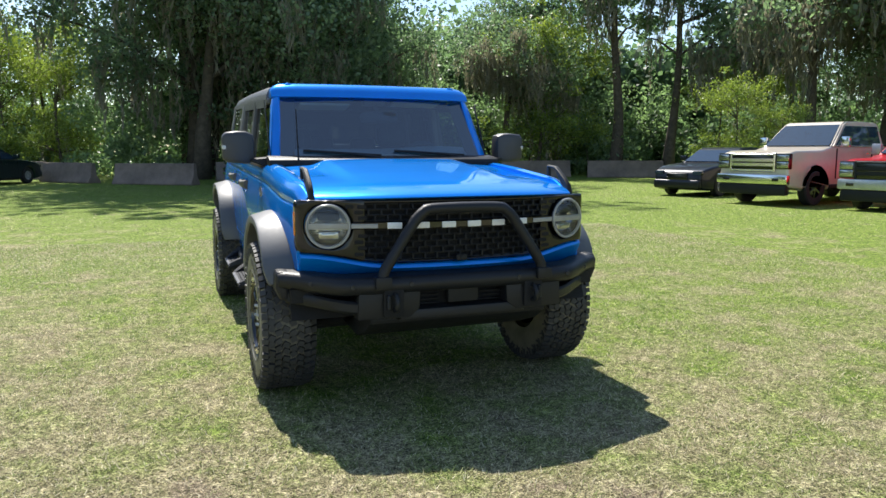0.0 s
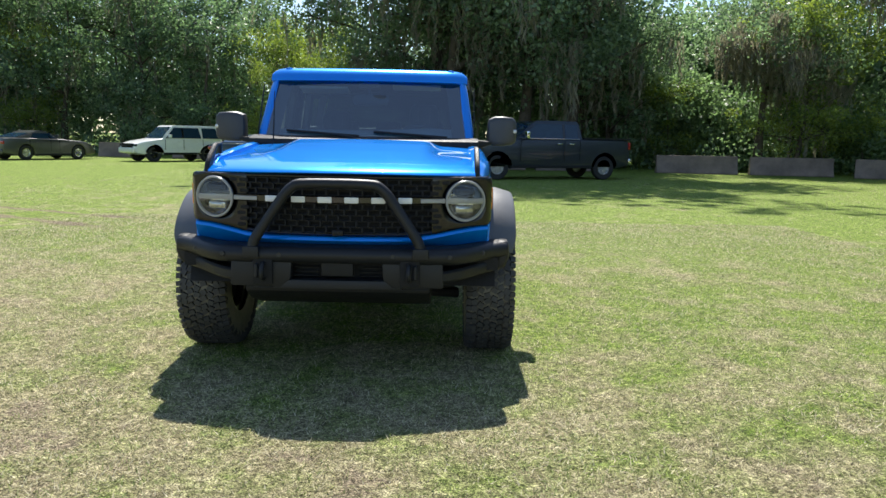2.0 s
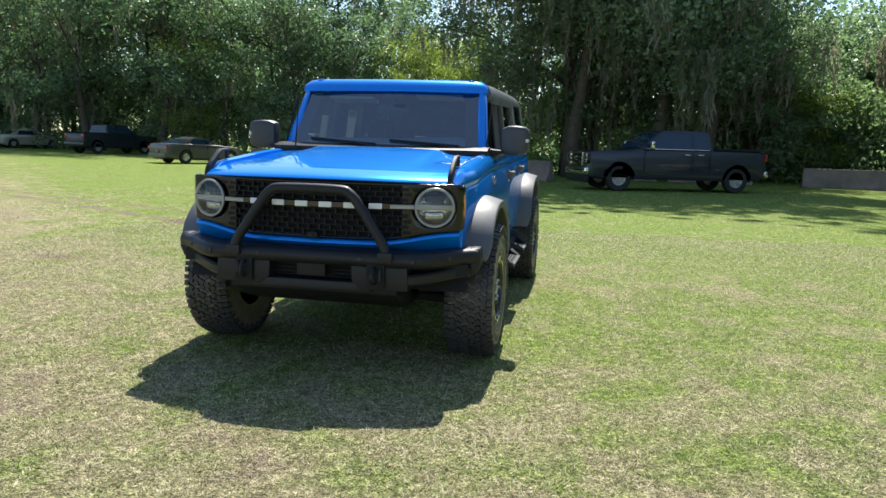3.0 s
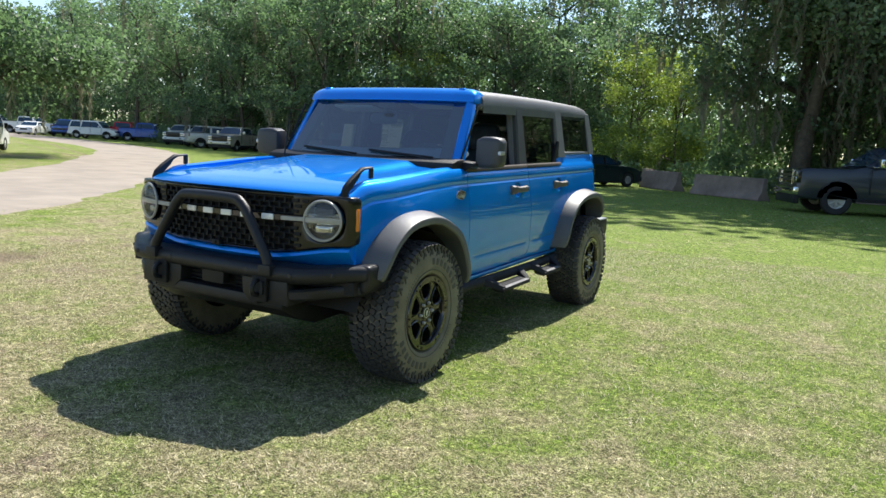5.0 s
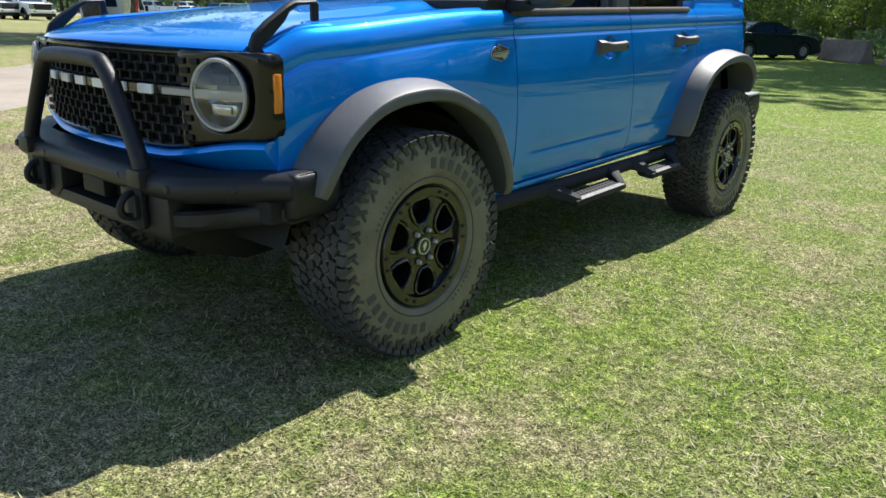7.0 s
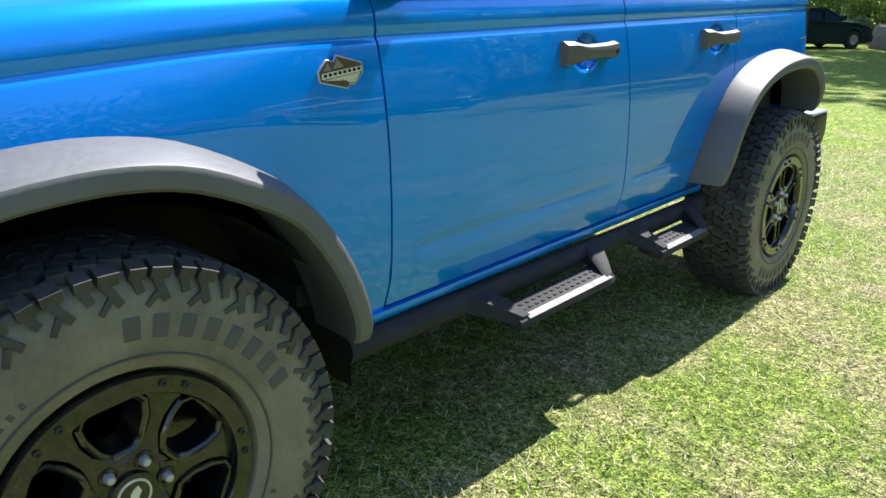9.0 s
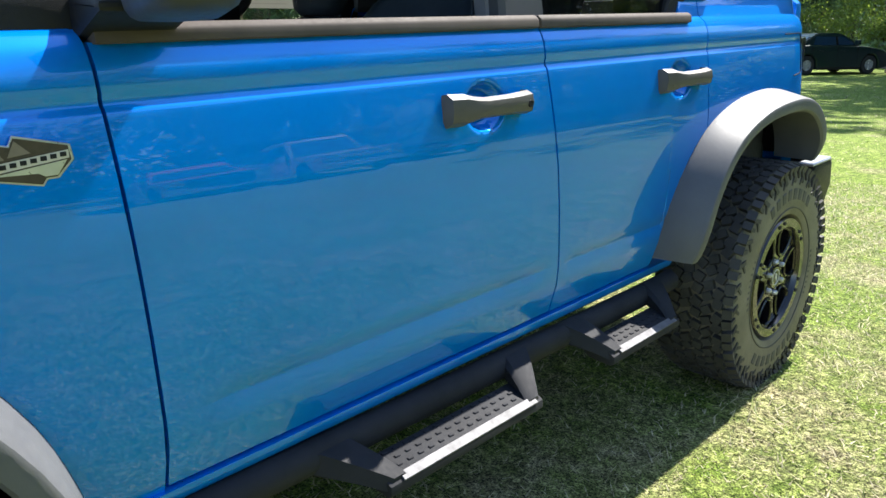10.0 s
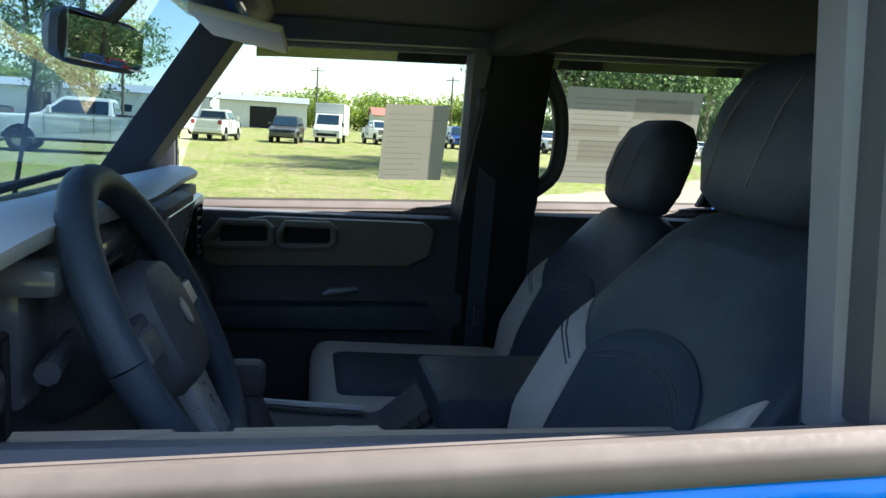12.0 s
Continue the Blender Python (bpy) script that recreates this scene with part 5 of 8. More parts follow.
# cowl, wiper arms
bm = bmesh.new()
prism(bm, [(0.53, 1.255), (0.53, 1.300), (0.60, 1.318), (0.69, 1.322), (0.72, 1.25)], -0.80, 0.80, "x", 0.008, 2)
part("cowl", bm, PLASTIC, truck, "black plastic cowl", m=RAKE)
for x0, x1 in ((-0.04, -0.56), (0.58, 0.06)):
    def on_glass(x, k, out):
        return (x, 0.665 + 0.285 * k - 0.05 * (1 - (x / 0.72) ** 2) - out, 1.312 + 0.412 * k)
    bm = bmesh.new()
    tube(bm, [on_glass(x0 + (x1 - x0) * u, 0.03 + 0.075 * u, 0.016) for u in np.linspace(0, 1, 9)], 0.0085, 6)
    wp = part("wiper", bm, PLASTIC, truck, "black wiper", m=RAKE)
    bm = bmesh.new()
    tube(bm, [on_glass(x0 + 0.03 * (x0 - x1), -0.02, 0.03), on_glass(x0 + (x1 - x0) * 0.3, 0.05, 0.035), on_glass(x0 + (x1 - x0) * 0.52, 0.07, 0.022)], [0.013, 0.010, 0.007], 6)
    part("wiper_arm", bm, PLASTIC, wp, m=RAKE)
bm = bmesh.new()
tube(bm, [(-0.62, 0.50, 1.27), (-0.62, 0.56, 1.62)], [0.006, 0.003], 6)
part("aerial", bm, PLASTIC, truck, m=RAKE)


# ---- nose ----
def nose_y(x):
    a = abs(x)
    return -0.715 + 0.075 * (a / 0.6) ** 2 + 0.022 * step01(0.79, 0.83, a) ** 2


def nose_low(x):
    return 0.826 + 0.056 * step01(0.36, 0.80, abs(x))


def nose_top(x):
    return 1.152 - 0.005 * (x / 0.8) ** 2


def face_plate(name, low, high, mat_, xw, off=0.0, label="", thick=0.06, nx=48, under=0.0):
    bm = bmesh.new()
    rings = []
    for i in range(nx + 1):
        x = -xw + 2 * xw * i / nx
        y = nose_y(x) + off
        b, e = low(x), high(x)
        if under:
            # rolled lip that curls in under the nose
            mid = e - 0.022
            roll = [(x, y + under * k ** 1.15, mid + (b - mid) * k) for k in (1.0, 0.75, 0.5, 0.25, 0.0)]
            rings.append(roll + [(x, y + 0.003, e - 0.010), (x, y + 0.012, e - 0.002), (x, y + 0.022, e), (x, y + thick, e), (x, y + thick, b)])
            continue
        rings.append([(x, y + 0.010, b), (x, y, b + 0.008), (x, y, e - 0.008), (x, y + 0.008, e), (x, y + thick, e), (x, y + thick, b)])
    _, fs = loft(bm, rings, True, True)
    bmesh.ops.recalc_face_normals(bm, faces=fs)
    part(name, bm, mat_, truck, label, m=RAKE)


face_plate("lower_nose_strip", lambda x: 0.752, lambda x: nose_low(x) - 0.005, BLUE, 0.812, 0.0, thick=0.14, under=0.075)
face_plate("nose_backing", lambda x: nose_low(x) + 0.004, lambda x: nose_top(x) - 0.004, VOID, 0.55, 0.045)
# unseen filler added to stop sunlight leaking between bonnet lip and grille
face_plate("bonnet_light_block", lambda x: nose_top(x) - 0.03, lambda x: nose_top(x) + 0.012, VOID, 0.73, 0.035)
# dark surround: upper and lower rails and the plates that hold the headlights
face_plate("grille_rail", lambda x: nose_top(x) - 0.022, nose_top, GRILLE, 0.51)
face_plate("grille_rail", nose_low, lambda x: nose_low(x) + 0.018, GRILLE, 0.51)
LX, LZ = 0.676, 1.018
for sx in (-1, 1):
    bm = bmesh.new()
    x0, x1, rad = 0.50, 0.830, 0.026
    rings = []
    for i in range(72):
        a = 2 * math.pi * i / 72
        c, q = math.cos(a), math.sin(a)
        xi, zi = LX + 0.117 * c, LZ + 0.117 * q
        # where this spoke leaves the plate's rounded outline
        r = 0.117
        while r < 0.5:
            x, z = LX + c * (r + 0.004), LZ + q * (r + 0.004)
            dx, dz = max(0, x - (x1 - rad)), max(0, z - (nose_top(x) - rad), (nose_low(x) + rad) - z)
            if x < x0 or math.hypot(dx, dz) > rad:
                break
            r += 0.004
        xo, zo = LX + c * r, LZ + q * r
        col = [(sx * xi, nose_y(xi) + 0.055, zi), (sx * xi, nose_y(xi) + 0.001, zi)]
        for k in range(1, 7):
            x, z = xi + (xo - xi) * k / 6, zi + (zo - zi) * k / 6
            col.append((sx * x, nose_y(x) - 0.004 + (0.004 if k == 6 else 0), z))
        col += [(sx * (xo + 0.002 * c), nose_y(xo) + 0.008, zo + 0.002 * q), (sx * (xo + 0.002 * c), nose_y(xo) + 0.05, zo + 0.002 * q)]
        rings.append(col)
    _, fs = loft(bm, rings + [rings[0]], False)
    bmesh.ops.remove_doubles(bm, verts=bm.verts, dist=1e-5)
    bmesh.ops.recalc_face_normals(bm, faces=bm.faces)
    part("grille_side_plate", bm, GRILLE, truck, m=RAKE, sharp=40)
    # rounded corner return with the amber side marker
    bm = bmesh.new()
    prism(bm, [(-0.548, 0.892), (-0.548, 1.132), (-0.53, 1.145), (-0.505, 1.12), (-0.502, 0.92), (-0.53, 0.885)], sx * 0.785, sx * 0.829, "x", 0.010, 2)
    part("nose_corner", bm, GRILLE, truck, m=RAKE)
    bm = bmesh.new()
    box(bm, (sx * 0.826, -0.526, 1.024), (0.022, 0.030, 0.122), 0.008, 2)
    part("side_marker", bm, AMBER, truck, "amber side marker", m=RAKE)
# brick-patterned mesh of the grille
bm = bmesh.new()
cell_w, bar = 0.064, 0.010
levels = [0.843 + 0.031 * k for k in range(6)], [1.042 + 0.029 * k for k in range(4)]
for zs in levels:
    for z in zs:
        tube(bm, [(x, nose_y(x) + 0.012, z) for x in np.linspace(-0.53, 0.53, 27)], 0.0055, 6)
    for j, (z0, z1) in enumerate(zip(zs, zs[1:])):
        x = -0.512 + (cell_w / 2 if j % 2 else 0)
        while x < 0.52:
            box(bm, (x, nose_y(x) + 0.014, (z0 + z1) / 2), (bar, 0.03, z1 - z0), 0.002, 1)
            x += cell_w
part("grille_mesh", bm, PLASTIC, truck, "dark brick-pattern mesh", m=RAKE)
for sx in (-1, 1):
    # raised black blocks give the shade of open slots by colour alone
    for z, x in [(0.874, 0.53), (0.905, 0.515), (0.936, 0.53), (0.967, 0.512), (1.057, 0.512), (1.086, 0.53), (1.115, 0.515), (1.115, 0.572)]:
        bm = bmesh.new()
        box(bm, (sx * x, nose_y(x) - 0.005, z), (0.046, 0.006, 0.019), 0.002, 1)
        part("grille_slot_dark", bm, VOID, truck, "small black block painted as the dark of a grille slot", m=RAKE)
bm = bmesh.new()
rings = []
for x in np.linspace(-0.56, 0.56, 17):
    y = nose_y(x) - 0.004
    rings.append([(x, y, 1.000), (x, y - 0.010, 1.006), (x, y - 0.010, 1.034), (x, y, 1.040), (x, y + 0.02, 1.040), (x, y + 0.02, 1.000)])
_, fs = loft(bm, rings, True, True)
bmesh.ops.recalc_face_normals(bm, faces=fs)
part("name_bar", bm, GLOSS, truck, "gloss black bar behind the white blocks", m=RAKE)
for k in range(6):
    x = -0.355 + 0.1425 * k
    bm = bmesh.new()
    box(bm, (0, 0, 0), (0.076, 0.012, 0.032), 0.005, 2)
    part("grille_block", bm, LETTER, truck, "plain white raised block", m=RAKE @ Matrix.Translation((x, nose_y(x) - 0.017, 1.020)) @ Matrix.Rotation(0.416 * x, 4, "Z"))
bm = bmesh.new()
box(bm, (0, nose_y(0) - 0.012, 0.846), (0.06, 0.03, 0.03), 0.006, 2)
box(bm, (0, nose_y(0) - 0.03, 0.846), (0.02, 0.01, 0.02), 0.004, 2)
part("front_camera", bm, PLASTIC, truck, m=RAKE)
# round headlights, sunk in the plates, with a light bar across
for sx in (-1, 1):
    c = Matrix.Translation((sx * LX, nose_y(LX) + 0.004, LZ)) @ Matrix.Rotation(radians(15 * sx), 4, "Z")
    bm = bmesh.new()
    lathe(bm, [(-0.020, 0.116), (-0.024, 0.113), (-0.012, 0.108), (0.03, 0.105), (0.06, 0.112), (0.06, 0.0135)], 48, "y")
    lamp = part("headlight", bm, GLOSS, truck, "round headlight with bright ring", m=RAKE @ c)
    bm = bmesh.new()
    lathe(bm, [(-0.022, 0.113), (-0.030, 0.110), (-0.030, 0.102), (-0.018, 0.098), (-0.016, 0.110)], 48, "y", True)
    part("light_ring", bm, LAMPBAR, lamp, "pale light ring", m=RAKE @ c)
    bm = bmesh.new()
    lathe(bm, [(-0.012, 0.101), (0.02, 0.092), (0.045, 0.07), (0.05, 0.001)], 32, "y")
    part("reflector", bm, LAMP, lamp, "bright reflector bowl", m=RAKE @ c)
    for k in (-1, 1):
        bm = bmesh.new()
        box(bm, (0.0, 0.012, 0.048 * k), (0.11, 0.03, 0.044), 0.014, 3)
        box(bm, (0.0, -0.004, 0.048 * k), (0.07, 0.012, 0.026), 0.006, 2)
        part("projector", bm, LAMP if k < 0 else DARKMETAL, lamp, "bright projector unit" if k < 0 else "dark projector unit", m=RAKE @ c)
    bm = bmesh.new()
    box(bm, (0, -0.020, 0.0), (0.20, 0.016, 0.030), 0.006, 2)
    part("light_bar", bm, LAMPBAR, lamp, "pale horizontal light bar", m=RAKE @ c)
    bm = bmesh.new()
    xs = np.linspace(0.44, 0.575, 5)
    rings = [[(sx * x, nose_y(x) - 0.010, LZ - 0.013), (sx * x, nose_y(x) - 0.019, LZ - 0.009), (sx * x, nose_y(x) - 0.019, LZ + 0.009), (sx * x, nose_y(x) - 0.010, LZ + 0.013)] for x in xs]
    _, fs = loft(bm, rings, True, True)
    bmesh.ops.recalc_face_normals(bm, faces=fs)
    part("light_bar", bm, LAMPBAR, lamp, "pale horizontal light bar", m=RAKE)
    bm = bmesh.new()
    lathe(bm, [(-0.030, 0.102), (-0.042, 0.07), (-0.048, 0.001)], 32, "y")
    ob = part("lens", bm, LENS, lamp, "clear lens", m=RAKE @ c)
    ob.visible_shadow = False

# ---- steel bumper ----
bm = bmesh.new()
prof = [(0.11, 0.69), (-0.012, 0.686), (-0.034, 0.694), (-0.047, 0.712), (-0.051, 0.732), (-0.046, 0.752), (-0.032, 0.766), (-0.010, 0.773), (0.10, 0.775)]
rings = []
for x in [*np.linspace(-0.925, -0.62, 9), *np.linspace(-0.5, 0.5, 5), *np.linspace(0.62, 0.925, 9)]:
    y = -0.755 + 0.27 * step01(0.55, 1.02, abs(x)) + 0.0
    zz = 0.012 * step01(0.6, 0.92, abs(x))
    rings.append([(x, y + a, b + zz) for a, b in prof])
_, fs = loft(bm, rings, True, True)
bmesh.ops.recalc_face_normals(bm, faces=fs)
bumper = part("steel_bumper", bm, POWDER, truck, "black powder-coated steel bumper", m=RAKE, sharp=50)
bm = bmesh.new()
for sx in (-1, 1):
    prism(bm, [(sx * 0.30, 0.555), (sx * 0.57, 0.560), (sx * 0.565, 0.695), (sx * 0.24, 0.695), (sx * 0.245, 0.60)], -0.775, -0.60, "y", 0.012, 2)
prism(bm, [(-0.36, 0.545), (0.36, 0.545), (0.30, 0.595), (-0.30, 0.595)], -0.77, -0.60, "y", 0.012, 2)
part("centre_section", bm, POWDER, bumper, m=RAKE)
bm = bmesh.new()
box(bm, (0, -0.64, 0.64), (0.62, 0.06, 0.13), 0.01)
for k in range(4):
    for sx in (-1, 1):
        box(bm, (sx * 0.19, -0.685, 0.605 + 0.022 * k), (0.16, 0.02, 0.009), 0.002, 1)
part("intake_grille", bm, VOID, bumper, m=RAKE)
bm = bmesh.new()
box(bm, (0, -0.735, 0.660), (0.17, 0.05, 0.09), 0.008, 2)
part("plate_mount", bm, PLASTIC, bumper, "bare number plate mount", m=RAKE)
bm = bmesh.new()
prism(bm, [(-0.62, 0.455), (-0.735, 0.525), (-0.735, 0.555), (-0.2, 0.50), (-0.1, 0.40), (-0.45, 0.395)], -0.50, 0.50, "x", 0.015, 2)
part("skid_plate", bm, PLASTIC, bumper, "dark skid plate", m=RAKE)
for m in BOTH:
    # boxed end: cap plate and the lower bar under the slot
    bm = bmesh.new()
    prism(bm, [(0.862, 0.622), (0.915, 0.640), (0.938, 0.70), (0.932, 0.788), (0.862, 0.788)], -0.555, -0.36, "y", 0.026, 4)
    rings = []
    for x in np.linspace(0.53, 0.885, 10):
        y = -0.775 + 0.26 * step01(0.50, 1.00, x)
        lz = 0.004 + 0.035 * step01(0.55, 0.9, x)
        rings.append([(x, y + 0.015, 0.582 + lz), (x, y, 0.596 + lz), (x, y, 0.634 + lz), (x, y + 0.012, 0.646 + lz), (x, y + 0.12, 0.646 + lz), (x, y + 0.12, 0.582 + lz)])
    _, fs = loft(bm, rings, True, True)
    bmesh.ops.recalc_face_normals(bm, faces=fs)
    part("bumper_end", bm, POWDER, bumper, m=m, sharp=40)
    bm = bmesh.new()
    prism(bm, [(-0.60, 0.63), (-0.60, 0.70), (-0.47, 0.70), (-0.47, 0.63)], 0.56, 0.87, "x")
    part("bumper_slot_back", bm, VOID, bumper, m=m)
    bm = bmesh.new()
    box(bm, (0.39, -0.79, 0.642), (0.105, 0.02, 0.14), 0.008, 2)
    part("hook_bracket", bm, VOID, bumper, m=m)
    bm = bmesh.new()
    tube(bm, smooth_line([(0.385, -0.79, 0.605), (0.385, -0.835, 0.618), (0.385, -0.845, 0.653), (0.385, -0.82, 0.685), (0.385, -0.79, 0.685)], 4), 0.013, 8)
    box(bm, (0.42, -0.805, 0.65), (0.02, 0.03, 0.075), 0.005, 1)
    part("tow_hook", bm, POWDER, bumper, "black tow hook", m=m)
    for k, (x, z) in enumerate(((0.60, 0.735), (0.30, 0.735), (0.78, 0.74))):
        bm = bmesh.new()
        y = -0.80 + 0.27 * step01(0.55, 1.02, x)
        lathe(bm, [(y - 0.007, 0.001), (y - 0.007, 0.011), (y - 0.002, 0.014), (y + 0.01, 0.014)], 12, "y")
        part("bumper_bolt", bm, DARKMETAL, bumper, m=m @ Matrix.Translation((x, 0, z)))
# safari bar
bm = bmesh.new()
half = [(0.447, -0.79, 0.735), (0.440, -0.788, 0.79), (0.408, -0.786, 0.85), (0.290, -0.781, 1.025), (0.262, -0.781, 1.062), (0.228, -0.781, 1.092), (0.185, -0.781, 1.107)]
line = smooth_line([(-x, y, z) for x, y, z in half] + [(0.0, -0.781, 1.111)] + half[::-1], 4)
tube(bm, line, 0.0285, 14)
bar_ob = part("bull_bar", bm, POWDER, truck, "black tubular bull bar", m=RAKE)
for m in BOTH:
    bm = bmesh.new()
    box(bm, (0.447, -0.795, 0.75), (0.085, 0.06, 0.06), 0.01, 2)
    part("bar_foot", bm, POWDER, bar_ob, m=m)

# ---- windscreen, roof, pillars ----
bm = bmesh.new()


def ws_pt(x, k):
    """A place on the windscreen plane; k from foot to head."""
    return (x, 0.665 + 0.285 * k - 0.05 * (1 - (x / 0.72) ** 2), 1.312 + 0.412 * k)


rows, fs = sheet(bm, 20, 12, lambda u, v: ws_pt((-1 + 2 * u) * (0.712 - 0.045 * v), v))
ws_ob = part("windscreen", bm, WINDSHIELD, truck, "tinted windscreen with a clear blue sheen", m=RAKE)
ws_ob.visible_shadow = False
bm = bmesh.new()
rings = []
for x in [-0.722, -0.716, -0.70, -0.68, -0.65, -0.61, *np.linspace(-0.55, 0.55, 9), 0.61, 0.65, 0.68, 0.70, 0.716, 0.722]:
    o = max(0.0, abs(x) - 0.61) / 0.115
    fall = 0.062 * (1 - math.sqrt(max(0.0, 1 - o * o)))
    crown = 0.006 * (1 - (x / 0.72) ** 2)
    back = 0.045 * (1 - (x / 0.72) ** 2)
    rings.append([(x, y - back * 0.5 + 0.03 * o, min(z + crown, 1.806 + crown - fall * (1 if z > 1.72 else 0.6))) for y, z in ((0.895, 1.712), (0.899, 1.728), (0.915, 1.755), (0.935, 1.778), (0.965, 1.796), (1.00, 1.804), (1.036, 1.806))] + [(x, 1.036, 1.70), (x, 0.95, 1.70)])
_, fs = loft(bm, rings, True, True)
bmesh.ops.recalc_face_normals(bm, faces=fs)
part("roof_header", bm, BLUE, truck, m=RAKE, sharp=60)
for m in BOTH:
    bm = bmesh.new()
    rings = []
    for k in np.linspace(0, 1, 9):
        y, z = 0.665 + 0.30 * k, 1.27 + 0.50 * k
        xi, xo = 0.706 - 0.045 * k, 0.782 - 0.072 * k - 0.02 * step01(0.8, 1, k)
        rings.append([(xi, y - 0.012, z), (xi + 0.012, y - 0.02, z), (xo - 0.014, y - 0.008, z), (xo, y + 0.012, z), (xo, y + 0.052, z), (xi + 0.01, y + 0.050, z)])
    _, fs = loft(bm, rings, True, True)
    bmesh.ops.recalc_face_normals(bm, faces=fs)
    part("windscreen_pillar", bm, BLUE, truck, m=m, sharp=40)
    bm = bmesh.new()
    box(bm, (0.60, 0.985, 1.801), (0.045, 0.055, 0.012), 0.004, 1)
    part("roof_latch_cover", bm, BLUE, truck, m=m)
    bm = bmesh.new()
    box(bm, (0, 0, 0), (0.006, 0.02, 0.42), 0.002, 1)
    part("pillar_seal", bm, PLASTIC, truck, m=m @ Matrix.Translation((0.772, 0.80, 1.50)) @ Matrix.Rotation(radians(-31), 4, "X"))
# hardtop
bm = bmesh.new()
rings = []
for y, dz, dx in [(1.034, -0.004, 0.0), (1.10, 0.002, 0.0), (1.6, 0.004, 0.0), (2.2, 0.0, 0.0), (2.8, -0.012, 0.0), (3.12, -0.022, 0.0), (3.23, -0.032, 0.004), (3.275, -0.055, 0.012), (3.292, -0.09, 0.02)]:
    sec = [(0.742, 1.69), (0.740, 1.728), (0.728, 1.752), (0.705, 1.775), (0.66, 1.793), (0.5, 1.806), (0.25, 1.813), (0, 1.815)]
    sec = [(x - dx, z + dz * (1 if z > 1.72 else 0.3)) for x, z in sec]
    rings.append([(x, y, z) for x, z in sec] + [(-x, y, z) for x, z in sec[-2::-1]])
loft(bm, rings, closed=False)
bmesh.ops.recalc_face_normals(bm, faces=bm.faces)
if sum(f.normal.z for f in bm.faces) < 0:
    bmesh.ops.reverse_faces(bm, faces=bm.faces)
flange(bm, (0, 0, -0.05))
roof_ob = part("hardtop", bm, ROOFTOP, truck, "charcoal moulded hardtop", m=RAKE, sharp=50)
for x in (-0.35, 0.35):
    bm = bmesh.new()
    box(bm, (x, 2.25, 1.812), (0.16, 1.7, 0.012), 0.005, 1)
    part("roof_rib", bm, ROOFTOP, roof_ob, m=RAKE)


def pillar(name, y0, y1, mat_, y0t=None, y1t=None, zb=1.255, zt=1.70, thick=0.06, label=""):
    y0t, y1t = y0 if y0t is None else y0t, y1 if y1t is None else y1t
    for m in BOTH:
        bm = bmesh.new()
        rings = []
        for k in np.linspace(0, 1, 5):
            a, b, x = y0 + (y0t - y0) * k, y1 + (y1t - y1) * k, 0.803 - 0.062 * k
            z = zb + (zt - zb) * k
            rings.append([(x, a + 0.012, z), (x, b - 0.012, z), (x - 0.012, b, z), (x - thick, b, z), (x - thick, a, z), (x - 0.012, a, z)])
        _, fs = loft(bm, rings, True, True)
        bmesh.ops.recalc_face_normals(bm, faces=fs)
        part(name, bm, mat_, truck, label, m=m, sharp=40)


pillar("centre_pillar", 1.580, 1.740, PILLAR, 1.588, 1.705, label="charcoal centre pillar")
pillar("rear_pillar", 2.405, 2.575, ROOFTOP, 2.385, 2.545, zb=1.31)
pillar("tail_pillar", 3.20, 3.345, ROOFTOP, 3.155, 3.285, zb=1.325)
for m in BOTH:
    # rail over the doors, belt trims, hardtop sill under the quarter window
    bm = bmesh.new()
    prism(bm, [(0.66, 1.66), (0.738, 1.665), (0.742, 1.70), (0.66, 1.72)], 1.0, 3.285, "y", 0.008, 1)
    part("roof_side_rail", bm, ROOFTOP, truck, m=m)
    bm = bmesh.new()
    prism(bm, [(0.7935, 1.329), (0.7905, 1.352), (0.74, 1.352), (0.74, 1.329)], 2.42, 3.34, "y", 0.006, 1)
    part("hardtop_sill", bm, ROOFTOP, truck, m=m)
    for y0, y1 in ((0.675, 1.668), (1.676, 2.395)):
        bm = bmesh.new()
        prism(bm, [(0.80, 1.236), (0.838, 1.243), (0.835, 1.262), (0.824, 1.271), (0.80, 1.263), (0.770, 1.248), (0.757, 1.238), (0.76, 1.225)], y0, y1, "y", 0.004, 2)
        prism(bm, [(0.768, 1.243), (0.780, 1.246), (0.778, 1.256), (0.770, 1.252)], y0 + 0.01, y1 - 0.01, "y", 0.002, 1)
        part("window_belt_trim", bm, SEAL, truck, "taupe grey window belt trim", m=m)
    # triangular trim at the rear door's tail
    bm = bmesh.new()
    prism(bm, [(2.31, 1.262), (2.425, 1.262), (2.43, 1.44), (2.405, 1.455)], 0.765, 0.792, "x", 0.006, 1)
    part("corner_trim", bm, PLASTIC, truck, m=m)


def side_window(name, y0, y1, z0, z1, y0t, y1t, mat_, m, label, x_off=-0.022):
    bm = bmesh.new()

    def q(u, v):
        k = (z0 + (z1 - z0) * v - 1.255) / 0.445
        return (0.803 - 0.062 * k + x_off, (y0 + (y0t - y0) * v) + ((y1 + (y1t - y1) * v) - (y0 + (y0t - y0) * v)) * u, z0 + (z1 - z0) * v)
    sheet(bm, 2, 2, q)
    ob = part(name, bm, mat_, truck, label, m=m)
    ob.visible_shadow = False
    return ob


for m in BOTH:
    side_window("rear_side_window", 1.725, 2.42, 1.268, 1.69, 1.69, 2.40, PRIVACY if m == TR else SMOKE, m, "dark tinted rear side window")
    side_window("quarter_window", 2.56, 3.215, 1.35, 1.675, 2.53, 3.17, PRIVACY, m, "dark tinted quarter window", -0.004)
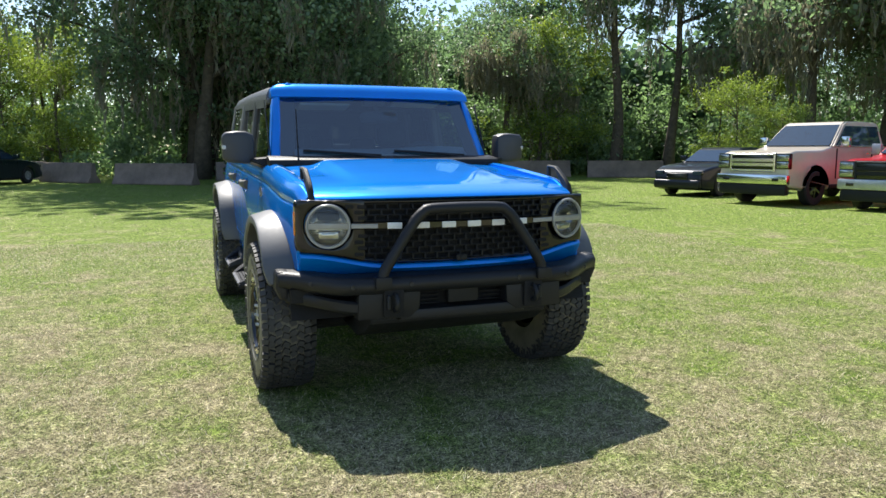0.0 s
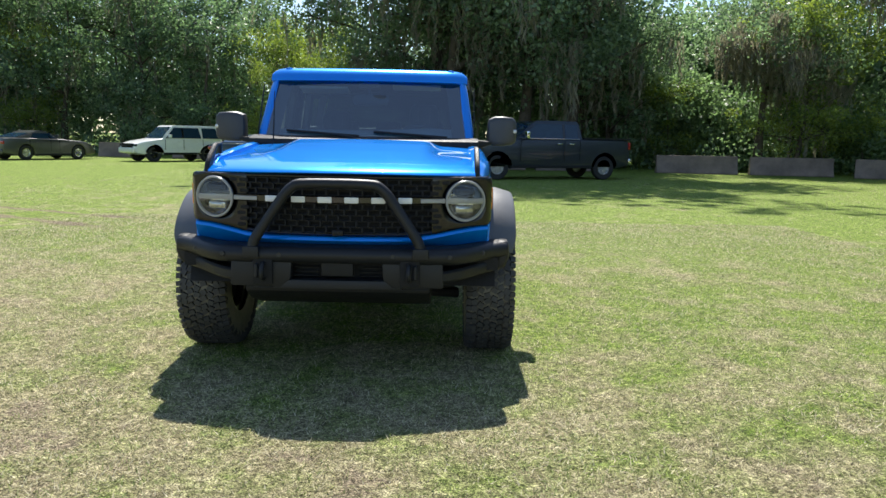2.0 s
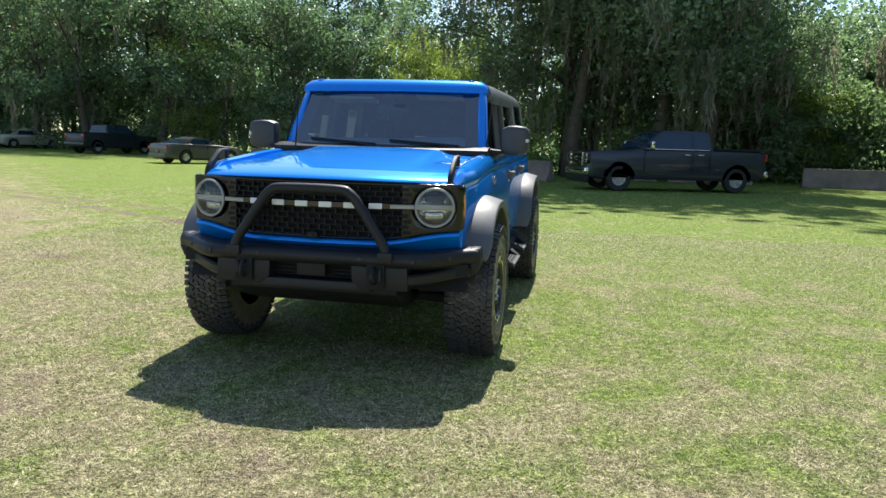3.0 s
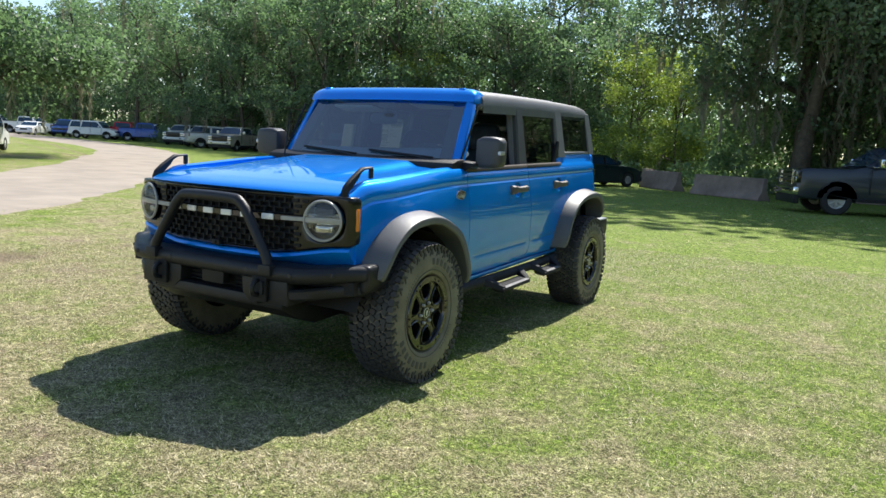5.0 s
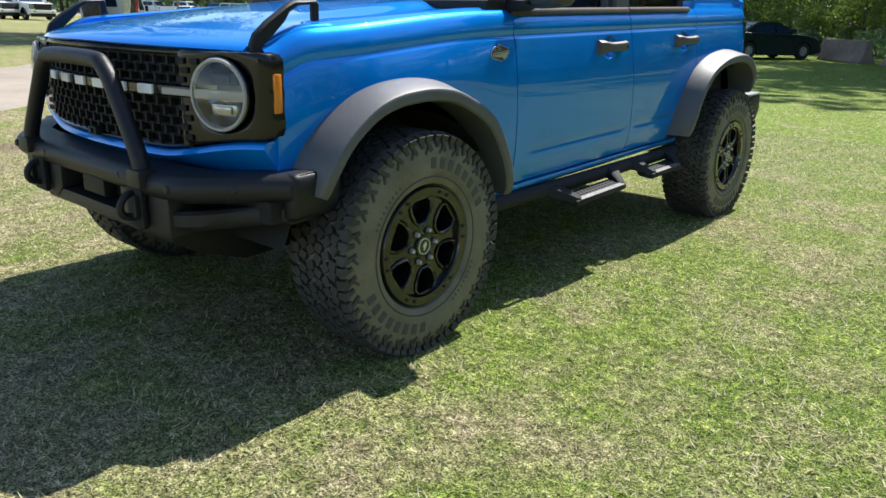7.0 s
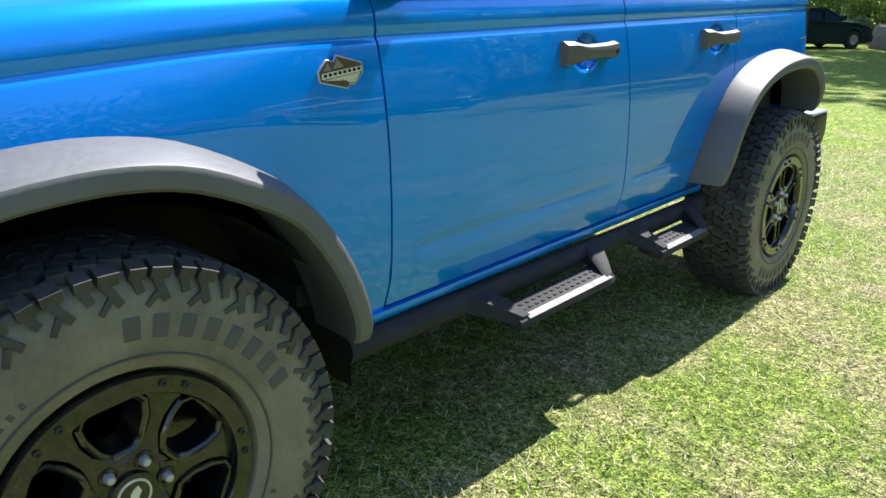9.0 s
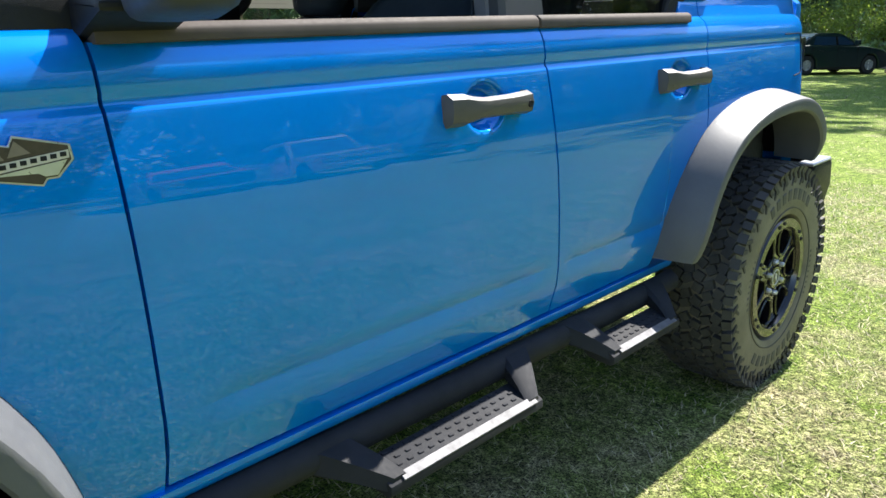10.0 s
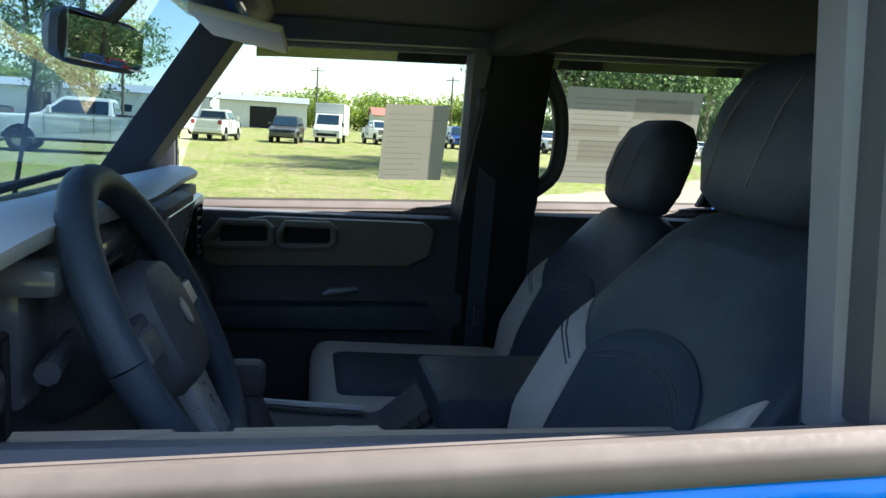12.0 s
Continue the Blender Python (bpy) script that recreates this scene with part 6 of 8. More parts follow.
side_window("front_side_window", 0.82, 1.60, 1.268, 1.69, 0.96, 1.58, SIDEGLASS, TL, "closed passenger window, darkened to dim the outdoors behind it")
# tail: gate, lamps, rear bumper
bm = bmesh.new()
prism(bm, [(-0.79, 0.60), (0.79, 0.60), (0.76, 1.30), (0.72, 1.33), (-0.72, 1.33), (-0.76, 1.30)], 3.40, 3.455, "y", 0.02, 2)
part("tailgate", bm, BLUE, truck, m=RAKE)
bm = bmesh.new()
prism(bm, [(-0.72, 1.345), (0.72, 1.345), (0.66, 1.69), (-0.66, 1.69)], 3.265, 3.285, "y", 0.006, 1)
ob = part("rear_window", bm, PRIVACY, truck, "dark rear window", m=RAKE)
ob.visible_shadow = False
bm = bmesh.new()
prism(bm, [(3.34, 0.50), (3.33, 0.66), (3.37, 0.685), (3.55, 0.685), (3.57, 0.58), (3.52, 0.50)], -0.925, 0.925, "x", 0.02, 2)
part("rear_bumper", bm, POWDER, truck, m=RAKE)
for m in BOTH:
    bm = bmesh.new()
    box(bm, (0.745, 3.435, 1.02), (0.085, 0.07, 0.30), 0.012, 2)
    lamp = part("tail_light", bm, GLOSS, truck, "dark tail light with red lens", m=m)
    bm = bmesh.new()
    box(bm, (0.745, 3.468, 1.02), (0.070, 0.016, 0.26), 0.006, 2)
    part("lens", bm, REDLENS, lamp, "red lens", m=m)
    # filler cap in the quarter panel
    if m == TR:
        bm = bmesh.new()
        xs = side_x(3.18, 1.1)
        line = [(side_x(y, z) + 0.0005, y, z) for y, z in [(3.10, 1.19), (3.24, 1.19), (3.255, 1.175), (3.255, 1.06), (3.24, 1.045), (3.18, 1.04)]]
        tube(bm, line, 0.0022, 5)
        part("filler_flap_gap", bm, VOID, truck, m=m)
    bm = bmesh.new()
    box(bm, (0.895, 3.43, 0.688), (0.062, 0.20, 0.016), 0.006, 1)
    part("bumper_step_pad", bm, SILVER, truck, m=m)

# ---- rocker panels, side steps, mirrors, handles, badge ----
for m in BOTH:
    bm = bmesh.new()
    prism(bm, [(0.70, 0.468), (0.80, 0.468), (0.826, 0.485), (0.832, 0.512), (0.70, 0.512)], 0.60, 2.42, "y", 0.008, 2)
    part("rocker_panel", bm, BLUE, truck, m=m)
    bm = bmesh.new()
    tube(bm, smooth_line([(0.825, 0.575, 0.448), (0.825, 0.70, 0.446), (0.825, 1.5, 0.436), (0.825, 2.35, 0.43), (0.80, 2.41, 0.43)], 4), 0.035, 14)
    part("side_step_tube", bm, STEPCOAT, truck, "black tubular side step", m=m)
    for y0, y1, y2, y3 in ((0.96, 1.085, 1.560, 1.665), (1.80, 1.875, 2.225, 2.34)):
        bm = bmesh.new()
        prism(bm, [(0.868, 0.378), (0.862, 0.400), (0.870, 0.409), (0.946, 0.403), (0.966, 0.393), (0.969, 0.374), (0.955, 0.362), (0.89, 0.368)], y1 - 0.004, y2 + 0.004, "y", 0.006, 2)
        hoop = part("step_hoop", bm, STEPCOAT, truck, "black step hoop", m=m)
        for ya, yb, s in ((y0, y1, 1), (y3, y2, -1)):
            # broad slanting arm from the tube down to the tread
            bm = bmesh.new()
            rings = []
            for k in np.linspace(0, 1, 7):
                yo, yi = ya + (yb - ya) * k ** 1.2, ya + s * 0.105 + (yb + s * 0.050 - ya - s * 0.105) * k
                x = 0.822 + 0.138 * k
                z, t = 0.440 - 0.052 * k ** 1.6, 0.029 - 0.012 * k
                rings.append([(x, yo, z - t * 0.6), (x, yo + s * 0.010, z + t), (x, yi - s * 0.012, z + t), (x, yi, z + t * 0.5), (x, yi - s * 0.006, z - t), (x, yo + s * 0.012, z - t)])
            _, fs = loft(bm, rings, True, True)
            bmesh.ops.recalc_face_normals(bm, faces=fs)
            part("step_arm", bm, STEPCOAT, hoop, m=m, sharp=45)
        bm = bmesh.new()
        for k in range(int((y2 - y1 - 0.06) / 0.030)):
            for j in range(3):
                box(bm, (0.882 + 0.024 * j, y1 + 0.05 + k * 0.030 + 0.015 * (j % 2), 0.4085 - 0.0018 * j), (0.009, 0.014, 0.005), 0.0015, 1)
        part("grip_stud_strip", bm, STEPCOAT, hoop, "dark raised grip studs", m=m)
        # pale strip: sunlight on the worn step edge, put into the colour
        bm = bmesh.new()
        prism(bm, [(0.950, 0.4035), (0.951, 0.4065), (0.970, 0.3965), (0.968, 0.3925)], y1 + 0.03, y2 - 0.02, "y", 0.001, 1)
        part("sunlit_worn_edge", bm, STUD, hoop, "worn outer edge, painted pale where sunlight catches it", m=m)
    # door mirror on its bracket
    bm = bmesh.new()
    prism(bm, [(0.70, 1.262), (0.80, 1.245), (0.90, 1.282), (0.90, 1.30), (0.76, 1.312)], 0.66, 0.80, "y", 0.012, 2)
    mir = part("door_mirror", bm, PLASTIC, truck, "black door mirror with a silver lamp", m=m)
    bm = bmesh.new()
    rings = []
    for x, sy, z0, z1 in [(0.872, 0.040, 1.285, 1.43), (0.880, 0.058, 1.275, 1.46), (0.92, 0.068, 1.268, 1.478), (0.98, 0.068, 1.270, 1.480), (1.045, 0.060, 1.280, 1.472), (1.066, 0.045, 1.295, 1.455), (1.073, 0.030, 1.31, 1.44)]:
        ring = []
        for a in np.linspace(0, 2 * math.pi, 20, endpoint=False):
            c, s = math.cos(a), math.sin(a)
            e = 0.34
            ring.append((x, 0.755 - 0.15 * (x - 0.88) + sy * math.copysign(abs(c) ** e, c), (z0 + z1) / 2 + (z1 - z0) / 2 * math.copysign(abs(s) ** e, s)))
        rings.append(ring)
    _, fs = loft(bm, rings, True, True)
    bmesh.ops.recalc_face_normals(bm, faces=fs)
    part("mirror_housing", bm, PILLAR, mir, m=m, sharp=45)
    bm = bmesh.new()
    box(bm, (1.058, 0.705, 1.375), (0.034, 0.062, 0.028), 0.008, 2)
    part("mirror_lamp", bm, SILVER, mir, "silver mirror lamp", m=m)
    bm = bmesh.new()
    box(bm, (0, 0, 0), (0.150, 0.008, 0.155), 0.003, 1)
    part("mirror_glass", bm, MIRRORGLASS, mir, "mirror glass", m=m @ Matrix.Translation((0.970, 0.809, 1.374)) @ Matrix.Rotation(-0.149, 4, "Z"))
    # door handles in their cups
    for yc in (1.462, 2.320):
        bm = bmesh.new()
        rings = []
        for y, o, h in [(-0.126, 0.004, 0.030), (-0.121, 0.026, 0.034), (-0.085, 0.036, 0.033), (-0.06, 0.041, 0.026), (-0.03, 0.043, 0.022), (0.04, 0.043, 0.022), (0.07, 0.043, 0.023), (0.118, 0.040, 0.026), (0.124, 0.034, 0.025), (0.125, 0.004, 0.024)]:
            x0 = side_x(yc, 1.09)
            rings.append([(x0 + o - 0.018, yc + y, 1.086 - h), (x0 + o, yc + y, 1.086 - h * 0.7), (x0 + o + 0.004, yc + y, 1.086), (x0 + o, yc + y, 1.086 + h * 0.7), (x0 + o - 0.018, yc + y, 1.086 + h)])
        _, fs = loft(bm, rings, True, True)
        for yy in (-0.092, 0.090):
            box(bm, (side_x(yc, 1.09) + 0.012, yc + yy, 1.086), (0.03, 0.05, 0.036), 0.005, 1)
        bmesh.ops.recalc_face_normals(bm, faces=bm.faces)
        part("door_handle", bm, HANDLE, truck, "charcoal pull handle", m=m)
    bm = bmesh.new()
    lathe(bm, [(0.0, 0.0085), (0.005, 0.008), (0.005, 0.001)], 14)
    part("key_lock", bm, VOID, truck, m=m @ Matrix.Translation((side_x(1.56, 1.09) + 0.0415, 1.568, 1.084)))
    # fender badge: slanting plate with a silver rim, brown peaks and a pale band
    bx, by, bz = side_x(0.57, 1.1), 0.560, 1.097
    edge = [(-0.060, 0.004), (-0.038, 0.028), (-0.019, 0.023), (-0.013, 0.036), (0.057, 0.017), (0.060, -0.004), (0.038, -0.027), (0.023, -0.027), (0.017, -0.036), (-0.055, -0.018)]
    bm = bmesh.new()
    prism(bm, [(by + y, bz + z) for y, z in edge], bx + 0.0005, bx + 0.005, "x", 0.001, 1)
    bd = part("fender_badge", bm, SILVER, truck, "small slanting badge with a silver rim", m=m)
    bm = bmesh.new()
    prism(bm, [(by + y * 0.93, bz + z * 0.90) for y, z in edge], bx + 0.004, bx + 0.0062, "x")
    part("badge_field", bm, BRONZE, bd, "dark bronze badge field", m=m)
    for pts, mt, nm in (([(-0.050, -0.012), (0.053, -0.001), (0.053, 0.010), (-0.050, 0.000)], VISOR, "badge_band"), ([(-0.048, -0.014), (0.050, -0.003), (0.036, -0.022), (0.020, -0.022), (0.012, -0.017)], SILVER, "badge_foot"),
                        ([(-0.046, 0.004), (-0.036, 0.021), (-0.026, 0.006)], TAN, "badge_peak"), ([(-0.022, 0.008), (-0.012, 0.029), (0.006, 0.011)], TAN, "badge_peak")):
        bm = bmesh.new()
        prism(bm, [(by + y, bz + z) for y, z in pts], bx + 0.0055, bx + 0.0072, "x")
        part(nm, bm, mt, bd, m=m, smooth=False)
    for k in range(8):
        bm = bmesh.new()
        box(bm, (bx + 0.0074, by - 0.042 + 0.0125 * k, bz - 0.0045 + 0.0013 * k), (0.0012, 0.0080, 0.0062))
        part("badge_bar", bm, VOID, bd, "plain dark bar on the badge", m=m)

# ---- underbody ----
bm = bmesh.new()
prism(bm, [(-0.48, 0.62), (-0.48, 0.50), (-0.30, 0.42), (0.5, 0.40), (2.4, 0.42), (3.4, 0.52), (3.4, 0.66)], -0.50, 0.50, "x", 0.02, 1)
part("chassis", bm, VOID, truck, m=RAKE)
# unseen plates added to keep daylight out from under the truck
bm = bmesh.new()
box(bm, (0, 1.50, 0.515), (1.50, 1.72, 0.05), 0.015, 1)
box(bm, (0, 2.95, 0.66), (1.06, 0.95, 0.05), 0.015, 1)
part("shade_floor_pan", bm, VOID, truck, m=RAKE)
bm = bmesh.new()
prism(bm, [(-0.55, 1.10), (-0.55, 0.76), (0.5, 0.62), (0.60, 0.62), (0.60, 1.22), (0.5, 1.24)], -0.49, 0.49, "x")
part("engine_bay", bm, VOID, truck, m=RAKE)
for m in BOTH:
    bm = bmesh.new()
    tube(bm, [(0.32, -0.18, 0.42), (0.66, -0.02, 0.36)], 0.03, 8)
    tube(bm, [(0.32, 0.2, 0.42), (0.66, 0.02, 0.36)], 0.03, 8)
    tube(bm, [(0.30, -0.25, 0.45), (0.64, -0.14, 0.44)], 0.014, 8)
    part("suspension_arm", bm, DARKMETAL, truck, "dark suspension arms", m=m)
    bm = bmesh.new()
    lathe(bm, [(0.0, 0.055), (0.30, 0.055)], 10, "z")
    for k in range(5):
        lathe(bm, [(0.03 + 0.055 * k, 0.055), (0.045 + 0.055 * k, 0.075), (0.06 + 0.055 * k, 0.055)], 12, "z")
    part("coil_spring", bm, DARKMETAL, truck, m=m @ Matrix.Translation((0.55, 0.0, 0.5)))
bm = bmesh.new()
tube(bm, [(-0.7, 2.949, 0.43), (0.7, 2.949, 0.43)], 0.05, 10)
part("rear_axle", bm, DARKMETAL, truck, m=Matrix.Identity(4))

# ---- wheels ----
WX, WZ = 0.850, (0.437, 0.424)
OPENING = [(-0.018, 0.086), (-0.036, 0.104), (-0.052, 0.138), (-0.056, 0.164), (-0.042, 0.183), (0.042, 0.183), (0.056, 0.164), (0.052, 0.138), (0.036, 0.104), (0.018, 0.086)]


def wheel_parts():
    """One wheel with its axis along x, outer face towards +x."""
    hw = 0.140
    tyre = bmesh.new()
    lathe(tyre, [(-hw * 0.9, 0.215), (-hw, 0.275), (-hw * 0.98, 0.345), (-hw * 0.93, 0.388), (-hw * 0.84, 0.404), (0, 0.410), (hw * 0.84, 0.404), (hw * 0.93, 0.388), (hw * 0.985, 0.350), (hw, 0.295), (hw * 0.98, 0.255), (hw * 0.93, 0.238), (hw * 0.80, 0.228), (hw * 0.72, 0.222)], 72)
    # tread: staggered chunky blocks in six rows and shoulder lugs down the side
    tread = bmesh.new()
    n = 60
    for k in range(n):
        a = 2 * math.pi * k / n
        for j, (x, w, l, tw) in enumerate([(-0.095, 0.032, 0.033, 20), (-0.058, 0.033, 0.029, -26), (-0.0195, 0.034, 0.030, 24), (0.0195, 0.034, 0.030, -24), (0.058, 0.033, 0.029, 26), (0.095, 0.032, 0.033, -20)]):
            mm = Matrix.Rotation(a + (j % 2) * math.pi / n + 0.012 * math.sin(3.1 * k + j), 4, "X") @ Matrix.Translation((x, 0, 0.4135)) @ Matrix.Rotation(radians(tw + 8 * math.sin(2.3 * k + 1.7 * j)), 4, "Z")
            box(tread, (0, 0, 0), (w, l, 0.021), 0.0, m=mm)
        for sx in (-1, 1):
            mm = Matrix.Rotation(a + (k % 2) * 0.01, 4, "X") @ Matrix.Translation((sx * 0.125, 0, 0.406)) @ Matrix.Rotation(radians(18 * sx), 4, "Y")
            box(tread, (0, 0, 0), (0.032, 0.033 if k % 2 else 0.027, 0.022), 0.0, m=mm)
            # hooked shoulder bars down the sidewall
            mm = Matrix.Rotation(a, 4, "X") @ Matrix.Translation((sx * 0.1325, 0, 0.376 if k % 2 else 0.386)) @ Matrix.Rotation(radians(30 if k % 2 else 22), 4, "X")
            box(tread, (0, 0, 0), (0.013, 0.014, 0.048 if k % 2 else 0.034), 0.0, m=mm)
            if k % 2:
                mm = Matrix.Rotation(a + 0.035, 4, "X") @ Matrix.Translation((sx * 0.1345, 0, 0.358)) @ Matrix.Rotation(radians(-40), 4, "X")
                box(tread, (0, 0, 0), (0.011, 0.010, 0.030), 0.0, m=mm)
    # raised unreadable sidewall marks
    marks = bmesh.new()
    for base in (radians(80), radians(260)):
        for k in range(8):
            a = base - k * 0.155
            box(marks, (hw - 0.0015, 0, 0.312), (0.006, 0.030, 0.042), 0.003, 1, m=Matrix.Rotation(a - math.pi / 2, 4, "X"))
    for base in (radians(150), radians(330)):
        for k in range(9):
            a = base - k * 0.075
            box(marks, (hw - 0.002, 0, 0.285), (0.004, 0.011, 0.016), 0.002, 1, m=Matrix.Rotation(a - math.pi / 2, 4, "X"))
    lathe(marks, [(hw - 0.006, 0.266), (hw + 0.0005, 0.264), (hw + 0.0005, 0.261), (hw - 0.006, 0.259)], 72)
    rim = bmesh.new()
    lathe(rim, [(hw * 0.72, 0.222), (hw * 0.90, 0.226), (hw * 0.95, 0.222), (hw * 0.95, 0.192), (hw * 0.88, 0.187), (hw * 0.3, 0.178), (-hw * 0.7, 0.19), (-hw * 0.8, 0.225)], 60)
    for k in range(6):
        m0 = Matrix.Rotation(k * math.pi / 3 + math.pi / 6, 4, "X")
        vs = [(-0.040, 0.05), (-0.024, 0.092), (-0.017, 0.112), (-0.018, 0.140), (-0.028, 0.166), (-0.046, 0.184), (-0.046, 0.196), (0.046, 0.196), (0.046, 0.184), (0.028, 0.166), (0.018, 0.140), (0.017, 0.112), (0.024, 0.092), (0.040, 0.05)]
        b2 = bmesh.new()
        prism(b2, vs, 0.075, 0.112, "x", 0.006, 1)
        bmesh.ops.transform(b2, matrix=m0, verts=b2.verts)
        tmp = bpy.data.meshes.new("tmp")
        b2.to_mesh(tmp)
        b2.free()
        rim.from_mesh(tmp)
        bpy.data.meshes.remove(tmp)
        # sloping walls and raised lip of the opening between two spokes
        m1 = Matrix.Rotation(k * math.pi / 3, 4, "X")
        rings = []
        for x, s in ((0.116, 1.0), (0.112, 0.90), (0.060, 0.78)):
            rings.append([m1 @ Vector((x, y * s, 0.138 + (z - 0.138) * s)) for y, z in OPENING])
        loft(rim, rings)
        tube(rim, [m1 @ Vector((0.114, y, z)) for y, z in OPENING + OPENING[:1]], 0.006, 6, caps=False)
        # pocket round the wheel nut
        c = m0 @ Vector((0, 0, 0.062))
        loft(rim, [[(x, c.y + r * math.cos(a), c.z + r * math.sin(a)) for a in np.linspace(0, 2 * math.pi, 12, endpoint=False)] for x, r in ((0.109, 0.0185), (0.115, 0.0165), (0.115, 0.0145), (0.108, 0.0125))])
    lathe(rim, [(0.04, 0.084), (0.104, 0.082), (0.110, 0.077), (0.110, 0.042), (0.118, 0.040), (0.120, 0.001)], 40)
    lathe(rim, [(0.015, 0.182), (0.0, 0.16), (-0.02, 0.001)], 30)
    cap = bmesh.new()
    lathe(cap, [(0.119, 0.031), (0.122, 0.030), (0.122, 0.0275), (0.119, 0.027)], 30)
    prism(cap, [(-0.006, -0.016), (0.003, -0.014), (0.007, -0.004), (0.013, 0.004), (0.009, 0.016), (0.001, 0.012), (-0.008, 0.004), (-0.005, -0.006)], 0.1195, 0.1215, "x")
    disc = bmesh.new()
    lathe(disc, [(-0.06, 0.155), (-0.03, 0.155), (-0.03, 0.05), (0.03, 0.05), (0.03, 0.001)], 36)
    return [("wheel", disc, DARKMETAL, "big dark alloy wheel with a mud tyre"), ("tyre", tyre, RUBBER, "worn dusty black mud tyre"), ("tread", tread, TREAD, "chunky tread"), ("sidewall_marking", marks, RUBBER2, "raised unreadable marks"),
            ("rim", rim, GLOSS, "gloss black six-spoke rim"), ("hub_emblem", cap, CREAM, "thin cream ring and plain emblem on the dark hub")]


wheel0 = None
for nm, bm, mt, lb in wheel_parts():
    ob = part(nm, bm, mt, truck if wheel0 is None else wheel0, lb, sharp=30)
    wheel0 = wheel0 or ob
for k in range(12):
    bm = bmesh.new()
    lathe(bm, [(0.130, 0.0075), (0.137, 0.0068), (0.137, 0.0035), (0.134, 0.003), (0.134, 0.0005)], 8)
    part("rim_bolt", bm, DARKMETAL, wheel0, m=Matrix.Rotation((k // 2 + 0.5 + 0.1 * (-1) ** k) * math.pi / 3, 4, "X") @ Matrix.Translation((0, 0, 0.208)))
for k in range(6):
    bm = bmesh.new()
    lathe(bm, [(0.105, 0.0095), (0.124, 0.009), (0.128, 0.006), (0.128, 0.001)], 8)
    part("wheel_nut", bm, SILVER, wheel0, "bright wheel nut", m=Matrix.Rotation((k + 0.5) * math.pi / 3, 4, "X") @ Matrix.Translation((0, 0, 0.062)))
wheel0.matrix_basis = Matrix.Translation((WX, 0, WZ[0])) @ Matrix.Rotation(radians(6), 4, "X")
for x, y, a in ((WX, 2.949, 40), (-WX, 0, 190), (-WX, 2.949, 120)):
    m = Matrix.Translation((x, y, WZ[0 if y < 1 else 1])) @ (Matrix.Rotation(math.pi, 4, "Z") if x < 0 else Matrix.Identity(4)) @ Matrix.Rotation(radians(a), 4, "X")
    copy_thing(wheel0, m)

# ---- cabin of the truck ----
def pad(bm, c, s, round_, m=None, seg=4):
    return box(bm, c, s, round_, seg, m)


bm = bmesh.new()
box(bm, (0, 1.93, 0.60), (1.5, 2.86, 0.06), 0.01)
part("cabin_floor", bm, CARPET, truck, "black carpet")
bm = bmesh.new()
prism(bm, [(1.06, 1.755), (3.22, 1.77), (3.22, 1.795), (1.06, 1.79)], -0.66, 0.66, "x", 0.004, 1)
part("headlining", bm, HEADLINER, truck, "dark headlining")
bm = bmesh.new()
box(bm, (0, 1.66, 1.735), (1.32, 0.10, 0.06), 0.02)
part("roof_cross_bar", bm, HEADLINER, truck)
bm = bmesh.new()
prism(bm, [(0.93, 1.725), (1.07, 1.735), (1.10, 1.775), (0.96, 1.78)], -0.66, 0.66, "x", 0.01, 1)
part("header_trim", bm, CABIN, truck)
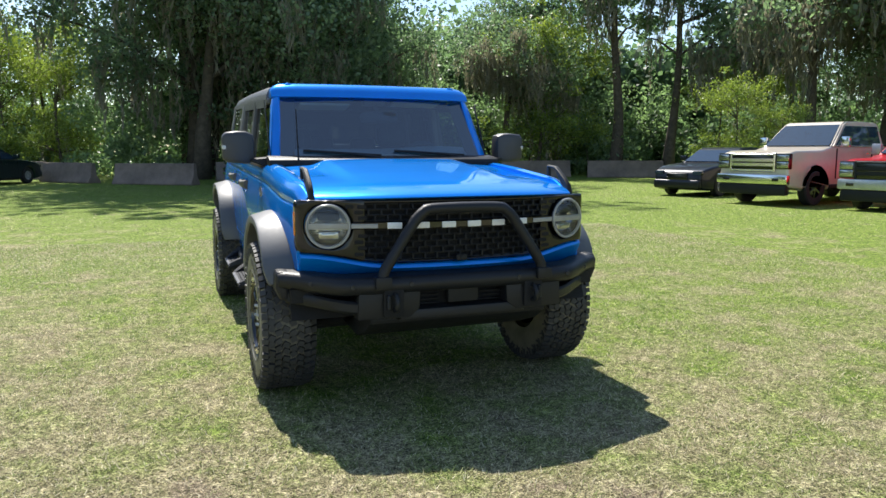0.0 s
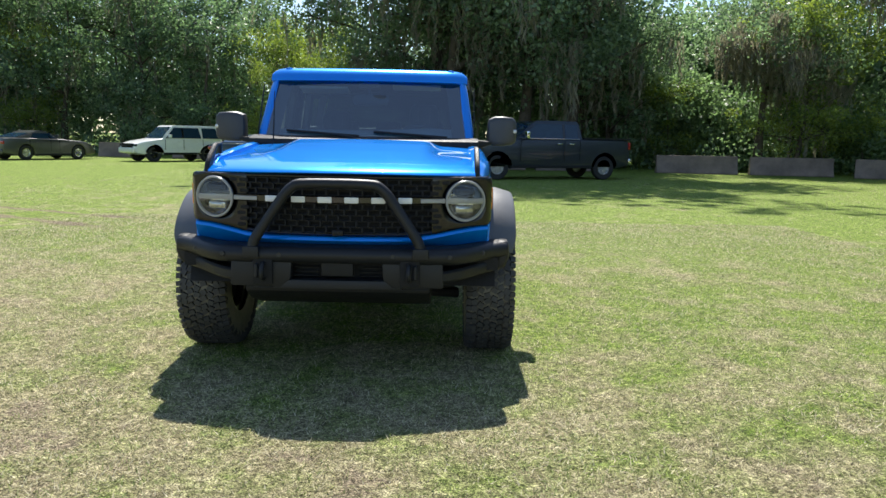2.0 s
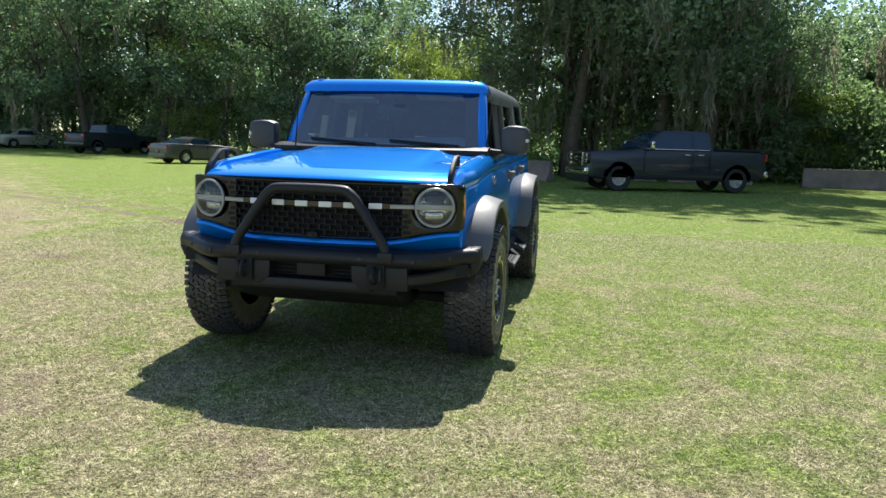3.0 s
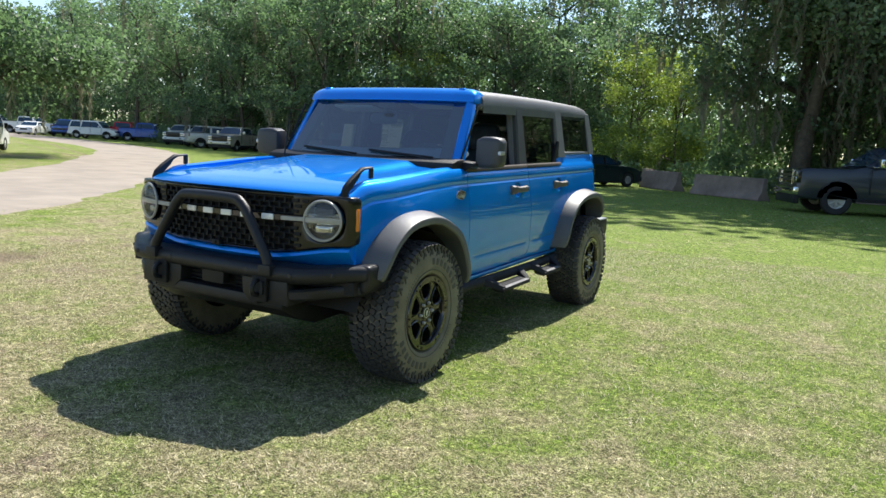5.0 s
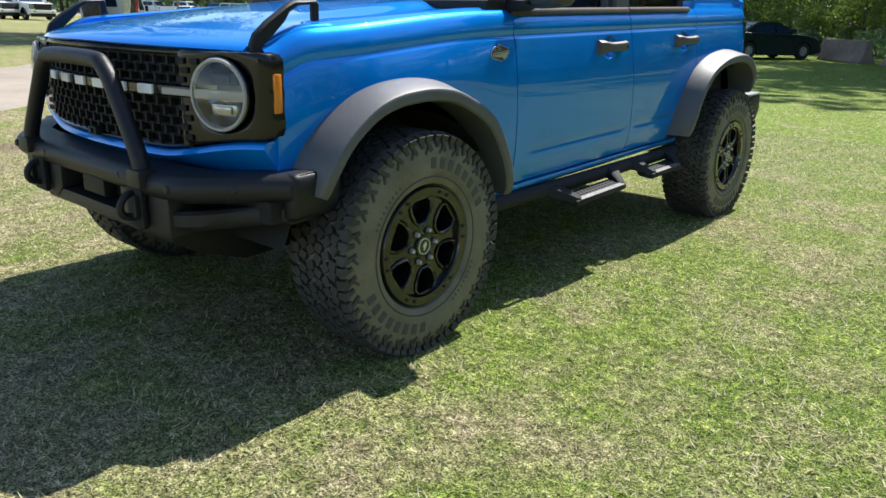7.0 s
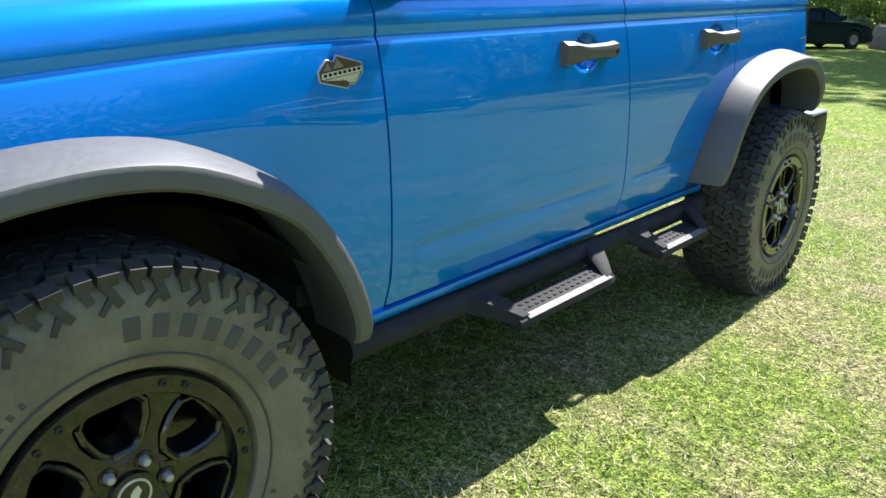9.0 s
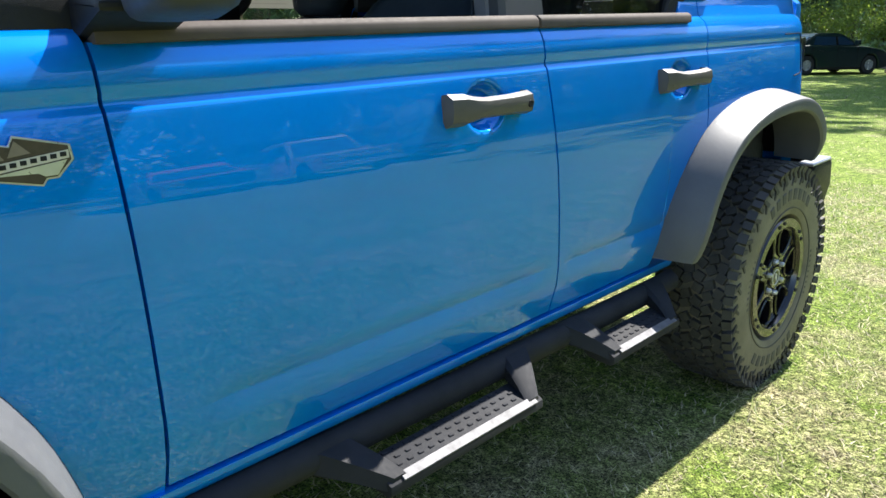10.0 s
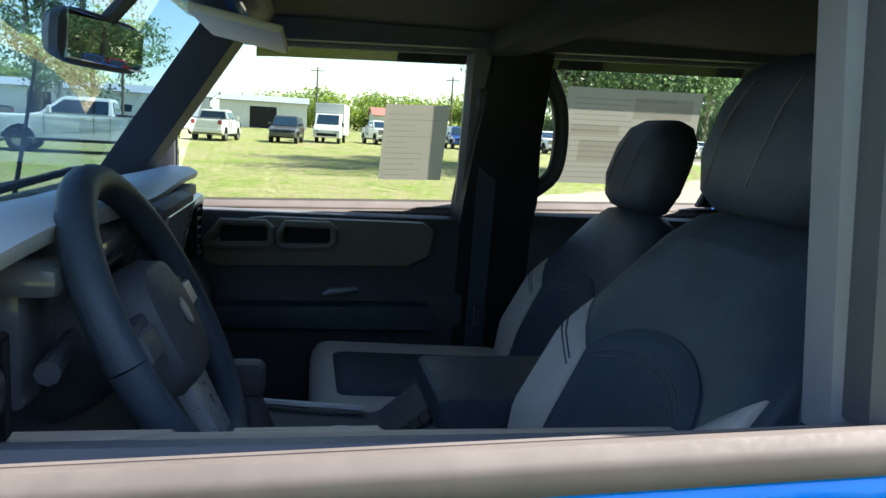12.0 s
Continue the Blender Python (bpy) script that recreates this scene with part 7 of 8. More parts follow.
for m in (Matrix.Identity(4), MIRROR):
    # trim inside the windscreen pillar and over the doors
    bm = bmesh.new()
    rings = []
    for z in np.linspace(1.28, 1.77, 8):
        k = (z - 1.332) / 0.412
        xo = 0.742 - 0.07 * (z - 1.27) / 0.51
        back = 0.806 + (z - 1.42) * 0.676

        def front(x):
            return 0.671 + 0.285 * k - 0.05 * (1 - (x / 0.72) ** 2)
        rings.append([(xo - 0.115, front(xo - 0.115), z), (xo - 0.025, front(xo - 0.025), z), (xo - 0.012, back, z), (xo - 0.03, back + 0.022, z), (xo - 0.085, back + 0.006, z)])
    _, fs = loft(bm, rings, True, True)
    bmesh.ops.recalc_face_normals(bm, faces=fs)
    part("pillar_trim", bm, CABIN, truck, m=m)
    bm = bmesh.new()
    prism(bm, [(0.62, 1.70), (0.715, 1.705), (0.71, 1.77), (0.60, 1.78)], 1.0, 3.2, "y", 0.012, 2)
    part("roof_rail_trim", bm, CABIN, truck, m=m @ RAKE @ Matrix.Translation((0, 0, -0.03)))
    # inner centre pillar with the belt
    bm = bmesh.new()
    rings = []
    for k, a, b, xi in [(0.6, 1.56, 1.78, 0.70), (1.25, 1.56, 1.80, 0.70), (1.33, 1.565, 1.81, 0.685), (1.5, 1.585, 1.80, 0.665), (1.72, 1.62, 1.81, 0.635)]:
        xo = 0.765 - 0.07 * max(0, k - 1.25) / 0.45
        a += 0.055 if m is not MIRROR else 0.0
        rings.append([(xi, a + 0.02, k), (xi - 0.008, (a + b) / 2, k), (xi, b - 0.02, k), (xo, b, k), (xo, a, k)])
    _, fs = loft(bm, rings, True, True)
    bmesh.ops.recalc_face_normals(bm, faces=fs)
    part("centre_pillar_trim", bm, PLASTIC, truck, "black pillar trim", m=m)
    bm = bmesh.new()
    rings = []
    fy = 0.028
    for k in np.linspace(0, 1, 5):
        z, xo = 1.285 + 0.43 * k, 0.792 - 0.060 * k
        rings.append([(xo, 1.578 + fy, z), (xo - 0.010, 1.562 + fy, z), (xo - 0.024, 1.558 + fy, z), (xo - 0.030, 1.545 + fy, z), (xo - 0.060, 1.542 + fy, z), (xo - 0.075, 1.556 + fy, z), (xo - 0.075, 1.60 + fy, z), (xo, 1.60 + fy, z)])
    _, fs = loft(bm, rings, True, True)
    bmesh.ops.recalc_face_normals(bm, faces=fs)
    part("pillar_door_frame", bm, DOORFRAME, truck, "grey ribbed door frame", m=m, sharp=30)
    bm = bmesh.new()
    tube(bm, smooth_line([(0.72, 1.785, 1.36), (0.715, 1.838, 1.41), (0.71, 1.850, 1.50), (0.70, 1.835, 1.60), (0.685, 1.79, 1.68)], 4), 0.022, 10)
    part("grab_handle", bm, CABIN, truck, "black grab handle", m=m)
    bm = bmesh.new()
    prism(bm, [(1.62, 1.60), (1.67, 1.60), (1.655, 0.75), (1.605, 0.75)], 0.672, 0.676, "x")
    box(bm, (0.67, 1.645, 1.60), (0.03, 0.09, 0.05), 0.01)
    box(bm, (0.668, 1.635, 1.02), (0.012, 0.05, 0.04), 0.004, 1)
    part("seat_belt", bm, LEATHER, truck, "dark seat belt", m=m)
    bm = bmesh.new()
    box(bm, (0.660, 1.635, 1.02), (0.006, 0.02, 0.055), 0.002, 1)
    part("belt_tongue", bm, CHROME, truck, m=m)
    # inner door skins
    for nm, y0, y1 in (("front_door_panel", 0.715, 1.60), ("rear_door_panel", 1.78, 2.48)):
        bm = bmesh.new()
        r = 0.0006
        prism(bm, [(0.755, 0.56), (0.765, 0.9), (0.765, 1.262 + 0.02 * (y0 > 1)), (0.745, 1.281 + 0.02 * (y0 > 1)), (0.715, 1.274 + 0.02 * (y0 > 1)), (0.70, 1.225), (0.705, 1.08), (0.69, 1.06), (0.69, 1.0), (0.705, 0.97), (0.705, 0.60)], y0, y1, "y", 0.008, 2)
        dp = part(nm, bm, CABIN, truck, "black door panel with brown-grey upper trim", m=m)
        bm = bmesh.new()
        prism(bm, [(y0 + 0.20, 1.145), (y0 + 0.24, 1.135), (y1 - 0.16, 1.145), (y1 - 0.10, 1.175), (y1 - 0.09, 1.245), (y1 - 0.12, 1.266), (y0 + 0.36, 1.268), (y0 + 0.31, 1.262), (y0 + 0.20, 1.180)], 0.684, 0.708, "x", 0.01, 2)
        part("upper_trim", bm, TAN, dp, "brown-grey upper trim", m=m)
        bm = bmesh.new()
        yh = y0 + 0.30
        for a in range(2):
            yy = yh + 0.16 * a
            line = [(0.678, yy - 0.07 - 0.03 * (1 - a), 1.196), (0.668, yy - 0.07, 1.226), (0.672, yy - 0.055, 1.252), (0.672, yy + 0.055, 1.252), (0.668, yy + 0.07, 1.240), (0.668, yy + 0.07, 1.212), (0.672, yy + 0.055, 1.196), (0.672, yy - 0.055, 1.193), (0.678, yy - 0.07 - 0.03 * (1 - a), 1.196)]
            tube(bm, line, 0.010, 8)
        part("door_pull", bm, TAN, dp, "brown-grey door pull", m=m)
        # solid black blocks painted as the shade in the hollows behind the pulls
        bm = bmesh.new()
        for a in range(2):
            box(bm, (0.682, yh + 0.16 * a, 1.223), (0.012, 0.115, 0.045), 0.004, 1)
        part("pull_recess_dark", bm, VOID, dp, m=m)
        bm = bmesh.new()
        prism(bm, [(y0 + 0.18, 0.985), (y0 + 0.22, 1.045), (y1 - 0.1, 1.05), (y1 - 0.08, 0.98)], 0.63, 0.70, "x", 0.014, 2)
        part("armrest", bm, LEATHER, dp, m=m)
        bm = bmesh.new()
        prism(bm, [(y0 + 0.50, 1.072), (y0 + 0.52, 1.090), (y0 + 0.585, 1.094), (y0 + 0.60, 1.088), (y0 + 0.55, 1.078)], 0.640, 0.665, "x", 0.004, 1)
        part("switch_pack", bm, SILVER, dp, m=m)
    bm = bmesh.new()
    box(bm, (0.70, 2.88, 1.01), (0.06, 0.84, 0.82), 0.02)
    part("boot_side_trim", bm, CABIN, truck, m=m)
bm = bmesh.new()
box(bm, (0, 3.375, 1.03), (1.40, 0.03, 0.82), 0.01)
part("tailgate_trim", bm, CABIN, truck)
bm = bmesh.new()
box(bm, (0, 0.66, 0.95), (1.44, 0.06, 0.72), 0.01)
part("firewall", bm, CABIN, truck)

# dashboard
bm = bmesh.new()
rings = []
for x in np.linspace(-0.70, 0.70, 29):
    bulge = 0.022 * math.exp(-((x - 0.46) / 0.30) ** 2)
    back = 0.035 * step01(0.2, -0.6, x)
    rings.append([(x, 0.69, 1.350), (x, 0.78, 1.372 + 0.5 * bulge), (x, 0.87 - back, 1.386 + bulge), (x, 0.915 - back, 1.384 + bulge), (x, 0.936 - back, 1.372 + bulge), (x, 0.930 - back, 1.358 + 0.8 * bulge), (x, 0.88 - back, 1.342 + 0.5 * bulge), (x, 0.70, 1.31)])
_, fs = loft(bm, rings, True, True)
bmesh.ops.recalc_face_normals(bm, faces=fs)
dash = part("dashboard", bm, DASH, truck, "pale grey dashboard pad over black panels", sharp=50)
bm = bmesh.new()
prism(bm, [(0.70, 1.335), (0.90, 1.345), (0.89, 1.20), (0.90, 1.15), (0.95, 1.08), (0.93, 0.86), (0.70, 0.80)], -0.69, 0.69, "x", 0.012, 2)
part("dash_panel", bm, CABIN, dash, "black dash panel")
bm = bmesh.new()
box(bm, (0.37, 0.90, 1.345), (0.34, 0.10, 0.03), 0.012)
box(bm, (0.37, 0.90, 1.28), (0.32, 0.03, 0.12), 0.01)
part("instrument_display", bm, SCREEN, dash, "dark instrument screen")
bm = bmesh.new()
box(bm, (0, 0, 0), (0.275, 0.03, 0.15), 0.01, 2)
scr = part("touch_screen", bm, CABIN, dash, "unlit touch screen with its reflection painted in as pale grey", m=Matrix.Translation((0.045, 0.950, 1.305)) @ Matrix.Rotation(radians(-12), 4, "X"))
bm = bmesh.new()
box(bm, (0, 0.017, 0), (0.25, 0.004, 0.128), 0.001, 1)
part("screen_face", bm, TOUCH, scr, m=Matrix.Translation((0.045, 0.950, 1.305)) @ Matrix.Rotation(radians(-12), 4, "X"))
for x in (-0.58, 0.62, 0.215, -0.20):
    bm = bmesh.new()
    for z in np.linspace(1.20, 1.29, 5):
        box(bm, (x, 0.905, z), (0.075, 0.03, 0.006), 0.002, 1)
    for sx in (-1, 1):
        box(bm, (x + sx * 0.042, 0.905, 1.245), (0.010, 0.035, 0.125), 0.003, 1)
    box(bm, (x, 0.905, 1.308), (0.094, 0.035, 0.010), 0.003, 1)
    box(bm, (x, 0.905, 1.184), (0.094, 0.035, 0.010), 0.003, 1)
    part("air_vent", bm, PLASTIC, dash, "slatted air vent")
bm = bmesh.new()
tube(bm, [(-0.60, 0.915, 1.315), (-0.27, 0.915, 1.315)], 0.014, 8)
part("dash_grab_bar", bm, SILVER, dash, "grey dash grab bar")
bm = bmesh.new()
box(bm, (0.0, 0.985, 1.13), (0.26, 0.05, 0.06), 0.012)
for k in range(5):
    box(bm, (-0.10 + 0.05 * k, 1.012, 1.13), (0.03, 0.01, 0.03), 0.004, 1)
part("climate_controls", bm, CABIN, dash)

# steering wheel
SW = Matrix.Translation((0.37, 1.010, 1.270)) @ Matrix.Rotation(radians(26.5), 4, "X")   # plane x, z of the wheel; its face looks along +y
bm = bmesh.new()
ring = [(0.174 * math.cos(a), 0, 0.174 * math.sin(a)) for a in np.linspace(0, 2 * math.pi, 65)]
tube(bm, ring, 0.0195, 16, caps=False)
sw = part("steering_wheel", bm, LEATHER, truck, "black leather steering wheel", m=SW)
bm = bmesh.new()
rings = []
for y, k in [(-0.05, 0.8), (-0.035, 0.97), (-0.005, 1.0), (0.018, 0.86), (0.026, 0.6)]:
    rings.append([(0.088 * k * c, y, 0.078 * k * s - 0.005) for c, s in ((math.copysign(abs(math.cos(a)) ** 0.6, math.cos(a)), math.copysign(abs(math.sin(a)) ** 0.6, math.sin(a))) for a in np.linspace(0, 2 * math.pi, 24, endpoint=False))])
_, fs = loft(bm, rings, True, True)
bmesh.ops.recalc_face_normals(bm, faces=fs)
part("airbag_cover", bm, CABIN, sw, "black horn pad", m=SW)
bm = bmesh.new()
prism(bm, [(-0.012, 0.0), (0.0, 0.018), (0.014, 0.010), (0.010, -0.012), (-0.004, -0.02)], 0.026, 0.030, "y", 0.002, 1)
part("wheel_emblem", bm, SILVER, sw, "small plain silver emblem", m=SW)
for sx in (-1, 1):
    bm = bmesh.new()
    prism(bm, [(sx * 0.07, -0.035), (sx * 0.17, -0.02), (sx * 0.17, 0.022), (sx * 0.07, 0.03)], -0.018, 0.008, "y", 0.006, 2)
    part("spoke", bm, CABIN, sw, m=SW)
    bm = bmesh.new()
    box(bm, (sx * 0.115, 0.010, 0.0), (0.06, 0.008, 0.034), 0.004, 1)
    part("spoke_button_pad", bm, SILVER if sx < 0 else SCREEN, sw, m=SW)
bm = bmesh.new()
prism(bm, [(-0.03, -0.17), (0.03, -0.17), (0.045, -0.07), (-0.045, -0.07)], -0.016, 0.006, "y", 0.006, 2)
part("lower_spoke", bm, SILVER, sw, "grey lower spoke", m=SW)
bm = bmesh.new()
tube(bm, [(0.37, 0.965, 1.27), (0.37, 0.90, 1.235), (0.37, 0.70, 1.13)], [0.062, 0.078, 0.06], 18)
part("steering_column", bm, CABIN, truck)
for sx in (-1, 1):
    bm = bmesh.new()
    tube(bm, [(0.37 + sx * 0.05, 0.930, 1.268), (0.37 + sx * 0.17, 0.940, 1.262)], [0.009, 0.012], 8)
    part("stalk", bm, CABIN, truck)
bm = bmesh.new()
lathe(bm, [(0.0, 0.03), (0.02, 0.029), (0.026, 0.02), (0.026, 0.001)], 20, "y")
part("light_switch", bm, SCREEN, truck, "round dark grey light switch", m=Matrix.Translation((0.63, 0.905, 1.275)))


def front_seat(cx, dy, dz):
    seat = thing("front_seat", Matrix.Translation((cx, dy, dz)), "front seat in black, navy and grey-taupe leather", "seat", "front seats")
    lean = Matrix.Translation((0, 1.55, 0.86)) @ Matrix.Rotation(radians(-21), 4, "X")

    def slab(name, rows, mat_, label="", m=lean):
        """A padded piece lofted from rows of (height, half width, back, front, bolster)."""
        bm = bmesh.new()
        rings = []
        for z, w, yb, yf, bo in rows:
            ring = []
            for a in np.linspace(0, 2 * math.pi, 28, endpoint=False):
                c, s = math.cos(a), math.sin(a)
                x = w * math.copysign(abs(c) ** 0.55, c)
                y = (yb + yf) / 2 + (yb - yf) / 2 * math.copysign(abs(s) ** 0.5, s)
                if s < 0:
                    y -= bo * (abs(x) / w) ** 2
                ring.append((x, y, z))
            rings.append(ring)
        _, fs = loft(bm, rings, True, True)
        bmesh.ops.recalc_face_normals(bm, faces=fs)
        return part(name, bm, mat_, seat, label, m=m, sharp=60)
    back = [(0.0, 0.22, 0.07, -0.03, 0.02), (0.06, 0.245, 0.075, -0.045, 0.045), (0.2, 0.262, 0.08, -0.05, 0.075), (0.34, 0.258, 0.08, -0.045, 0.060), (0.46, 0.238, 0.075, -0.035, 0.015), (0.54, 0.20, 0.07, -0.025, 0.0), (0.585, 0.15, 0.06, -0.01, 0.0), (0.60, 0.10, 0.045, 0.005, 0.0)]
    slab("backrest", back, LEATHER, "black leather backrest")

    def front_y(x, z):
        w, yb, yf, bo = (curve1([(r[0], r[k]) for r in back], z) for k in (1, 2, 3, 4))
        c = min(1.0, abs(x) / w)
        s = math.sqrt(max(0.0, 1 - c ** (2 / 0.55)))
        return (yb + yf) / 2 - (yb - yf) / 2 * s ** 0.5 - bo * c * c

    def patch(name, xi, xo, top, mat_, label):
        """A padded panel sewn on the front of the backrest."""
        bm = bmesh.new()

        def at_(u, v):
            z = 0.02 + (top(u) - 0.02) * v
            x = xi(z) + (xo(z) - xi(z)) * u
            e = min(1.0, 9 * min(u, 1 - u), 9 * min(v, 1 - v))
            return (x, front_y(x, z) - 0.003 - 0.007 * math.sin(e * math.pi / 2), z)
        sheet(bm, 22, 22, at_)
        bmesh.ops.recalc_face_normals(bm, faces=bm.faces)
        flange(bm, (0, 0.022, 0))
        ob = part(name, bm, mat_, seat, label, m=lean, sharp=60)
        bm = bmesh.new()
        for k in (0.10, 0.13):
            tube(bm, [Vector(at_(u, 1 - k)) + Vector((0, -0.0005, 0)) for u in np.linspace(0.1, 0.9, 16)], 0.0013, 4)
        part("seam_stitching", bm, STITCH, ob, "grey thread seam", m=lean)
    for sx in (-1, 1):
        patch("back_bolster", lambda z: sx * 0.158, lambda z: sx * 0.92 * curve1([(r[0], r[1]) for r in back], z), lambda u: 0.335 + 0.07 * u, TAUPE, "grey-taupe bolster")
    patch("back_insert", lambda z: -0.152, lambda z: 0.152, lambda u: 0.412 - 0.050 * (2 * u - 1) ** 2 - 0.02 * (2 * u - 1) ** 6, NAVY, "dark navy middle panel")
    slab("head_restraint", [(0.595, 0.09, 0.03, -0.03, 0.0), (0.612, 0.115, 0.042, -0.048, 0.0), (0.66, 0.130, 0.048, -0.066, 0.0), (0.73, 0.127, 0.046, -0.070, 0.0), (0.78, 0.117, 0.038, -0.060, 0.0), (0.808, 0.095, 0.020, -0.038, 0.0), (0.816, 0.065, 0.005, -0.02, 0.0)], LEATHER, "black leather head restraint")
    for sx in (-1, 1):
        bm = bmesh.new()
        tube(bm, [(sx * 0.06, 0.015, 0.56), (sx * 0.06, 0.005, 0.66)], 0.008, 8)
        part("head_restraint_post", bm, DARKMETAL, seat, m=lean)
        bm = bmesh.new()
        tube(bm, smooth_line([(sx * 0.045, -0.066, 0.615), (sx * 0.052, -0.072, 0.70), (sx * 0.048, -0.062, 0.765)], 4), 0.0015, 5)
        part("head_stitching", bm, STITCH, seat, m=lean)
    bm = bmesh.new()
    pad(bm, (0, 1.285, 0.905), (0.51, 0.52, 0.15), 0.060, None, 6)
    for v in bm.verts:
        if v.co.z > 0.90:
            v.co.z += 0.05 * (abs(v.co.x) / 0.25) ** 2 + 0.035 * (1.3 - v.co.y)
    part("cushion", bm, TAUPE, seat, "grey-taupe seat cushion", sharp=60)
    bm = bmesh.new()
    pad(bm, (0, 1.30, 0.965), (0.32, 0.46, 0.11), 0.04, None, 5)
    for v in bm.verts:
        if v.co.z > 0.93:
            v.co.z += 0.035 * (1.3 - v.co.y)
    part("cushion_insert", bm, NAVY, seat, "dark navy cushion middle", sharp=60)
    for sx in (-1, 1):
        bm = bmesh.new()
        tube(bm, smooth_line([(sx * 0.16, 1.50, 1.000), (sx * 0.16, 1.2, 1.010), (sx * 0.14, 1.08, 0.998)], 4), 0.002, 5)
        part("cushion_stitching", bm, STITCH, seat)
    bm = bmesh.new()
    box(bm, (0, 1.30, 0.74), (0.44, 0.46, 0.22), 0.02)
    part("seat_base", bm, CABIN, seat)
    return seat


front_seat(0.385, -0.02, 0.0)
front_seat(-0.385, 0.165, -0.065)
rear = thing("rear_bench_seat", Matrix.Identity(4), "dark rear bench seat with head restraints", "seat")
bm = bmesh.new()
pad(bm, (0, 2.42, 0.80), (1.26, 0.50, 0.16), 0.05)
part("cushion", bm, NAVY, rear)
bm = bmesh.new()
box(bm, (0, 2.44, 0.67), (1.2, 0.46, 0.12), 0.02)
part("seat_base", bm, CABIN, rear)
for x in (-0.42, 0.0, 0.42):
    bm = bmesh.new()
    pad(bm, (0, 0, 0.27), (0.40, 0.13, 0.56), 0.05, Matrix.Translation((x, 2.66, 0.82)) @ Matrix.Rotation(radians(-17), 4, "X"))
    part("backrest", bm, LEATHER, rear, sharp=60)
    bm = bmesh.new()
    pad(bm, (0, 0, 0.63), (0.25, 0.10, 0.15), 0.045, Matrix.Translation((x, 2.66, 0.82)) @ Matrix.Rotation(radians(-17), 4, "X"))
    part("head_restraint", bm, LEATHER, rear, sharp=60)
# centre console
bm = bmesh.new()
prism(bm, [(0.93, 0.66), (0.93, 1.00), (1.18, 0.968), (1.315, 0.958), (1.39, 1.020), (1.66, 1.022), (1.68, 0.66)], -0.135, 0.135, "x", 0.014, 2)
con = part("centre_console", bm, CABIN, truck, "black centre console")
bm = bmesh.new()
box(bm, (0, 1.53, 1.046), (0.255, 0.28, 0.060), 0.016, 3)
part("console_lid", bm, LEATHER, con, "padded black lid")
bm = bmesh.new()
lathe(bm, [(0.0, 0.045), (0.012, 0.046), (0.014, 0.04), (0.006, 0.036), (0.006, 0.001)], 28, "z")
part("drive_mode_dial", bm, SILVER, con, "round silver-ringed dial", m=Matrix.Translation((0.03, 1.240, 0.966)))
for k in range(4):
    bm = bmesh.new()
    box(bm, (0.03, 0, 0), (0.05, 0.022, 0.008), 0.003, 1)
    part("console_switch", bm, PLASTIC, con, m=Matrix.Translation((0.02, 1.327 + 0.018 * k, 0.972 + 0.0149 * k)) @ Matrix.Rotation(radians(39.6), 4, "X"))
bm = bmesh.new()
tube(bm, [(0, 1.10, 0.97), (0, 1.08, 1.05)], [0.03, 0.02], 12)
box(bm, (0, 1.075, 1.072), (0.055, 0.07, 0.06), 0.02, 3)
part("gear_lever", bm, CABIN, con, "black gear lever")
for sx in (-1, 1):
    bm = bmesh.new()
    tube(bm, [(sx * 0.115, 1.03, 0.993), (sx * 0.115, 1.29, 0.970)], 0.006, 6)
    part("console_edge_trim", bm, SILVER, con, "grey edge trim")
# mirror, visors, sensor box
bm = bmesh.new()
rings = []
for y, k in [(-0.03, 0.5), (-0.02, 0.85), (0.0, 1.0), (0.012, 1.0), (0.016, 0.95)]:
    rings.append([(0.135 * k * c, y, 0.040 * k * s) for c, s in ((math.copysign(abs(math.cos(a)) ** 0.45, math.cos(a)), math.copysign(abs(math.sin(a)) ** 0.5, math.sin(a))) for a in np.linspace(0, 2 * math.pi, 28, endpoint=False))])
_, fs = loft(bm, rings, True, True)
bmesh.ops.recalc_face_normals(bm, faces=fs)
MV = Matrix.Translation((0.015, 0.850, 1.607)) @ Matrix.Rotation(radians(-11), 4, "Z") @ Matrix.Rotation(radians(-4), 4, "X")
mv = part("rear_view_mirror", bm, CABIN, truck, "black framed rear-view mirror", m=MV)
bm = bmesh.new()
box(bm, (0, 0.0175, 0), (0.245, 0.004, 0.066), 0.001, 1)
part("mirror_face", bm, MIRRORGLASS, mv, "mirror glass", m=MV)
bm = bmesh.new()
tube(bm, [(0.01, 0.855, 1.63), (0, 0.915, 1.705)], 0.012, 8)
box(bm, (0, 0.945, 1.712), (0.16, 0.09, 0.04), 0.012)
part("mirror_mount", bm, CABIN, truck)
for sx in (-1, 1):
    bm = bmesh.new()
    pad(bm, (0, 0, 0), (0.36, 0.17, 0.018), 0.008, Matrix.Translation((sx * 0.345, 1.035, 1.716 if sx > 0 else 1.684)) @ Matrix.Rotation(radians(-10), 4, "X"), 2)
    part("sun_visor", bm, VISOR, truck, "pale beige sun visor")
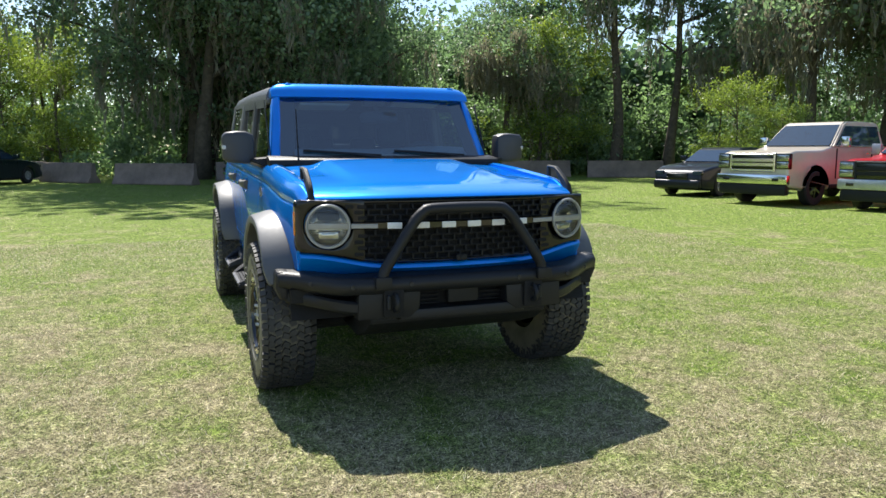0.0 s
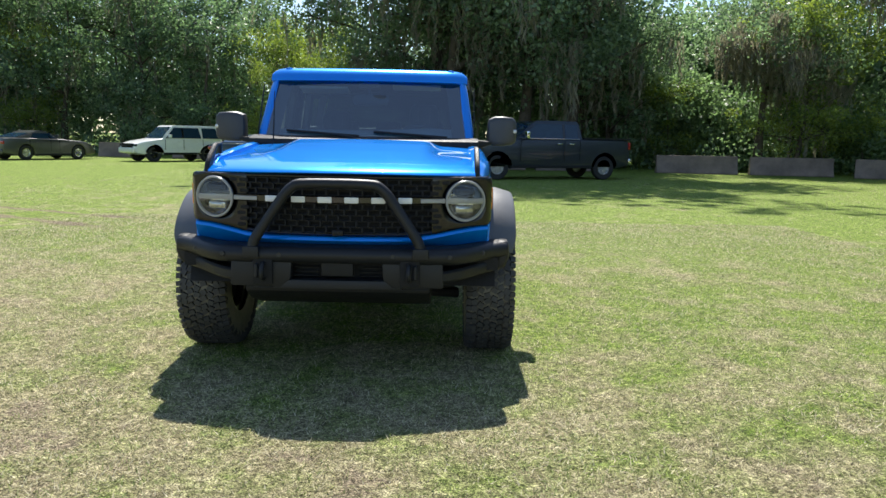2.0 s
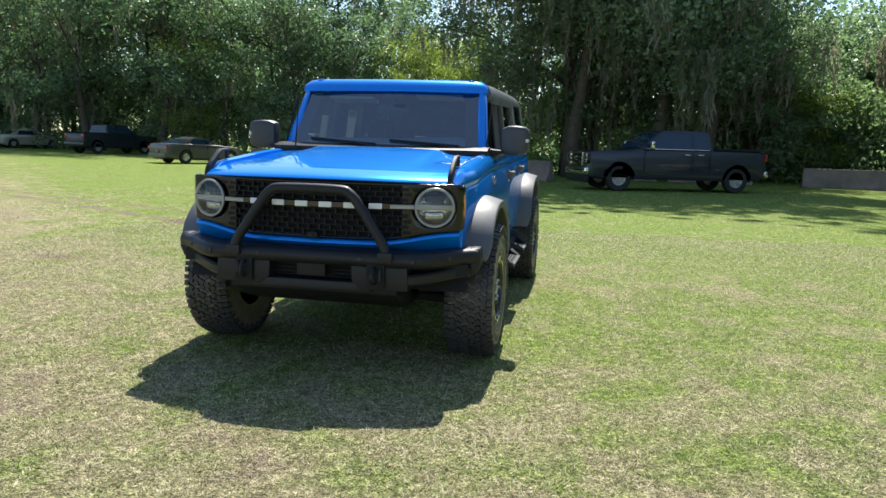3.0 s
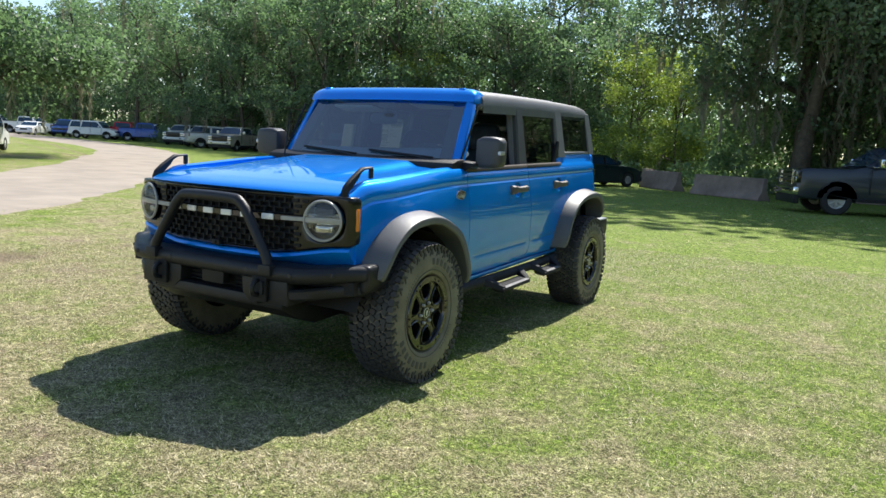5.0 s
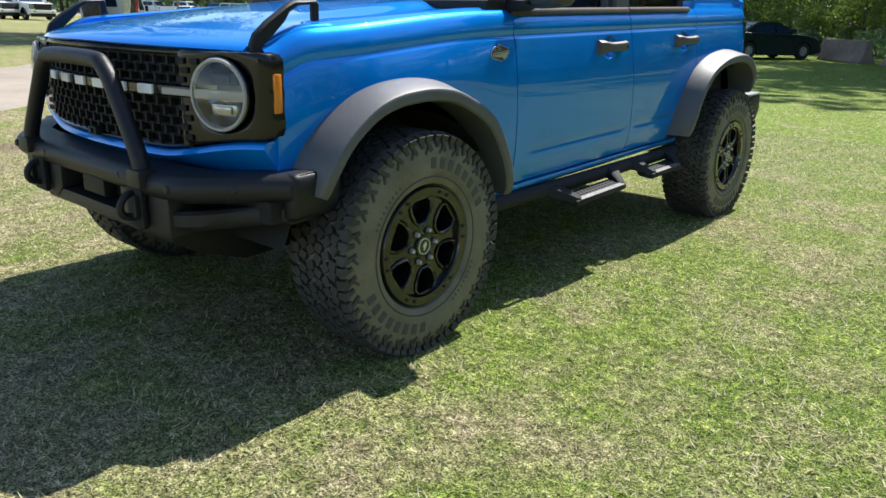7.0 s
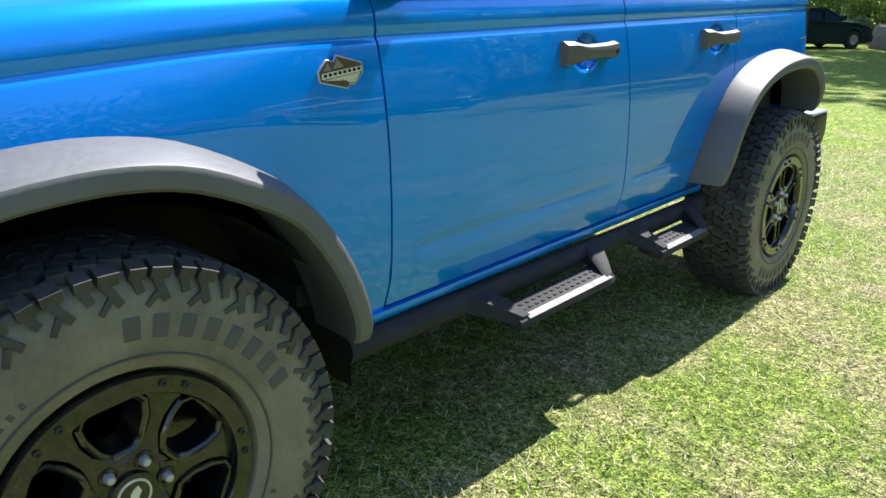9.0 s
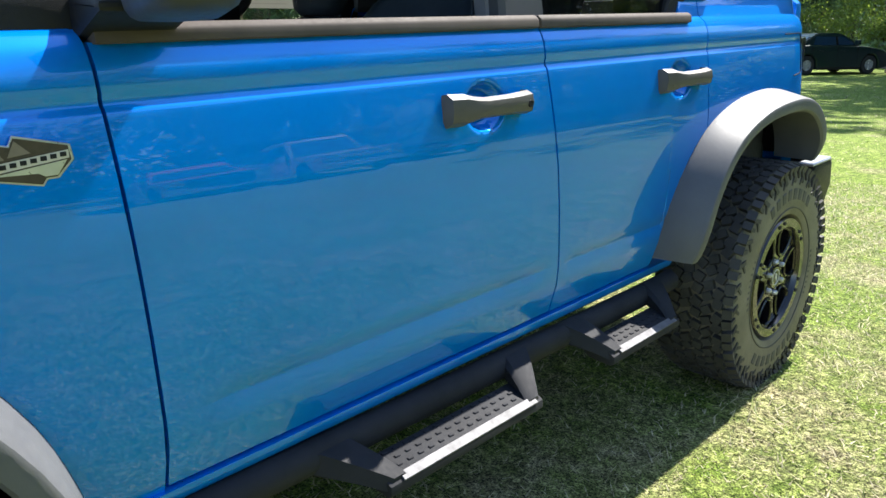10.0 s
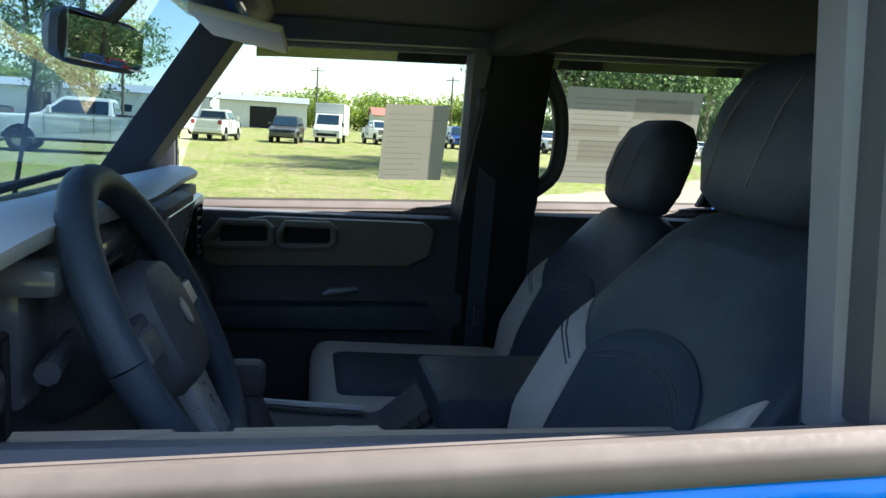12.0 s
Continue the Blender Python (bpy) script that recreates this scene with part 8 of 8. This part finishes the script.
# papers stuck inside the passenger-side windows
for y0, y1, z0, z1, tint in ((1.360, 1.532, 1.370, 1.572, 0), (1.858, 2.262, 1.386, 1.652, 1)):
    bm = bmesh.new()
    x0, x1 = -0.757, -0.735

    def pp(u, v):
        z = z0 + (z1 - z0) * v
        return (-(0.803 - 0.062 * (z - 0.05 - 1.255) / 0.445 - 0.026), y0 + (y1 - y0) * u + 0.01 * v, z + 0.006 * u)
    sheet(bm, 2, 2, pp)
    flange(bm, (0.0008, 0, 0))
    sh = part("window_sheet", bm, PAPER, truck, "printed white paper sheet with unreadable bars")
    rs = random.Random(3 + tint)
    for k in range(16 if tint else 12):
        v = 0.06 + 0.88 * k / (16 if tint else 12)
        w = rs.uniform(0.35, 0.9)
        bm = bmesh.new()
        q = [Vector(pp(0.06, v)), Vector(pp(0.06 + 0.88 * w, v)), Vector(pp(0.06 + 0.88 * w, v + 0.013)), Vector(pp(0.06, v + 0.013))]
        bm.faces.new([bm.verts.new(p + Vector((0.0016, 0, 0))) for p in q])
        part("print_bar", bm, INK, sh, smooth=False)
    if tint:
        for u0, u1, v0, v1 in ((0.06, 0.42, 0.52, 0.62), (0.14, 0.44, 0.24, 0.46), (0.50, 0.94, 0.70, 0.92)):
            bm = bmesh.new()
            bm.faces.new([bm.verts.new(Vector(pp(u, v)) + Vector((0.0012, 0, 0))) for u, v in ((u0, v0), (u1, v0), (u1, v1), (u0, v1))])
            part("print_block", bm, INK2, sh, "pale grey printed block", smooth=False)

# ---- grass blades and clippings round the truck ----
def build_grass():
    rng = np.random.default_rng(4)
    # thick round the truck, thinner further out
    n1, n2 = 400000, 210000
    x1, y1 = rng.uniform(-5.2, 6.2, n1), rng.uniform(-4.2, 7.5, n1)
    rad, ang = 5 + 22 * rng.uniform(0, 1, n2) ** 0.8, rng.uniform(0, 2 * math.pi, n2)
    x, y = np.concatenate([x1, 0.6 + rad * np.cos(ang)]), np.concatenate([y1, rad * np.sin(ang) * 1.1])
    keep = (y < 27) & (x > -9.5) & (y > -9)
    x, y = x[keep], y[keep]
    n = len(x)
    z = np.array([0.012 * noise.noise((a * 0.9, b * 0.9, 0)) + 0.012 * noise.noise((a * 0.23, b * 0.23, 7)) for a, b in zip(x, y)]) + 0.022
    tuft = np.array([noise.noise((a * 3.1, b * 3.1, 3)) for a, b in zip(x, y)])
    rad = np.hypot(x - 0.6, y)
    far = np.clip(rad / 5.0, 0.85, 5.0)
    length = rng.uniform(0.025, 0.062, n) * (0.85 + 0.12 * far) * np.clip(1.25 - rad / 30, 0.35, 1) * (1 + 0.5 * tuft)
    width = rng.uniform(0.0022, 0.0046, n) * far
    a = rng.uniform(0, 2 * math.pi, n)
    lift = rng.uniform(0.08, 0.75, n)
    d = np.stack([np.cos(a) * (1 - lift * 0.6), np.sin(a) * (1 - lift * 0.6), lift * 0.7], 1)
    side = np.stack([-np.sin(a), np.cos(a), np.zeros(n)], 1)
    base = np.stack([x, y, z], 1)
    verts = np.stack([base - side * width[:, None], base + side * width[:, None], base + d * length[:, None]], 1).reshape(-1, 3)
    me = mesh_of("grass", verts, np.arange(n * 3).reshape(n, 3))
    me.materials.append(BLADES)
    tagged(new("grass", me), "short mown grass blades and dry clippings", "grass", kind="stuff")


build_grass()
